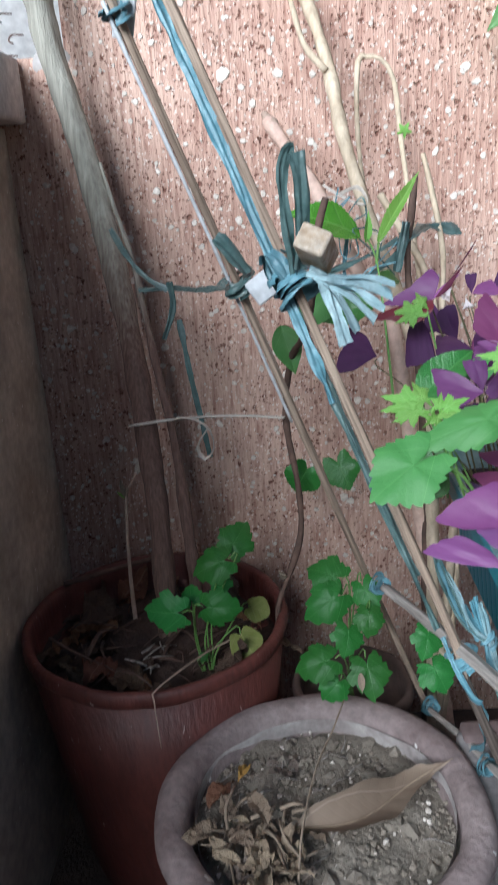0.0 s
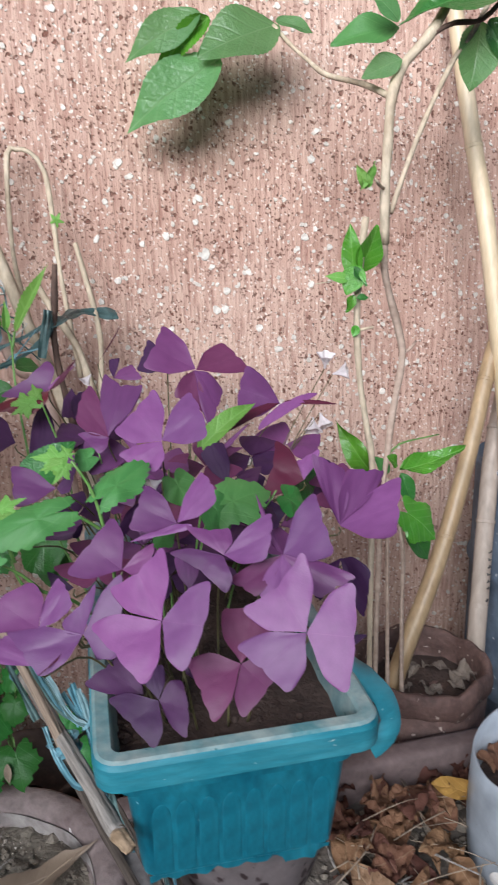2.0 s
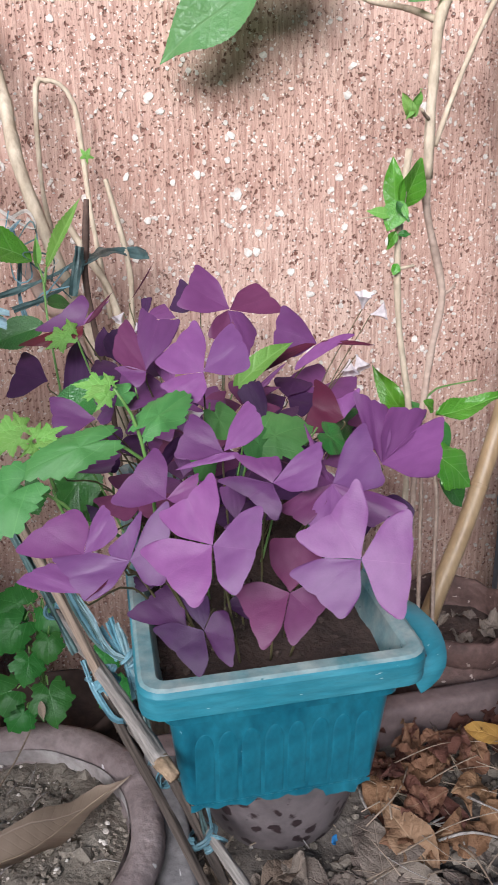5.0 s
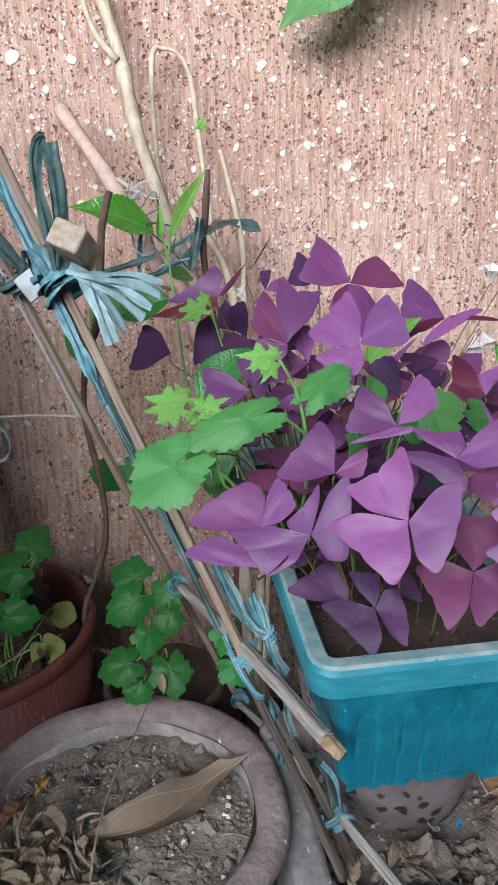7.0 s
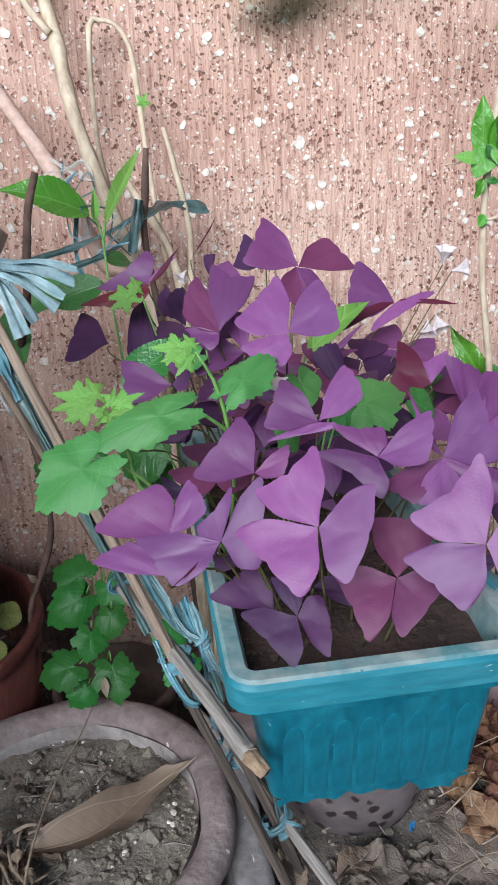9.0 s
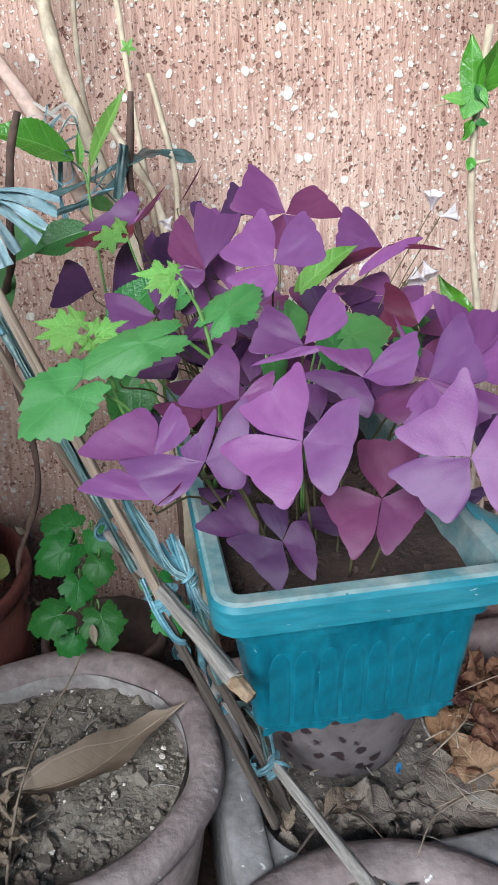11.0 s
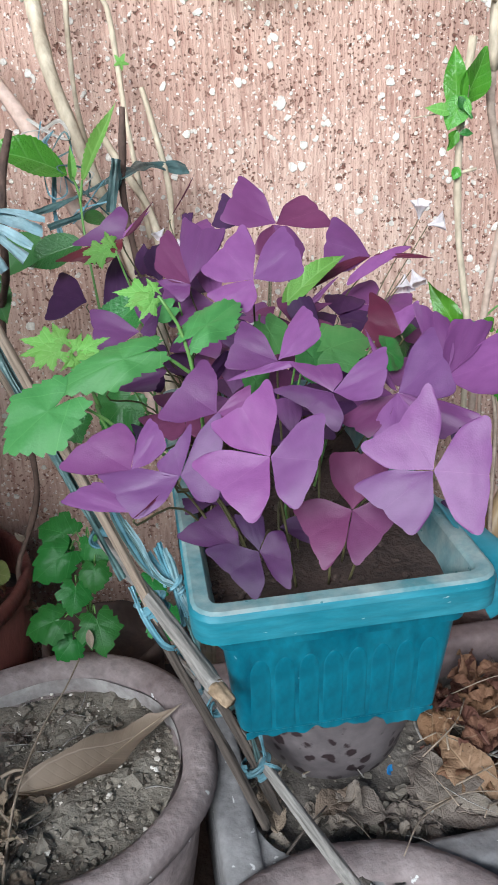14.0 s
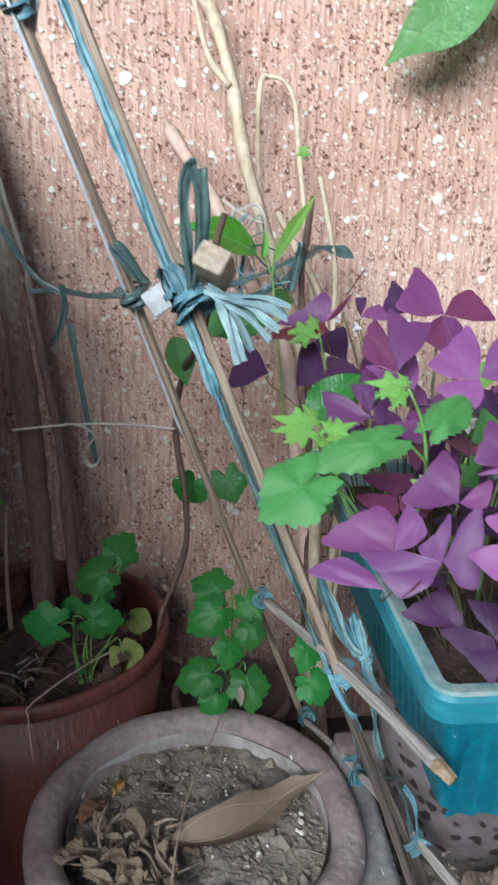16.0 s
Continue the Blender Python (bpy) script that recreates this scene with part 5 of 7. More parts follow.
leaf(creeper, OVAL[1], STRAW, (0.075, 0.93, 0.445), (0.066, 0.92, 0.46), (0, -1, 0.2))
leaf(creeper, BROAD[0], GREEN_DARK, (0.120, 1.0, 0.59), (0.095, 1.01, 0.54), (0, -0.9, 0.4))
leaf(creeper, BROAD[1], GREEN_DARK, (0.145, 0.95, 0.62), (0.165, 0.93, 0.575), (0, -0.9, 0.4))

post = thing("wooden_post", (-0.09, 0.96, 0.34), "old split grey wooden post leaning in the corner", "post")
stem(post, [(-0.290, 1.17, 1.62), (-0.248, 1.155, 1.40), (-0.215, 1.14, 1.249), (-0.203, 1.13, 1.153), (-0.172, 1.11, 1.031), (-0.145, 1.08, 0.904), (-0.127, 1.055, 0.80), (-0.112, 1.02, 0.69), (-0.103, 0.99, 0.60), (-0.097, 0.97, 0.52), (-0.098, 0.95, 0.345)], 0.0210, 0.0140, POST, "post_stem", 0.20, "grey mossy wood above, dark red-brown core below", sides=24)
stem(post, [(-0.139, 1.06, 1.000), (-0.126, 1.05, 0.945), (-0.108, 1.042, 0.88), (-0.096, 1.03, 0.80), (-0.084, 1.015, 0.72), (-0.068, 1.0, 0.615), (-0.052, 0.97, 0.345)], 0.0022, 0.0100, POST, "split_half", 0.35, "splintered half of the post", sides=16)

# ---- tied stick frame ----
trellis = thing("stick_trellis", (0.22, 0.63, 0.26), "leaning frame of split sticks tied with blue plastic strips", "trellis")
def split_stick(path, r0, r1, strands, seed, flat=0.55):
    """A torn stick: long fibres and cracks run along it, and its section changes on the way."""
    pts = smooth_path(path, 0.007)
    n, sides = len(pts), strands * 8
    out, faces = [], []
    d = (pts[-1] - pts[0]).normalized()
    side = d.cross(Vector((0.2, -0.7, 0.65))).normalized()
    top = side.cross(d)
    for i, c in enumerate(pts):
        t = i / (n - 1)
        r = (r0 + (r1 - r0) * t) * (1 + 0.14 * noise.noise((t * 7, seed, 2)))
        for k in range(sides):
            a = 2 * math.pi * k / sides
            g = 0.70 + 0.30 * abs(math.cos(a * strands / 2 + seed + 1.2 * noise.noise((t * 2.2, seed, 5)))) ** 0.6
            g += 0.16 * noise.noise((math.cos(a) * 3, math.sin(a) * 3 + seed, t * 14))
            out.append(c + side * (r * g * 1.12 * math.cos(a)) + top * (r * g * 1.12 * flat * math.sin(a)))
    for i in range(n - 1):
        for k in range(sides):
            a, c = i * sides + k, i * sides + (k + 1) % sides
            faces.append((a, c, c + sides, a + sides))
    faces += [tuple(reversed(range(sides))), tuple(range((n - 1) * sides, n * sides))]
    return out, faces


def stick(path, r0, r1, strands, seed, flat, mat, label=""):
    """A split stick with its own z along its length, so that the grain follows it."""
    a, c = Vector(path[0]), Vector(path[-1])
    m = Matrix.Translation(a) @ (c - a).to_track_quat("Z", "Y").to_matrix().to_4x4()
    v, f = split_stick(path, r0, r1, strands, seed, flat)
    k = m.inverted()
    return world_part("stick", ([k @ x for x in v], f), mat, trellis, label, m)


S1 = [(-0.17, 0.872, 1.54), (-0.03, 0.775, 1.185), (-0.005, 0.76, 1.121), (0.096, 0.692, 0.868), (0.145, 0.659, 0.745), (0.217, 0.608, 0.570), (0.242, 0.588, 0.490), (0.281, 0.571, 0.390), (0.318, 0.557, 0.285)]
S2 = [(-0.190, 0.730, 1.49), (-0.085, 0.772, 1.20), (-0.060, 0.781, 1.130), (0.042, 0.820, 0.852), (0.096, 0.840, 0.702), (0.172, 0.862, 0.494), (0.266, 0.885, 0.245)]
stick(S1[:6] + [(0.232, 0.596, 0.515)], 0.0053, 0.0043, 4, 3, 0.9, WOOD)
# Lower run of the same stick S1, in a darker wood.
stick([(0.223, 0.602, 0.540)] + S1[6:], 0.0040, 0.0046, 4, 4, 0.8, WOOD_DARK, "darker lower part of the long stick")
stick(S2, 0.0044, 0.0042, 3, 5, 0.8, WOOD)
C1 = [(0.176, 0.79, 0.512), (0.185, 0.767, 0.518), (0.232, 0.591, 0.546), (0.270, 0.452, 0.557)]
C2 = [(0.240, 0.86, 0.285), (0.254, 0.84, 0.290), (0.290, 0.715, 0.318), (0.352, 0.505, 0.332), (0.380, 0.435, 0.322)]
stick(C1[1:], 0.0058, 0.0066, 4, 7, 0.7, WOOD_GREY, "weathered grey cross stick")
stick(C2[1:], 0.0046, 0.0062, 4, 9, 0.7, WOOD_GREY, "weathered grey cross stick")
stick([(0.268, 0.66, 0.42), (0.30, 0.62, 0.36), (0.338, 0.575, 0.27)], 0.0042, 0.0052, 4, 11, 0.8, WOOD_DARK, "short dark stick")
# Pale strip added as the white highlight down the left edge of S2.
world_part("highlight_strip", sweep([Vector(q) + Vector((-0.0065, -0.003, -0.002)) for q in S2[2:5]], 0.0032, 0.0025, 6, 0.6, 0.3), WHITE_CARD, trellis, "pale strip for the highlight on the stick edge")
stick([(0.2690, 0.4545, 0.5568), (0.2745, 0.4445, 0.5545), (0.2785, 0.4380, 0.5520)], 0.0066, 0.0046, 4, 7, 0.7, WOOD_CUT, "pale bevelled stick end")
world_part("cut_end", sweep([(0.3798, 0.4360, 0.3222), (0.386, 0.426, 0.314)], 0.0068, 0.004, 6, 0.5), WHITE_CARD, trellis, "pale cut stick end")
world_part("cross_bar", moved(box(-0.0135, 0.0135, 0.0, 0.055, -0.011, 0.011, 0.003), look((0.106, 0.625, 0.919), (0.02, 0.2, 1.1)) @ pose(0, 0, 0, 90, 0, 25)), BAR, trellis, "short squared wooden bar with cut end")
world_part("cross_bar", moved(box(-0.020, 0.020, -0.004, 0.004, -0.013, 0.013, 0.002), pose(0.070, 0.752, 0.870, -12, -34, 6)), WHITE_CARD, trellis, "pale flat stick end")
world_part("cross_bar", moved(box(-0.010, 0.010, -0.004, 0.004, -0.03, 0.03, 0.002), pose(-0.048, 0.792, 1.128, 10, 12, 5)), WHITE_CARD, trellis, "pale flat stick end")


def ribbon(pts, w, pleat, seed, twist=1.2, step=0.006):
    """A thin crumpled plastic strip: pleated across, twisting along."""
    path = smooth_path(pts, step)
    n = len(path)
    up = Vector((0.25, -0.75, 0.6)).normalized()
    rows = []
    for i, q in enumerate(path):
        d = (path[min(i + 1, n - 1)] - path[max(i - 1, 0)]).normalized()
        side = d.cross(up).normalized()
        up = side.cross(d).normalized()
        t = i / max(1, n - 1)
        a = twist * noise.noise((t * 3 + seed, seed, 0))
        s, u = side * math.cos(a) + up * math.sin(a), up * math.cos(a) - side * math.sin(a)
        k = w * (0.8 + 0.45 * noise.noise((i * 0.22, seed * 1.7, 3)))
        rows.append([q + s * (k * v / 5) + u * (pleat * (0.5 * math.sin(v * 0.95 + seed + i * 0.09) + 2.2 * noise.noise((v * 0.42, i * 0.16, seed)) + 0.8 * noise.noise((v * 1.1, i * 0.5, seed + 4)))) for v in range(-5, 6)])
    top = sheet(rows)
    back = [Vector(v) - Vector((0.1, -0.75, 0.6)) * 0.0004 for v in top[0]]
    return join(top, (back, [tuple(reversed(f)) for f in top[1]]))


def strap(pts, w, mat=STRIP, t=0.22, name="strap", knots=0.5):
    return world_part(name, ribbon(pts, w, w * 0.22, len(trellis.children)), mat, trellis)


def knot_at(c, axis, r, turns=3, w=0.006, mat=STRIP):
    """A strip wound a few times round a crossing."""
    c, axis = Vector(c), Vector(axis).normalized()
    s = axis.orthogonal().normalized()
    t = axis.cross(s)
    pts = [c + (s * math.cos(a) + t * math.sin(a)) * r * (1 + 0.12 * math.sin(a * 2.3)) + axis * (0.006 * (a / 6.283 - turns / 2) * (1 + 0.5 * math.sin(a * 0.7))) for a in [i * 0.45 for i in range(int(turns * 14))]]
    return strap(pts, w, mat, 0.3, "knot", 0.35)


def along(path, t, off):
    p = smooth_path(path, 0.01)
    return p[min(len(p) - 1, int(t * (len(p) - 1)))] + Vector(off)


strap([along(S1, t, (-0.008, -0.006, -0.004)) for t in (0.02, 0.12, 0.22, 0.30, 0.36, 0.42, 0.48, 0.54)], 0.0068)
strap([along(S1, t, (-0.010, -0.004, -0.004)) for t in (0.555, 0.59, 0.628)], 0.0065)
strap([along(S1, t, (-0.009, -0.002, -0.006)) for t in (0.611, 0.669, 0.712, 0.755, 0.791)], 0.0040, STRIP_DARK)
strap([along(S1, t, (-0.004, 0.004, -0.012)) for t in (0.539, 0.611, 0.683, 0.741)], 0.004, STRIP_DARK)
knot_at((0.094, 0.69, 0.875), (0.45, -0.3, -0.85), 0.017, 4, 0.007)
knot_at((0.085, 0.70, 0.885), (0.8, 0.5, 0.2), 0.019, 3, 0.008)
knot_at((0.040, 0.815, 0.862), (0.4, 0.1, -0.9), 0.014, 3, 0.007, STRIP_DARK)
knot_at((0.232, 0.600, 0.535), (0.4, -0.3, -0.85), 0.0115, 3, 0.0045, STRIP)
knot_at((0.180, 0.780, 0.515), (0.3, -0.8, 0.1), 0.0095, 3, 0.004)
knot_at((0.256, 0.845, 0.290), (0.3, -0.8, 0.1), 0.0095, 3, 0.004)
knot_at((0.288, 0.70, 0.32), (0.3, -0.8, 0.1), 0.0095, 3, 0.004)
knot_at((0.318, 0.60, 0.325), (0.4, -0.3, -0.85), 0.013, 2, 0.005)
knot_at((-0.020, 0.770, 1.165), (0.4, -0.25, -0.85), 0.011, 3, 0.006, STRIP_DARK)
strap([(-0.015, 0.765, 1.165), (0.005, 0.755, 1.180), (0.016, 0.750, 1.172), (0.022, 0.75, 1.155)], 0.008, STRIP_DARK)
strap([(-0.015, 0.765, 1.168), (0.002, 0.755, 1.195), (0.015, 0.750, 1.200)], 0.009, STRIP_DARK)
knot_at((-0.056, 0.785, 1.12), (0.4, 0.1, -0.9), 0.011, 2, 0.006)
strap([(0.094, 0.68, 0.885), (0.088, 0.672, 0.93), (0.085, 0.668, 0.965), (0.090, 0.664, 0.988), (0.096, 0.662, 0.990)], 0.0065, STRIP_DARK)
strap([(0.098, 0.675, 0.890), (0.101, 0.668, 0.93), (0.101, 0.664, 0.962), (0.097, 0.662, 0.986)], 0.0078, STRIP_DARK)
strap([(0.05, 0.80, 0.875), (0.03, 0.79, 0.905), (0.02, 0.79, 0.915)], 0.012, STRIP_DARK)
for tip, w in (((0.134, 0.650, 0.826), 0.0085), ((0.178, 0.672, 0.863), 0.0075), ((0.162, 0.665, 0.843), 0.0070), ((0.145, 0.655, 0.836), 0.0055), ((0.169, 0.660, 0.853), 0.0045), ((0.181, 0.675, 0.872), 0.0035)):
    strap([(0.104, 0.655, 0.890), (0.116, 0.652, 0.884), Vector(tip).lerp(Vector((0.116, 0.652, 0.884)), 0.45) + Vector((0, 0, 0.004)), tip], w, STRIP_PALE, 0.15)
for k, (x, z) in enumerate(((0.0, 0.0), (0.007, -0.003), (-0.007, -0.004), (0.003, 0.004), (0.010, -0.008))):
    strap([(0.240 + x, 0.612, 0.589 + z), (0.245 + x * 0.8, 0.609, 0.572), (0.254 + x * 0.25, 0.606, 0.551), (0.259 + x * 0.5, 0.606, 0.525), (0.265 + x, 0.608, 0.498 - z)], 0.0034, (STRIP, STRIP_PALE, STRIP)[k % 3])
knot_at((0.254, 0.607, 0.551), (0.5, -0.2, -0.8), 0.007, 2, 0.0035)
for k in range(4):
    strap([(0.205 + 0.003 * k, 0.606, 0.640 - 0.006 * k), (0.217 + 0.003 * k, 0.603, 0.600), (0.232 + 0.002 * k, 0.601, 0.572 - 0.002 * k), (0.252, 0.603, 0.552)], 0.0038, (STRIP_DARK, STRIP, STRIP_DARK, STRIP_PALE)[k])
strap([(0.214, 0.61, 0.553), (0.222, 0.592, 0.532), (0.236, 0.582, 0.505), (0.246, 0.585, 0.497)], 0.0040, STRIP)
strap([(0.262, 0.606, 0.515), (0.268, 0.60, 0.488), (0.270, 0.595, 0.462), (0.276, 0.59, 0.440)], 0.0042, STRIP_DARK)
strap([(0.300, 0.60, 0.400), (0.312, 0.61, 0.372), (0.318, 0.60, 0.340), (0.322, 0.60, 0.315)], 0.0042, STRIP_DARK)
strap([(0.306, 0.60, 0.395), (0.322, 0.605, 0.365), (0.327, 0.60, 0.330)], 0.0035, STRIP)
strap([(0.27, 0.70, 0.345), (0.275, 0.665, 0.38), (0.268, 0.65, 0.42), (0.262, 0.64, 0.45)], 0.006, STRIP)
strap([(0.318, 0.60, 0.325), (0.330, 0.585, 0.335), (0.340, 0.59, 0.322)], 0.004, STRIP)
strap([(0.29, 0.70, 0.325), (0.305, 0.66, 0.35), (0.315, 0.64, 0.37)], 0.006, STRIP_DARK)

# straps and string that tie the frame to the post and the shrub
ties = thing("tie_straps", (0.05, 1.0, 0.84), "dark plastic straps tying the frame to post and shrub", "strap")


def tie(pts, w, mat=STRIP_DARK, t=0.2, name="strap"):
    return world_part(name, ribbon(pts, w, w * 0.18, len(ties.children) + 40), mat, ties)


tie([(-0.10, 1.02, 0.837), (-0.059, 1.02, 0.838), (-0.013, 0.92, 0.846), (0.041, 0.82, 0.860)], 0.005)
tie([(-0.138, 1.07, 0.918), (-0.113, 1.03, 0.883), (-0.087, 1.01, 0.854), (-0.058, 1.0, 0.838)], 0.0048)
tie([(-0.056, 1.0, 0.848), (-0.054, 1.0, 0.815), (-0.069, 0.995, 0.774)], 0.0048)
tie([(-0.053, 1.05, 0.790), (-0.046, 1.04, 0.74), (-0.041, 1.04, 0.70), (-0.025, 1.05, 0.585)], 0.0048)
tie([(0.075, 0.90, 0.838), (0.098, 0.93, 0.846), (0.158, 0.98, 0.853), (0.21, 1.0, 0.869), (0.245, 1.02, 0.883)], 0.0045)
tie([(0.163, 0.95, 0.836), (0.207, 0.98, 0.847), (0.247, 1.0, 0.873), (0.25, 1.0, 0.90)], 0.006)
tie([(0.245, 1.0, 0.885), (0.267, 1.02, 0.890), (0.294, 1.08, 0.893), (0.347, 1.11, 0.882)], 0.0095)
tie([(0.250, 0.995, 0.905), (0.243, 0.99, 0.875), (0.236, 0.985, 0.845)], 0.008)
tie([(0.165, 1.04, 0.93), (0.175, 1.0, 0.90), (0.17, 0.99, 0.85), (0.175, 0.98, 0.82)], 0.004, STRIP)
tie([(0.150, 1.04, 0.955), (0.18, 1.01, 0.935), (0.20, 0.98, 0.93), (0.19, 1.0, 0.95), (0.165, 1.03, 0.94)], 0.003, STRING)
TANGLE = random.Random(9)
for i in range(7):
    c = Vector((0.155 + 0.01 * i, 1.02 - 0.006 * i, 0.935 - 0.012 * i))
    tie([c + Vector((TANGLE.uniform(-0.03, 0.03), TANGLE.uniform(-0.02, 0.01), TANGLE.uniform(-0.035, 0.035))) for k in range(5)], 0.0012, (STRIP, STRING, STRIP_DARK)[i % 3])
cord = thing("string", (-0.02, 1.0, 0.66), "pale string with a loose loop tied to the post", "string")
world_part("cord", sweep([(-0.125, 0.97, 0.665), (-0.049, 0.985, 0.667), (0.02, 0.98, 0.668), (0.084, 0.955, 0.669)], 0.003, 0.003, 6, 0.6, 0.2), STRING, cord)
world_part("loop", sweep([(-0.060, 0.975, 0.672), (-0.035, 0.975, 0.667), (-0.016, 0.97, 0.652), (-0.013, 0.97, 0.626), (-0.026, 0.97, 0.612), (-0.035, 0.97, 0.630), (-0.020, 0.965, 0.655)], 0.006, 0.005, 8, 0.2, 0.2), STRING, cord)

# ---- hibiscus shrub ----
hib = thing("hibiscus_shrub", (0.66, 0.87, 0.32), "slender shrub with pale stems and broad green leaves", "shrub")
stem(hib, [(0.664, 0.870, 1.009), (0.668, 0.880, 0.955), (0.679, 0.890, 0.919), (0.703, 0.900, 0.852), (0.706, 0.900, 0.821), (0.693, 0.895, 0.761), (0.683, 0.890, 0.700), (0.671, 0.880, 0.631), (0.660, 0.865, 0.48), (0.657, 0.86, 0.32)], 0.0052, 0.0038, BARK_DULL, "branch", 0.3)
stem(hib, [(0.667, 0.875, 0.976), (0.664, 0.870, 1.009), (0.664, 0.870, 1.048), (0.669, 0.875, 1.094), (0.676, 0.882, 1.148), (0.696, 0.890, 1.186), (0.721, 0.890, 1.210), (0.751, 0.900, 1.248), (0.80, 0.92, 1.33)], 0.0064, 0.0062, BARK_PALE, "branch", 0.2)
stem(hib, [(0.676, 0.882, 1.146), (0.661, 0.935, 1.169), (0.638, 1.010, 1.193), (0.627, 1.060, 1.221), (0.614, 1.095, 1.247), (0.596, 1.115, 1.275)], 0.0042, 0.0030, BARK_PALE, "branch", 0.25)
stem(hib, [(0.674, 0.875, 1.013), (0.700, 0.890, 1.066), (0.741, 0.910, 1.140), (0.784, 0.930, 1.203), (0.813, 0.940, 1.235), (0.85, 0.95, 1.29)], 0.0034, 0.0034, BARK_PALE, "branch", 0.2)
stem(hib, [(0.635, 0.860, 1.009), (0.626, 0.860, 0.930), (0.625, 0.860, 0.868), (0.632, 0.865, 0.802), (0.643, 0.870, 0.747), (0.655, 0.875, 0.675), (0.650, 0.865, 0.5), (0.648, 0.86, 0.33)], 0.0044, 0.0042, BARK_PALE, "branch", 0.2)
stem(hib, [(0.664, 0.870, 1.04), (0.650, 0.855, 1.045), (0.640, 0.842, 1.050)], 0.0024, 0.0016, BARK_PALE, "twig")
stem(hib, [(0.625, 0.86, 0.872), (0.645, 0.855, 0.876)], 0.0022, 0.0018, BARK_PALE, "twig")
stem(hib, [(0.607, 0.86, 0.936), (0.57, 0.86, 0.932)], 0.0009, 0.0006, BARK_PALE, "twig")
stem(hib, [(0.704, 0.90, 0.83), (0.718, 0.90, 0.838), (0.730, 0.91, 0.845)], 0.0025, 0.0015, BARK_DULL, "twig")
stem(hib, [(0.683, 0.89, 0.69), (0.705, 0.90, 0.705), (0.77, 0.91, 0.71)], 0.0016, 0.0009, STALK_GREEN, "twig")
for x, y in ((0.675, 0.855), (0.70, 0.86), (0.69, 0.84)):
    stem(hib, [(x, y, 0.32), (x + 0.006, y + 0.02, 0.45), (x + 0.008, y + 0.03, 0.57), (0.683, 0.89, 0.66)], 0.0032, 0.0024, BARK_DULL, "branch", 0.2)


def hib_leaf(b, t, k, mat, n, w):
    """A leaf from its foot to its tip; k picks the oval shape, -1 the lobed one."""
    leaf(hib, BROAD[1] if k < 0 else OVAL[k], mat, b, t, n, w)


hib_leaf((0.518, 1.115, 1.232), (0.377, 1.115, 1.144), 6, GREEN_GREY, (0.1, -0.85, 0.5), 0.95)
hib_leaf((0.603, 1.115, 1.277), (0.482, 1.095, 1.235), 2, GREEN_GREY, (0, -0.8, 0.6), 1.00)
hib_leaf((0.507, 1.125, 1.287), (0.425, 1.135, 1.221), 4, GREEN_GLOSS, (0.3, -0.9, 0.4), 0.55)
hib_leaf((0.493, 1.125, 1.292), (0.384, 1.125, 1.234), 6, GREEN_GREY, (0.1, -0.9, 0.4), 0.85)
hib_leaf((0.600, 1.115, 1.282), (0.654, 1.105, 1.267), 2, GREEN_GREY, (0, -0.8, 0.6), 0.70)
hib_leaf((0.683, 0.880, 1.223), (0.601, 0.890, 1.208), 2, GREEN, (0, -0.8, 0.6), 0.75)
hib_leaf((0.687, 0.880, 1.188), (0.640, 0.890, 1.170), 2, GREEN_GREY, (0, -0.9, 0.4), 0.85)
hib_leaf((0.835, 0.900, 1.268), (0.688, 0.880, 1.246), 6, GREEN_DARK, (0.1, -0.6, 0.8), 0.85)
stem(hib, [(0.712, 0.889, 1.203), (0.735, 0.890, 1.220), (0.762, 0.895, 1.232), (0.802, 0.900, 1.238), (0.835, 0.900, 1.268)], 0.0036, 0.0026, BARK_BROWN, "twig", 0.4)
hib_leaf((0.823, 0.940, 1.245), (0.808, 0.930, 1.162), 2, GREEN_GREY, (0, -1, 0.2), 1.00)
hib_leaf((0.835, 0.940, 1.249), (0.879, 0.930, 1.176), 6, GREEN_DARK, (0, -1, 0.2), 1.00)
hib_leaf((0.674, 0.860, 1.224), (0.635, 0.850, 1.253), 0, GREEN_GREY, (0, -0.9, 0.3), 1.00)
hib_leaf((0.621, 0.860, 0.936), (0.612, 0.855, 1.000), 6, GREEN_GLOSS, (-0.5, -0.9, 0.2), 0.80)
hib_leaf((0.627, 0.860, 0.943), (0.652, 0.855, 0.998), 2, GREEN_GLOSS, (0.5, -0.9, 0.3), 0.95)
hib_leaf((0.624, 0.850, 0.952), (0.604, 0.845, 0.919), 2, GREEN_GLOSS, (-0.4, -0.9, 0.3), 1.10)
hib_leaf((0.616, 0.850, 0.951), (0.626, 0.840, 0.926), 5, GREEN_DARK, (0.4, -0.9, 0.3), 0.90)
hib_leaf((0.611, 0.850, 0.936), (0.580, 0.850, 0.942), 3, GREEN_YOUNG, (0, -0.9, 0.3), 1.60)
hib_leaf((0.617, 0.850, 0.917), (0.602, 0.845, 0.897), 5, GREEN_GLOSS, (0.3, -0.9, 0.1), 1.10)
hib_leaf((0.620, 0.850, 0.914), (0.635, 0.845, 0.914), 4, GREEN_DARK, (0.5, -0.9, 0.3), 0.90)
hib_leaf((0.623, 0.856, 0.879), (0.616, 0.850, 0.866), 2, GREEN_GLOSS, (0, -0.9, 0.3), 1.10)
hib_leaf((0.628, 0.840, 1.040), (0.615, 0.835, 1.066), 4, GREEN_YOUNG, (-0.3, -0.9, 0.3), 0.80)
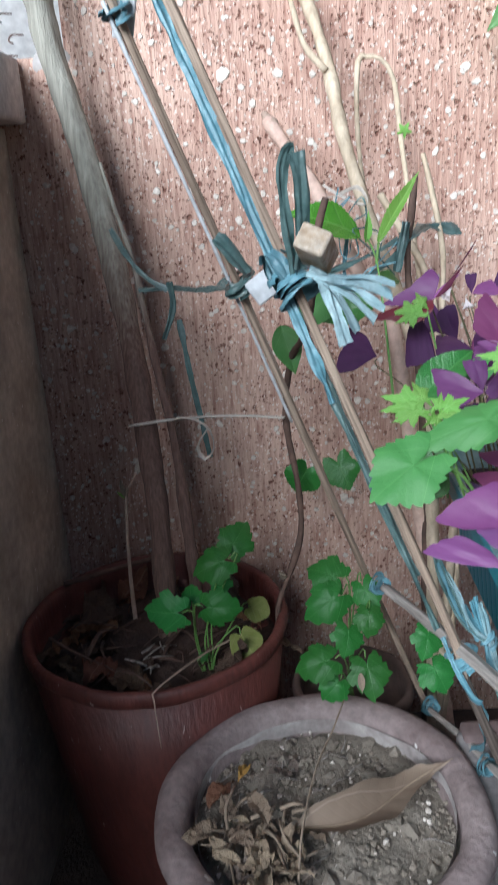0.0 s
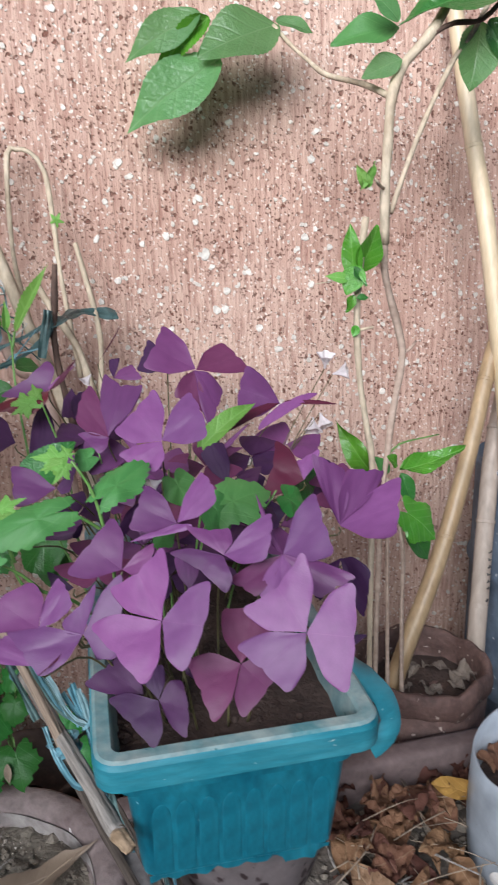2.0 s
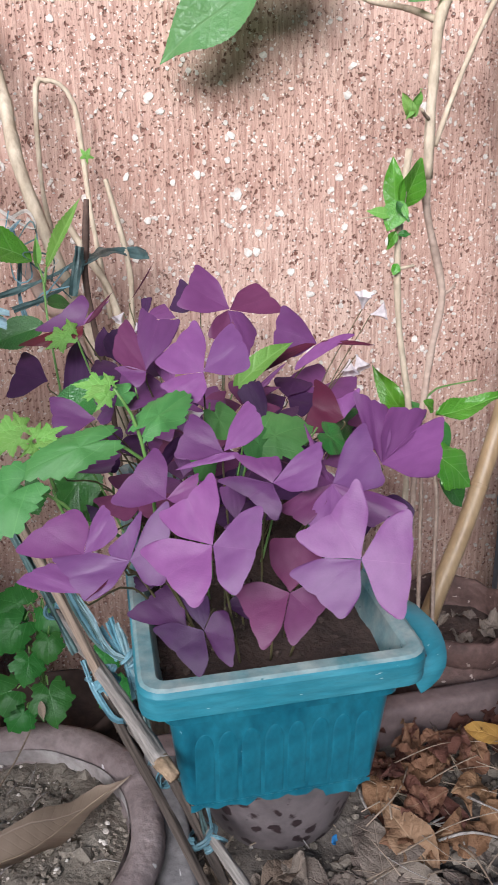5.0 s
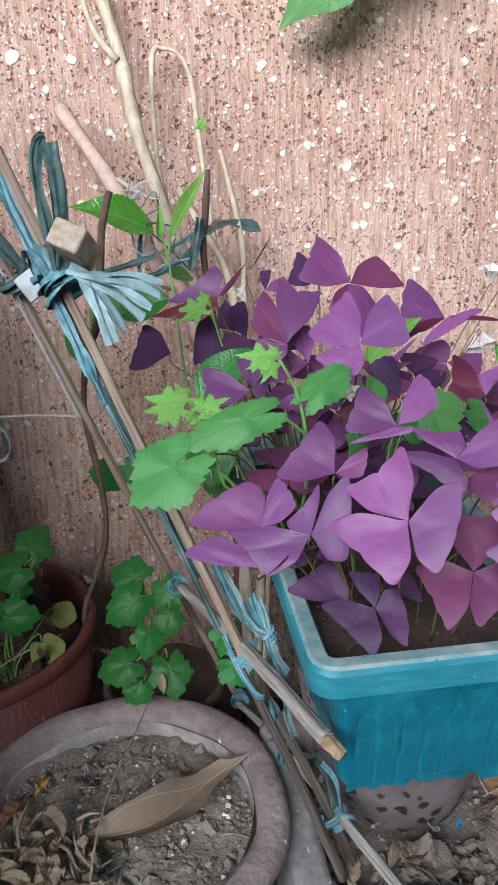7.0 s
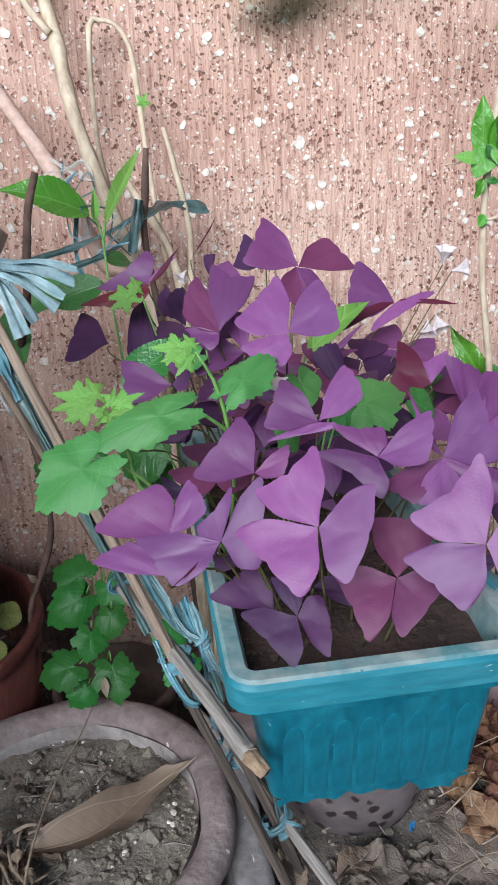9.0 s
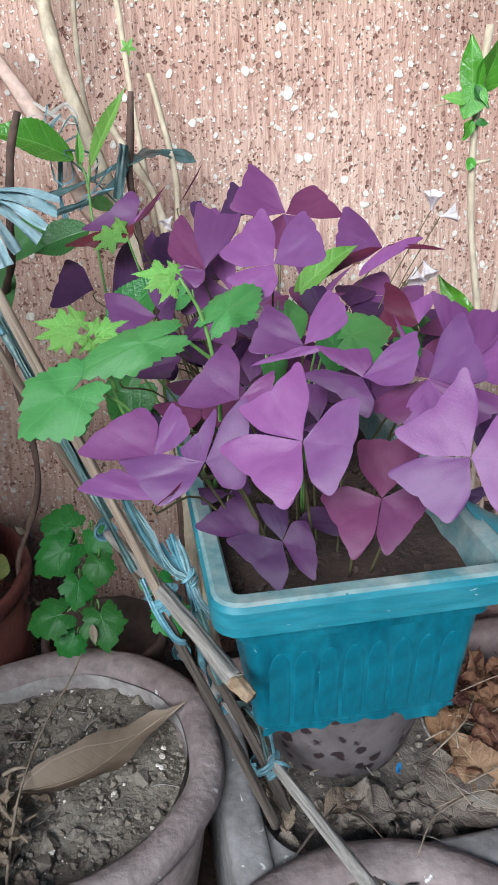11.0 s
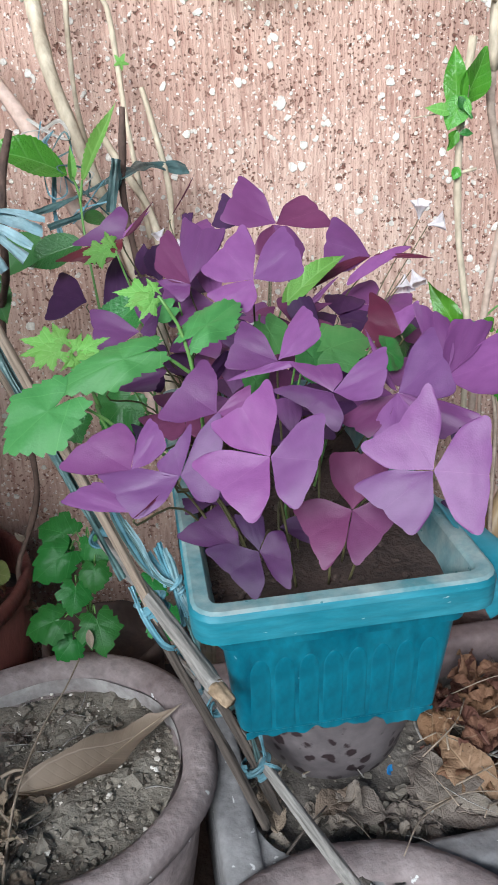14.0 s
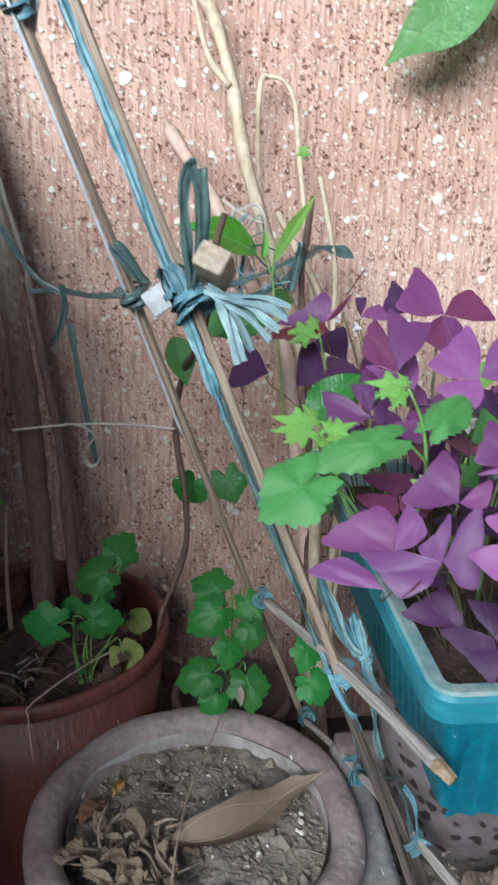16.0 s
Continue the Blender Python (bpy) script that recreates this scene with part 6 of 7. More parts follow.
hib_leaf((0.629, 0.840, 1.042), (0.632, 0.835, 1.071), 5, GREEN_YOUNG, (0.3, -0.9, 0.3), 0.80)
hib_leaf((0.629, 0.840, 1.053), (0.619, 0.835, 1.040), 4, GREEN_YOUNG, (0, -0.9, 0.3), 0.80)
hib_leaf((0.663, 0.900, 0.668), (0.614, 0.900, 0.738), 4, GREEN_GLOSS, (-0.6, -0.8, 0.4), 0.62)
hib_leaf((0.705, 0.900, 0.665), (0.807, 0.910, 0.677), 5, GREEN_GLOSS, (0, -0.6, 0.8), 0.62)
hib_leaf((0.698, 0.890, 0.678), (0.680, 0.880, 0.696), 2, GREEN_GLOSS, (0.2, -0.8, 0.5), 1.00)
hib_leaf((0.695, 0.880, 0.626), (0.751, 0.870, 0.573), -1, GREEN_GLOSS, (0.1, -0.8, 0.6), 0.85)
hib_leaf((0.710, 0.880, 0.588), (0.743, 0.870, 0.539), 2, GREEN_DARK, (0.2, -0.8, 0.5), 0.95)
hib_leaf((0.708, 0.900, 0.662), (0.724, 0.890, 0.615), 0, GREEN_DARK, (0, -0.9, 0.3), 0.90)
hib_leaf((0.690, 0.900, 0.664), (0.665, 0.890, 0.693), 0, GREEN, (0, -0.9, 0.3), 0.80)


# ---- poles ----
def bamboo(name_label, pts, r0, r1, mat, joints):
    ob = thing("bamboo_pole", pts[-1], name_label, "pole", "bamboo poles")
    world_part("pole", sweep(pts, r0, r1, 16, 1.0, 0.03, 0.02), mat, ob)
    for t in joints:
        c = along(pts, t, (0, 0, 0))
        d = (along(pts, min(1, t + 0.05), (0, 0, 0)) - along(pts, max(0, t - 0.05), (0, 0, 0))).normalized()
        r = (r0 + (r1 - r0) * t) * 1.07
        world_part("node_ring", sweep([c - d * 0.003, c, c + d * 0.003], r, r, 16), mat, ob)
    return ob


bamboo("smooth pale bamboo pole leaning on the wall", [(0.886, 1.165, 1.50), (0.890, 1.150, 1.347), (0.908, 1.100, 1.123), (0.914, 1.060, 1.002), (0.922, 1.020, 0.834), (0.931, 0.990, 0.677), (0.945, 0.94, 0.35), (0.955, 0.92, 0.0)], 0.0120, 0.0165, BAMBOO_PALE, (0.26, 0.58, 0.85))
bamboo("golden bamboo pole standing in the brown pot", [(0.985, 1.060, 0.945), (0.917, 1.025, 0.799), (0.862, 0.98, 0.668), (0.815, 0.95, 0.554), (0.769, 0.92, 0.470), (0.725, 0.895, 0.400), (0.690, 0.88, 0.325)], 0.0115, 0.0140, BAMBOO_GOLD, (0.30, 0.66))
MARKED_AXIS = [(0.990, 1.08, 0.80), (0.954, 1.05, 0.709), (0.924, 1.02, 0.633), (0.894, 0.98, 0.514), (0.873, 0.95, 0.411), (0.862, 0.935, 0.366), (0.85, 0.92, 0.0)]
marked = bamboo("greyish bamboo pole with faint dark marks", MARKED_AXIS, 0.0140, 0.0150, BAMBOO_GREY, (0.18, 0.36))
for i in range(11):
    if i == 7:
        continue
    c = along(MARKED_AXIS, 0.405 + i * 0.0105, (0.004, -0.0148, 0))
    h = (0.0030, 0.0022, 0.0032, 0.0025, 0.0028)[i % 5]
    world_part("ink_mark", moved(box(-h, h, -0.0005, 0.0005, -0.0007, 0.0007), pose(c.x, c.y, c.z, 0, (-12, 9, -4, 14, 3)[i % 5], 14)), INK, marked)
    world_part("ink_mark", moved(box(-0.0007, 0.0007, -0.0005, 0.0005, -0.0024, 0.0024), pose(c.x + (0.0015, -0.0018, 0.0002)[i % 3], c.y, c.z + 0.001, 0, (8, -10, 4)[i % 3], 14)), INK, marked)

drum = thing("barrel", (1.09, 1.02, 0), "blue-grey painted barrel beside the poles", "barrel")
part("barrel_body", lathe([(0.01, 0), (0.165, 0), (0.17, 0.01), (0.172, 0.2), (0.178, 0.21), (0.172, 0.22), (0.17, 0.42), (0.176, 0.43), (0.17, 0.44), (0.168, 0.60), (0.172, 0.61), (0.165, 0.615), (0.16, 0.60), (0.01, 0.59)]), DRUM, drum)

jug = thing("plastic_jug", (0.764, 0.612, 0.234), "white plastic jug with cut-off top, full of dry litter", "jug")
rows = []
for k, (z, r) in enumerate(((0.0, 0.040), (0.002, 0.062), (0.012, 0.076), (0.030, 0.083), (0.080, 0.085), (0.130, 0.083), (1, 0.081), (1, 0.0785), (0.130, 0.0795), (0.090, 0.080))):
    rows.append([((r + 0.002 * noise.noise((math.cos(a) * 2, math.sin(a) * 2, z * 12))) * math.cos(a), (r + 0.002 * noise.noise((math.cos(a) * 2, math.sin(a) * 2, z * 12))) * math.sin(a), (0.168 + 0.018 * math.sin(a + 0.5) + 0.008 * math.sin(a * 2)) if z == 1 else z) for a in [2 * math.pi * i / 64 for i in range(65)]])
part("jug_wall", sheet(rows), BAG, jug)
part("soil", disc(0.079, seed=31, bump=0.012), SOIL_DARK, jug, m=pose(0, 0, 0.115))
for a, z, h in ((228, 0.105, 0.010), (234, 0.105, 0.010), (241, 0.105, 0.010), (231, 0.090, 0.002)):
    part("print_mark", moved(box(-0.0028, 0.0028, -0.0006, 0.0006, -h, h), pose(0.0853 * math.cos(radians(a)), 0.0853 * math.sin(radians(a)), z, 0, 0, a + 90)), INK, jug)
part("paper_scrap", moved(box(-0.007, 0.007, -0.0006, 0.0006, -0.016, 0.016, 0.0003), pose(0.086 * math.cos(radians(213)), 0.086 * math.sin(radians(213)), 0.075, 0, 12, 303)), WHITE_CARD, jug, "torn white scrap stuck to the side")
part("mud_spot", moved(disc(0.010, 14, 4, 0.003, 5, 0.002), pose(0.084 * math.cos(radians(206)), 0.084 * math.sin(radians(206)), 0.042, 90, 0, 296)), MORTAR, jug, "dried mud")


# ---- litter ----
DRY = [oval_leaf(0.30, 0.6, 0.03, 0.35, 0.5, 11, 0.08, 0.10), oval_leaf(0.36, 0.4, 0.03, 0.1, -0.4, 12, 0.10, 0.16), oval_leaf(0.24, 0.8, 0.03, 0.6, 0.8, 13, 0.06, 0.12), oval_leaf(0.40, 0.2, 0.03, -0.3, 0.6, 14, 0.12, 0.18), oval_leaf(0.33, 0.5, 0.02, 0.10, 0.10, 15, 0.03, 0.05), oval_leaf(0.27, 0.8, 0.02, -0.08, 0.12, 16, 0.04, 0.06)]
SCATTER = random.Random(21)


def fallen(shape, mat, at, size, turn, tilt, label, group, roll=0.0):
    ob = part("fallen_leaf", leaf_mesh(shape, mat), None, None, "", pose(*at, tilt, roll, turn) @ Matrix.Diagonal((size, size, size, 1)))
    return tagged(ob, label, "fallen leaf", group)


def bed_height(x, y):
    return 0.240 + 0.036 * (y - 0.51) / 0.24


for i in range(190):
    x, y = SCATTER.uniform(0.46, 0.98), SCATTER.uniform(0.545, 0.73)
    brown = x > 0.53 and y > 0.60 - (x - 0.53) * 0.4
    if math.hypot(x - 0.418, y - 0.70) < 0.12 or math.hypot(x - 0.757, y - 0.615) < 0.092:
        continue
    fallen(DRY[SCATTER.randrange(4) if brown else 4 + SCATTER.randrange(2)], DRY_BROWN if brown else DRY_GREY, (x, y, bed_height(x, y) + SCATTER.uniform(0.008, 0.045 if brown else 0.02)), SCATTER.uniform(0.032, 0.068) if brown else SCATTER.uniform(0.035, 0.085), SCATTER.uniform(0, 360),
           SCATTER.uniform(-55, 55) * (1 if brown else 0.25), "curled brown dry leaf on the trough litter" if brown else "greyish flat dry leaf on the trough soil", "fallen leaves in the trough", SCATTER.uniform(-40, 40))
for i in range(16):
    x, y = SCATTER.uniform(0.30, 0.50), SCATTER.uniform(0.53, 0.58)
    fallen(DRY[SCATTER.randrange(4)], DRY_GREY, (x, y, bed_height(x, y) + 0.012), SCATTER.uniform(0.03, 0.06), SCATTER.uniform(0, 360), SCATTER.uniform(-20, 20), "greyish flat dry leaf on the trough soil", "fallen leaves in the trough")
fallen(oval_leaf(0.36, 0.3, 0.0, 0.12, 0.15, 31, 0.04, 0.03), DRY_YELLOW, (0.712, 0.660, 0.318), 0.062, 70, 14, "ochre yellow fallen leaf on brown litter", "fallen leaves in the trough")
DRY_TAN = leaf_material("tan_dry_leaf", (0.22, 0.125, 0.07), (0.34, 0.22, 0.135), (0.38, 0.27, 0.17), 0.7, 0.1, 0.1, 7, 0.8, 0.3, 0.014, 0.01, 0.35, 0.3)
fallen(oval_leaf(0.26, 0.5, 0.02, 0.55, 0.5, 41, 0.10, 0.10), DRY_TAN, (0.562, 0.548, 0.262), 0.095, 12, 28, "large curled tan dry leaf on the trough litter", "fallen leaves in the trough", -25)
fallen(oval_leaf(0.33, 0.4, 0.02, 0.12, 0.12, 42, 0.04, 0.05), DRY_GREY, (0.500, 0.545, 0.266), 0.078, -12, 12, "broad flat grey dry leaf on the trough soil", "fallen leaves in the trough")
fallen(oval_leaf(0.30, 0.5, 0.02, 0.10, 0.10, 43, 0.04, 0.05), DRY_GREY, (0.445, 0.560, 0.266), 0.070, 60, 8, "broad flat grey dry leaf on the trough soil", "fallen leaves in the trough")
fallen(oval_leaf(0.28, 0.6, 0.02, 0.50, 0.30, 44, 0.06, 0.08), DRY_SCRAP, (0.330, 0.560, 0.272), 0.055, 20, 25, "curled pale dry leaf in the trough corner", "fallen leaves in the trough", 20)
fallen(oval_leaf(0.30, 0.5, 0.02, 0.15, 0.15, 45, 0.04, 0.06), DRY_SCRAP, (0.372, 0.572, 0.268), 0.060, -70, 8, "flat pale dry leaf on the trough soil", "fallen leaves in the trough")
BLUE_BIT = material("blue_plastic_scrap", (0.02, 0.16, 0.42), (0.05, 0.25, 0.55), 20, 0.4, 0.1, 90)
tagged(part("plastic_scrap", moved(ribbon_band([(0, 0, 0), (0.004, 0.003, 0.002), (0.009, 0.003, 0.001)], 0.004), pose(0.463, 0.606, 0.272, 0, 0, 30)), BLUE_BIT), "small bright blue plastic scrap on the soil", "plastic scrap")
# the long leaf in the grey pot
rows = []
for k in range(41):
    t = k / 40
    half = 0.0285 * math.sin(math.pi * min(1.0, t * 1.16) ** 0.86) ** 0.9 * (t < 0.86) + 0.0060 * max(0.0, 1 - abs(t - 0.82) / 0.18) ** 1.3 + 0.0006
    bend = 0.015 * math.sin(math.pi * t) + 0.012 * math.sin(2 * math.pi * t)
    row = []
    for v in [-1 + n / 8 for n in range(17)]:
        cup = 0.50 * half * abs(v) ** 1.4 * (1 + 0.5 * math.sin(t * 5 + 1))
        ribs = 0.0004 * math.sin(t * 62 - abs(v) * 5) * min(1.0, half / 0.012)
        frill = 0.0026 * math.sin(t * 17 + (2 if v > 0 else 0)) * abs(v) ** 3
        row.append((half * v * (1 + 0.05 * noise.noise((t * 9, v, 4))) + bend, t * 0.194, cup + ribs + frill + 0.026 * t ** 2 + 0.006 * math.sin(t * 6)))
    rows.append(row)
long_leaf = tagged(part("fallen_leaf", mesh("leaf", *sheet(rows), DRY_LONG), None, None, "", pose(0.068, 0.632, 0.311, 0, 0, -70.1)), "long dry brown leaf lying on the pot soil", "fallen leaf")
part("midrib", sweep([row[8] for row in rows[:36:5]], 0.0011, 0.0006, 6), DRY_SCRAP, long_leaf, "raised pale midrib")
for i in range(40):
    x, y = SCATTER.gauss(0.016, 0.030), SCATTER.gauss(0.600, 0.034)
    if math.hypot(x - 0.099, y - 0.661) > 0.128:
        continue
    fallen(DRY[i % 4], DRY_SCRAP, (x, y, 0.300 + SCATTER.uniform(0, 0.012)), SCATTER.uniform(0.022, 0.05), SCATTER.uniform(0, 360), SCATTER.uniform(-30, 40), "curled tan dry leaf scrap on the pot soil", "leaves in the grey pot", SCATTER.uniform(-40, 40))
fallen(DRY[2], DRY_YELLOW, (0.015, 0.735, 0.302), 0.03, 160, 30, "small orange-brown curled leaf on the soil", "leaves in the grey pot")
for x, y, s, a, mt in ((-0.04, 0.72, 0.055, 30, DRY_BROWN), (-0.02, 0.64, 0.05, 100, DRY_GREY), (0.0, 0.60, 0.05, 210, DRY_GREY), (0.03, 0.57, 0.055, 280, DRY_GREY), (-0.03, 0.68, 0.045, 320, DRY_BROWN), (0.06, 0.72, 0.05, 10, DRY_GREY), (0.05, 0.545, 0.05, 50, STRAW), (0.085, 0.548, 0.045, 150, STRAW)):
    fallen(DRY[SCATTER.randrange(4)], mt, (x, y, 0.298), s, a, SCATTER.uniform(-15, 20), "crumpled dry leaf on the pot soil", "leaves in the grey pot", SCATTER.uniform(-20, 20))
for i in range(34):
    a, r = SCATTER.uniform(0, 6.28), 0.15 * SCATTER.random() ** 0.5
    x, y = -0.11 + r * math.cos(a), 0.935 + r * math.sin(a)
    if math.hypot(x + 0.09, y - 0.96) < 0.05:
        continue
    fallen(DRY[SCATTER.randrange(4)], DRY_DARK if SCATTER.random() < 0.8 else DRY_BROWN, (x, y, 0.352 + SCATTER.uniform(0, 0.02)), SCATTER.uniform(0.04, 0.085), SCATTER.uniform(0, 360), SCATTER.uniform(-40, 40), "dark crumpled leaf litter in the red pot", "litter in the red pot", SCATTER.uniform(-30, 30))
for i in range(12):
    a, r = SCATTER.uniform(0, 6.28), 0.075 * SCATTER.random() ** 0.5
    fallen(DRY[SCATTER.randrange(4)], DRY_GREY, (0.755 + r * math.cos(a), 0.90 + r * math.sin(a), 0.334), SCATTER.uniform(0.025, 0.05), SCATTER.uniform(0, 360), SCATTER.uniform(-25, 25), "grey dry leaf scraps in the brown pot", "litter in the brown pot")
for i in range(10):
    a, r = SCATTER.uniform(0, 6.28), 0.09 * SCATTER.random() ** 0.5
    fallen(DRY[SCATTER.randrange(4)], DRY_BROWN, (0.764 + 0.7 * r * math.cos(a), 0.612 + 0.7 * r * math.sin(a), 0.360), SCATTER.uniform(0.03, 0.06), SCATTER.uniform(0, 360), SCATTER.uniform(-25, 25), "brown dry leaf in the white jug", "litter in the jug")


def crumbs(owner, cx, cy, z, radius, count, big, mat, seed, bump, z_of=None):
    """Loose crumbs and small stones on the soil, one mesh."""
    rnd = random.Random(seed)
    verts, faces = [], []
    ico = bmesh.new()
    bmesh.ops.create_icosphere(ico, subdivisions=1, radius=1.0)
    base = [tuple(v.co) for v in ico.verts]
    tri = [tuple(v.index for v in f.verts) for f in ico.faces]
    ico.free()
    for i in range(count):
        if z_of:
            x, y = rnd.uniform(*cx), rnd.uniform(*cy)
            h = z_of(x, y)
        else:
            a, r = rnd.uniform(0, 6.283), radius * rnd.random() ** 0.5
            x, y, h = cx + r * math.cos(a), cy + r * math.sin(a), z
        s = 0.0005 + big * rnd.random() ** 7
        t = rnd.uniform(0, 6.283)
        o = len(verts)
        for p, q, w in base:
            j = rnd.uniform(0.5, 1.25)
            verts.append((x + s * j * (p * math.cos(t) - q * math.sin(t)), y + s * j * (p * math.sin(t) + q * math.cos(t)), h + s * w * rnd.uniform(0.35, 0.9)))
        faces += [tuple(o + k for k in f) for f in tri]
    ob = world_part("grit", (verts, faces), mat, owner, smooth=False)
    ob["kind"] = "stuff"
    return ob


crumbs(grey_pot, 0.099, 0.661, 0.291, 0.143, 3200, 0.0046, PEBBLE, 1, 0)
crumbs(grey_pot, 0.099, 0.661, 0.292, 0.143, 420, 0.0036, STONE, 2, 0)
crumbs(grey_pot, 0.099, 0.661, 0.290, 0.143, 420, 0.0130, SOIL, 12, 0)
crumbs(grey_pot, 0.060, 0.600, 0.290, 0.085, 260, 0.0140, PEBBLE, 13, 0)
crumbs(front_pot, 0.372, 0.345, 0.277, 0.137, 3000, 0.010, PEBBLE_DARK, 3, 0)
crumbs(front_pot, 0.372, 0.345, 0.278, 0.137, 200, 0.006, STONE, 4, 0)
crumbs(front_pot, 0.372, 0.345, 0.276, 0.137, 500, 0.0150, SOIL, 14, 0)
crumbs(planter, (0.275, 0.44), (0.455, 0.88), 0, 0, 1300, 0.005, SOIL_DARK, 5, 0, lambda x, y: 0.606)
crumbs(trough, (0.31, 0.98), (0.515, 0.73), 0, 0, 2500, 0.010, PEBBLE, 6, 0, lambda x, y: bed_height(x, y) + 0.002)
crumbs(red_pot, -0.11, 0.935, 0.346, 0.155, 900, 0.008, SOIL_DARK, 7, 0)


def straws(owner, spots, length, mat, seed, radius=0.0012):
    """Loose straw and twig bits, one mesh."""
    rnd = random.Random(seed)
    bits = []
    for x, y, z in spots:
        a = rnd.uniform(0, 6.283)
        s = length * rnd.uniform(0.4, 1.2)
        d = Vector((math.cos(a), math.sin(a), rnd.uniform(-0.05, 0.25))) * s
        c = Vector((x, y, z))
        bits.append(sweep([c, c + d * 0.5 + Vector((rnd.uniform(-1, 1), rnd.uniform(-1, 1), 0.6)) * s * 0.12, c + d], radius * rnd.uniform(0.5, 2.0), radius * rnd.uniform(0.4, 1.0), 5, rnd.uniform(0.3, 1), 0.3, 0.01))
    ob = world_part("straw", join(*bits), mat, owner)
    ob["kind"] = "stuff"
    return ob


straws(grey_pot, [(SCATTER.uniform(-0.015, 0.075), SCATTER.uniform(0.575, 0.665), SCATTER.uniform(0.296, 0.312)) for i in range(34)], 0.045, STRAW, 1, 0.0017)
straws(grey_pot, [(SCATTER.gauss(0.06, 0.05), SCATTER.gauss(0.70, 0.05), 0.295) for i in range(26)], 0.03, WOOD_GREY, 2, 0.001)
straws(trough, [(SCATTER.uniform(0.34, 0.95), SCATTER.uniform(0.53, 0.72), SCATTER.uniform(0.262, 0.275)) for i in range(45)], 0.06, STRAW, 3, 0.0009)
straws(trough, [(SCATTER.uniform(0.34, 0.70), SCATTER.uniform(0.53, 0.66), SCATTER.uniform(0.262, 0.275)) for i in range(14)], 0.08, WOOD_GREY, 4, 0.0015)
straws(trough, [(SCATTER.uniform(0.50, 0.75), SCATTER.uniform(0.53, 0.66), SCATTER.uniform(0.275, 0.295)) for i in range(16)], 0.10, STRAW, 14, 0.0011)
for a, b, c, r, mt in (((0.520, 0.560, 0.290), (0.600, 0.575, 0.300), (0.700, 0.580, 0.298), 0.0016, STRAW), ((0.545, 0.60, 0.292), (0.57, 0.55, 0.288), (0.60, 0.515, 0.284), 0.0013, STRAW), ((0.48, 0.548, 0.278), (0.53, 0.552, 0.286), (0.60, 0.535, 0.285), 0.0015, STRAW),
                       ((0.60, 0.62, 0.315), (0.66, 0.585, 0.312), (0.72, 0.53, 0.295), 0.0014, STRAW), ((0.455, 0.57, 0.276), (0.475, 0.548, 0.281), (0.49, 0.522, 0.282), 0.0019, WOOD_DARK), ((0.325, 0.525, 0.272), (0.350, 0.545, 0.281), (0.385, 0.575, 0.278), 0.0024, WOOD_DARK),
                       ((0.55, 0.66, 0.315), (0.62, 0.665, 0.328), (0.69, 0.655, 0.325), 0.0013, STRAW), ((0.505, 0.575, 0.282), (0.525, 0.54, 0.287), (0.555, 0.516, 0.283), 0.0012, WOOD_GREY)):
    straw_stem = thing("dry_stalk", a, "long dry straw lying over the trough litter", "twig", "straws in the trough")
    world_part("stalk", sweep([a, b, c], r * 0.7, r * 0.4, 6, 0.7, 0.25), mt, straw_stem)
straws(front_pot, [(SCATTER.gauss(0.39, 0.05), SCATTER.gauss(0.42, 0.04), 0.276) for i in range(16)], 0.04, WOOD_GREY, 5, 0.0014)
straws(red_pot, [(SCATTER.uniform(-0.19, -0.05), SCATTER.uniform(0.84, 0.97), 0.36) for i in range(26)], 0.05, BARK_BROWN, 6, 0.0018)
straws(red_pot, [(SCATTER.uniform(-0.18, -0.08), SCATTER.uniform(0.84, 0.92), 0.362) for i in range(7)], 0.05, WOOD_GREY, 7, 0.0018)
twig = thing("dry_stalk", (0.07, 0.60, 0.30), "thin dry stalk lying bent over the grey pot", "twig")
world_part("stalk", sweep([(0.066, 0.53, 0.302), (0.068, 0.57, 0.312), (0.076, 0.62, 0.328), (0.096, 0.696, 0.334), (0.120, 0.75, 0.340), (0.138, 0.79, 0.352)], 0.0017, 0.0009, 6, 1, 0.1), STRAW, twig)
twig = thing("dry_stalk", (-0.09, 0.78, 0.40), "thin dry stalk hanging over the rim of the red pot", "twig")
world_part("stalk", sweep([(0.03, 0.90, 0.388), (-0.03, 0.83, 0.402), (-0.085, 0.752, 0.407), (-0.089, 0.743, 0.395), (-0.087, 0.742, 0.33)], 0.0016, 0.0007, 6, 1, 0.2), BARK_DULL, twig)
for a, b, c, r in (((-0.255, 0.905, 0.385), (-0.215, 0.862, 0.392), (-0.148, 0.836, 0.372), 0.0030), ((-0.150, 0.840, 0.375), (-0.120, 0.812, 0.384), (-0.100, 0.800, 0.372), 0.0042), ((-0.013, 0.889, 0.380), (-0.030, 0.862, 0.388), (-0.052, 0.832, 0.376), 0.0016),
                   ((-0.22, 0.96, 0.372), (-0.19, 0.93, 0.390), (-0.14, 0.925, 0.376), 0.0024), ((-0.20, 0.87, 0.370), (-0.185, 0.90, 0.392), (-0.17, 0.93, 0.378), 0.0034), ((-0.06, 0.87, 0.372), (-0.02, 0.90, 0.384), (0.01, 0.93, 0.378), 0.0020)):
    curl = thing("dry_stalk", a, "dark curled twig among the litter of the red pot", "twig", "twigs in the red pot")
    world_part("stalk", sweep([a, b, c], r, r * 0.5, 7, 0.6, 0.4), BARK_BROWN, curl)
twig = thing("dry_stalk", (-0.15, 1.06, 0.40), "long dry stick lying across the back of the red pot", "twig")
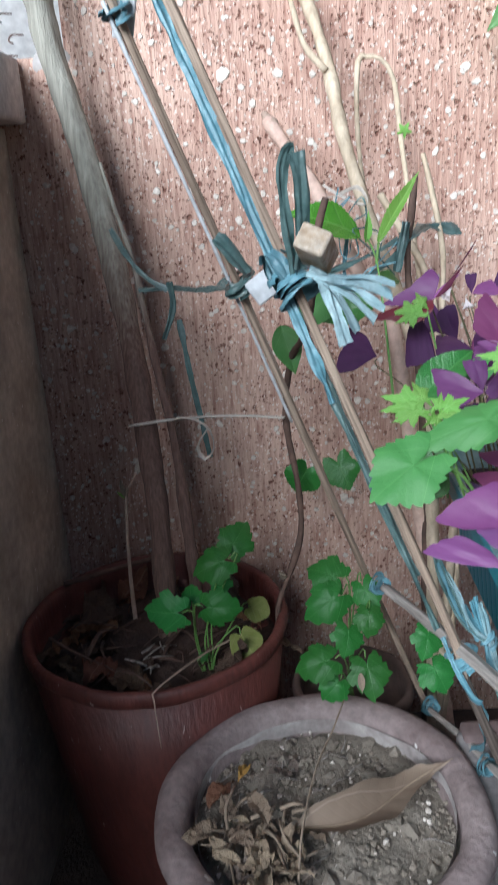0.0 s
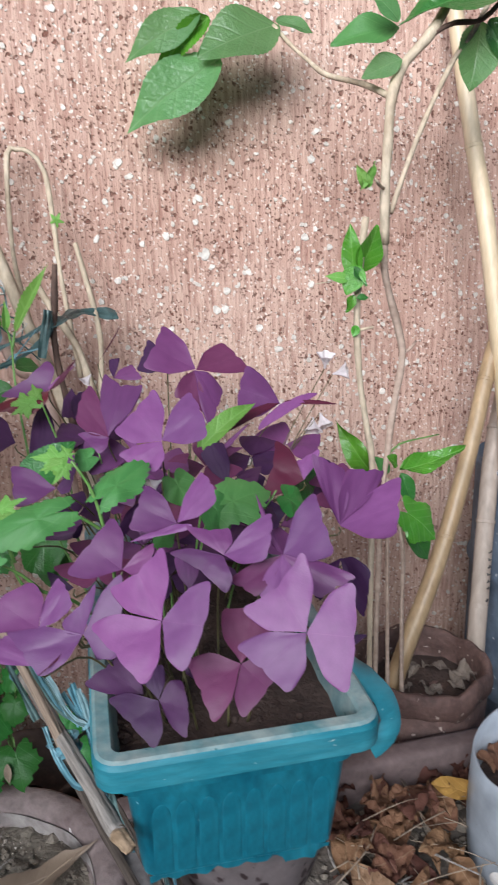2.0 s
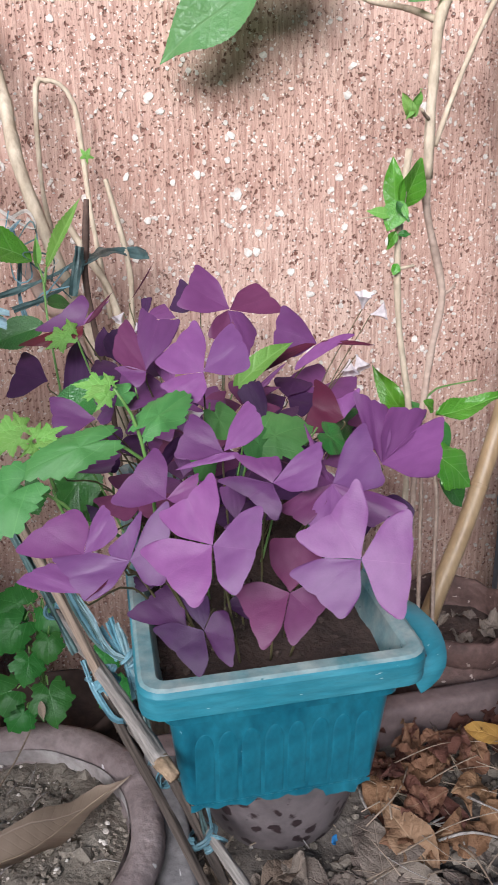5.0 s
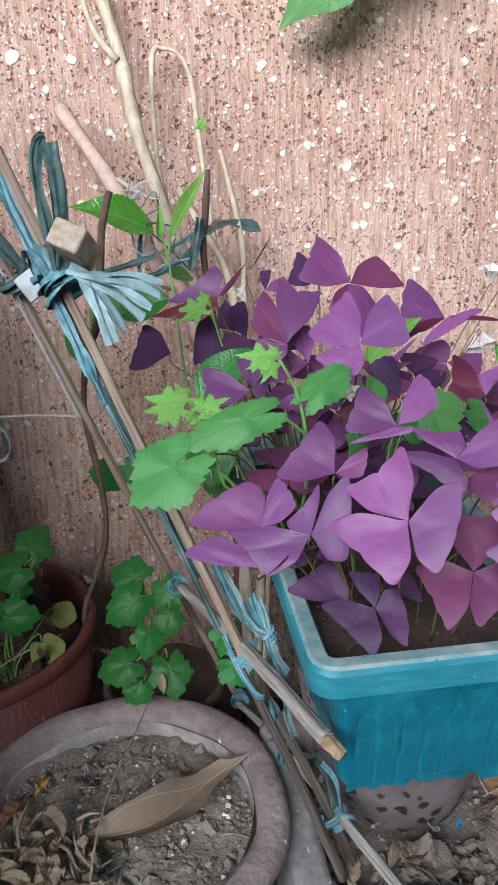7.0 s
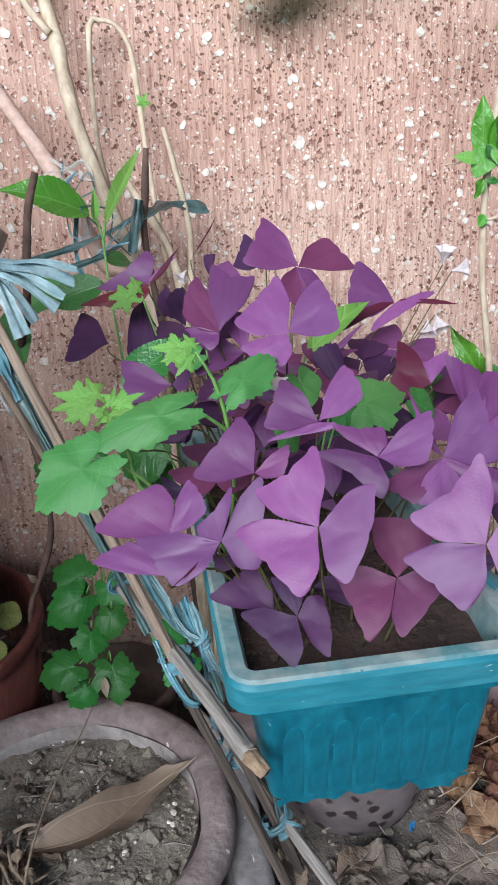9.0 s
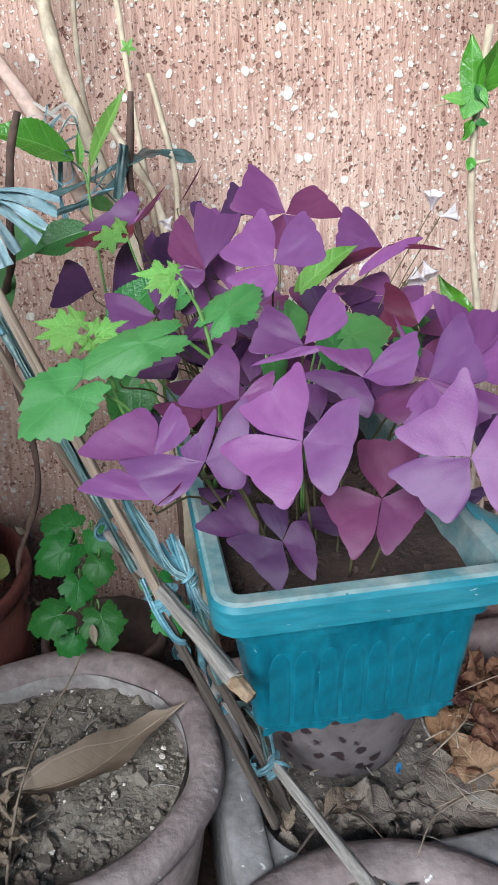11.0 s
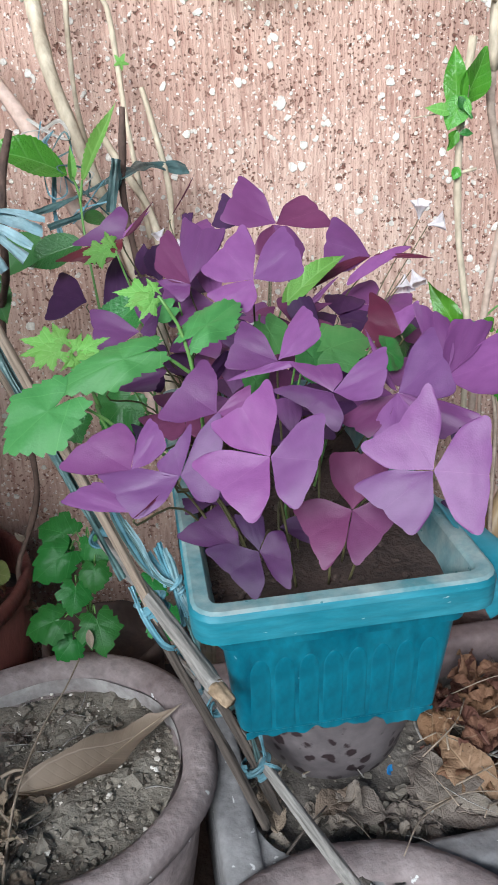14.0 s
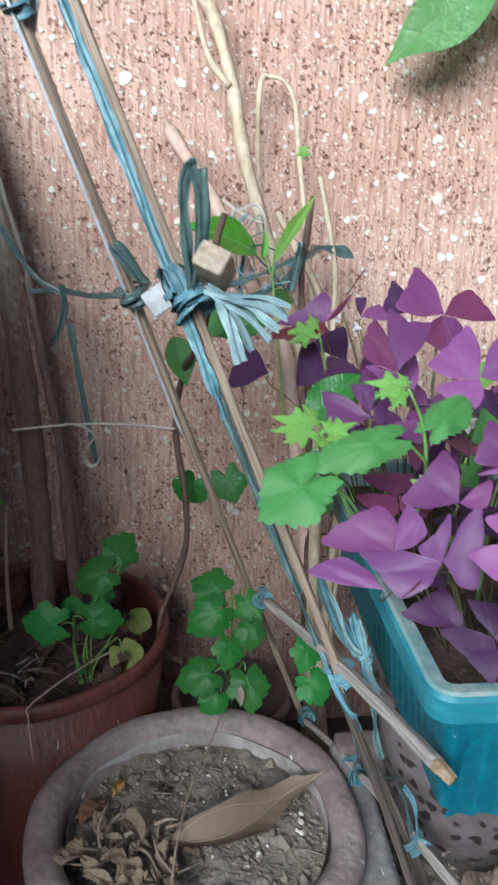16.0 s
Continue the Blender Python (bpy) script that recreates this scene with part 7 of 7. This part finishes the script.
world_part("stalk", sweep([(-0.26, 1.02, 0.405), (-0.19, 1.05, 0.41), (-0.10, 1.085, 0.415)], 0.006, 0.004, 8, 0.7, 0.3), BARK_BROWN, twig)


# ---- stone chips in the wall ----
def chip(rnd, size):
    """A flat irregular stone with a bevelled edge, standing a little out of the wall."""
    n = rnd.choice((6, 7, 8, 9))
    lean = rnd.uniform(0.55, 1.0)
    turn = rnd.uniform(0, 6.283)
    out, top = [], []
    for i in range(n):
        a = 6.283 * i / n + rnd.uniform(-0.3, 0.3)
        r = size * rnd.uniform(0.8, 1.12)
        x, z = r * math.cos(a), r * math.sin(a) * lean
        x, z = x * math.cos(turn) - z * math.sin(turn), x * math.sin(turn) + z * math.cos(turn)
        out.append((x, 0.0005, z))
        top.append((x * 0.82, -0.0012 - 0.08 * size, z * 0.82))
    return out + top, [tuple(range(n, 2 * n))] + [(i, (i + 1) % n, n + (i + 1) % n, n + i) for i in range(n)]


CHIPS = random.Random(77)
chip_meshes = [mesh("stone_chip", *chip(CHIPS, 0.008), STONE, False) for i in range(14)]
PLACED = ((0.500, 0.960, 1.5), (0.619, 0.800, 1.2), (0.515, 0.871, 1.0), (0.358, 0.925, 1.0), (0.438, 0.990, 0.9), (0.586, 0.838, 0.9), (0.677, 0.905, 0.9), (0.025, 1.112, 1.5), (0.429, 1.225, 1.0),
          (0.493, 1.046, 1.0), (0.687, 1.144, 1.1), (0.103, 1.109, 1.2), (0.570, 0.930, 0.8), (0.371, 1.10, 1.2), (0.40, 0.98, 0.9), (0.33, 0.99, 1.1))
for i in range(290):
    if i < len(PLACED):
        x, z, s = PLACED[i]
    else:
        x, z, s = CHIPS.uniform(-0.28, 1.08), CHIPS.uniform(0.30, 1.45), 0.45 + 0.6 * CHIPS.random() ** 1.6
    if x < -0.185 and z > 1.03:
        continue
    part("stone_chip", chip_meshes[i % 14], None, wall_back, m=pose(x, 1.2, z, 0, CHIPS.uniform(0, 360) if i else 8, 0) @ Matrix.Diagonal((s, 1, s * CHIPS.uniform(0.8, 1.2), 1)))
rest = []
for i in range(5200):
    x, z = CHIPS.uniform(-0.29, 1.6), CHIPS.uniform(0.05, 1.7)
    c = chip(CHIPS, 0.0012 + 0.0048 * CHIPS.random() ** 2.2)
    if x < -0.190 and z > 1.04:
        continue
    rest.append(([(p[0] + x, p[1] + 1.2, p[2] + z) for p in c[0]], c[1]))
part("stone_grit", join(*rest), STONE, wall_back, smooth=False)["kind"] = "stuff"
hooks = thing("wire_hooks", (-0.30, 1.22, 1.15), "three bent wire hooks above the side wall", "wire")
for x, z in ((-0.262, 1.205), (-0.250, 1.178), (-0.262, 1.152)):
    world_part("hook", sweep([(x, 1.19, z), (x - 0.016, 1.19, z + 0.001), (x - 0.022, 1.19, z - 0.006), (x - 0.016, 1.19, z - 0.010)], 0.0012, 0.0012, 6, step=0.003), BARK_BROWN, hooks)
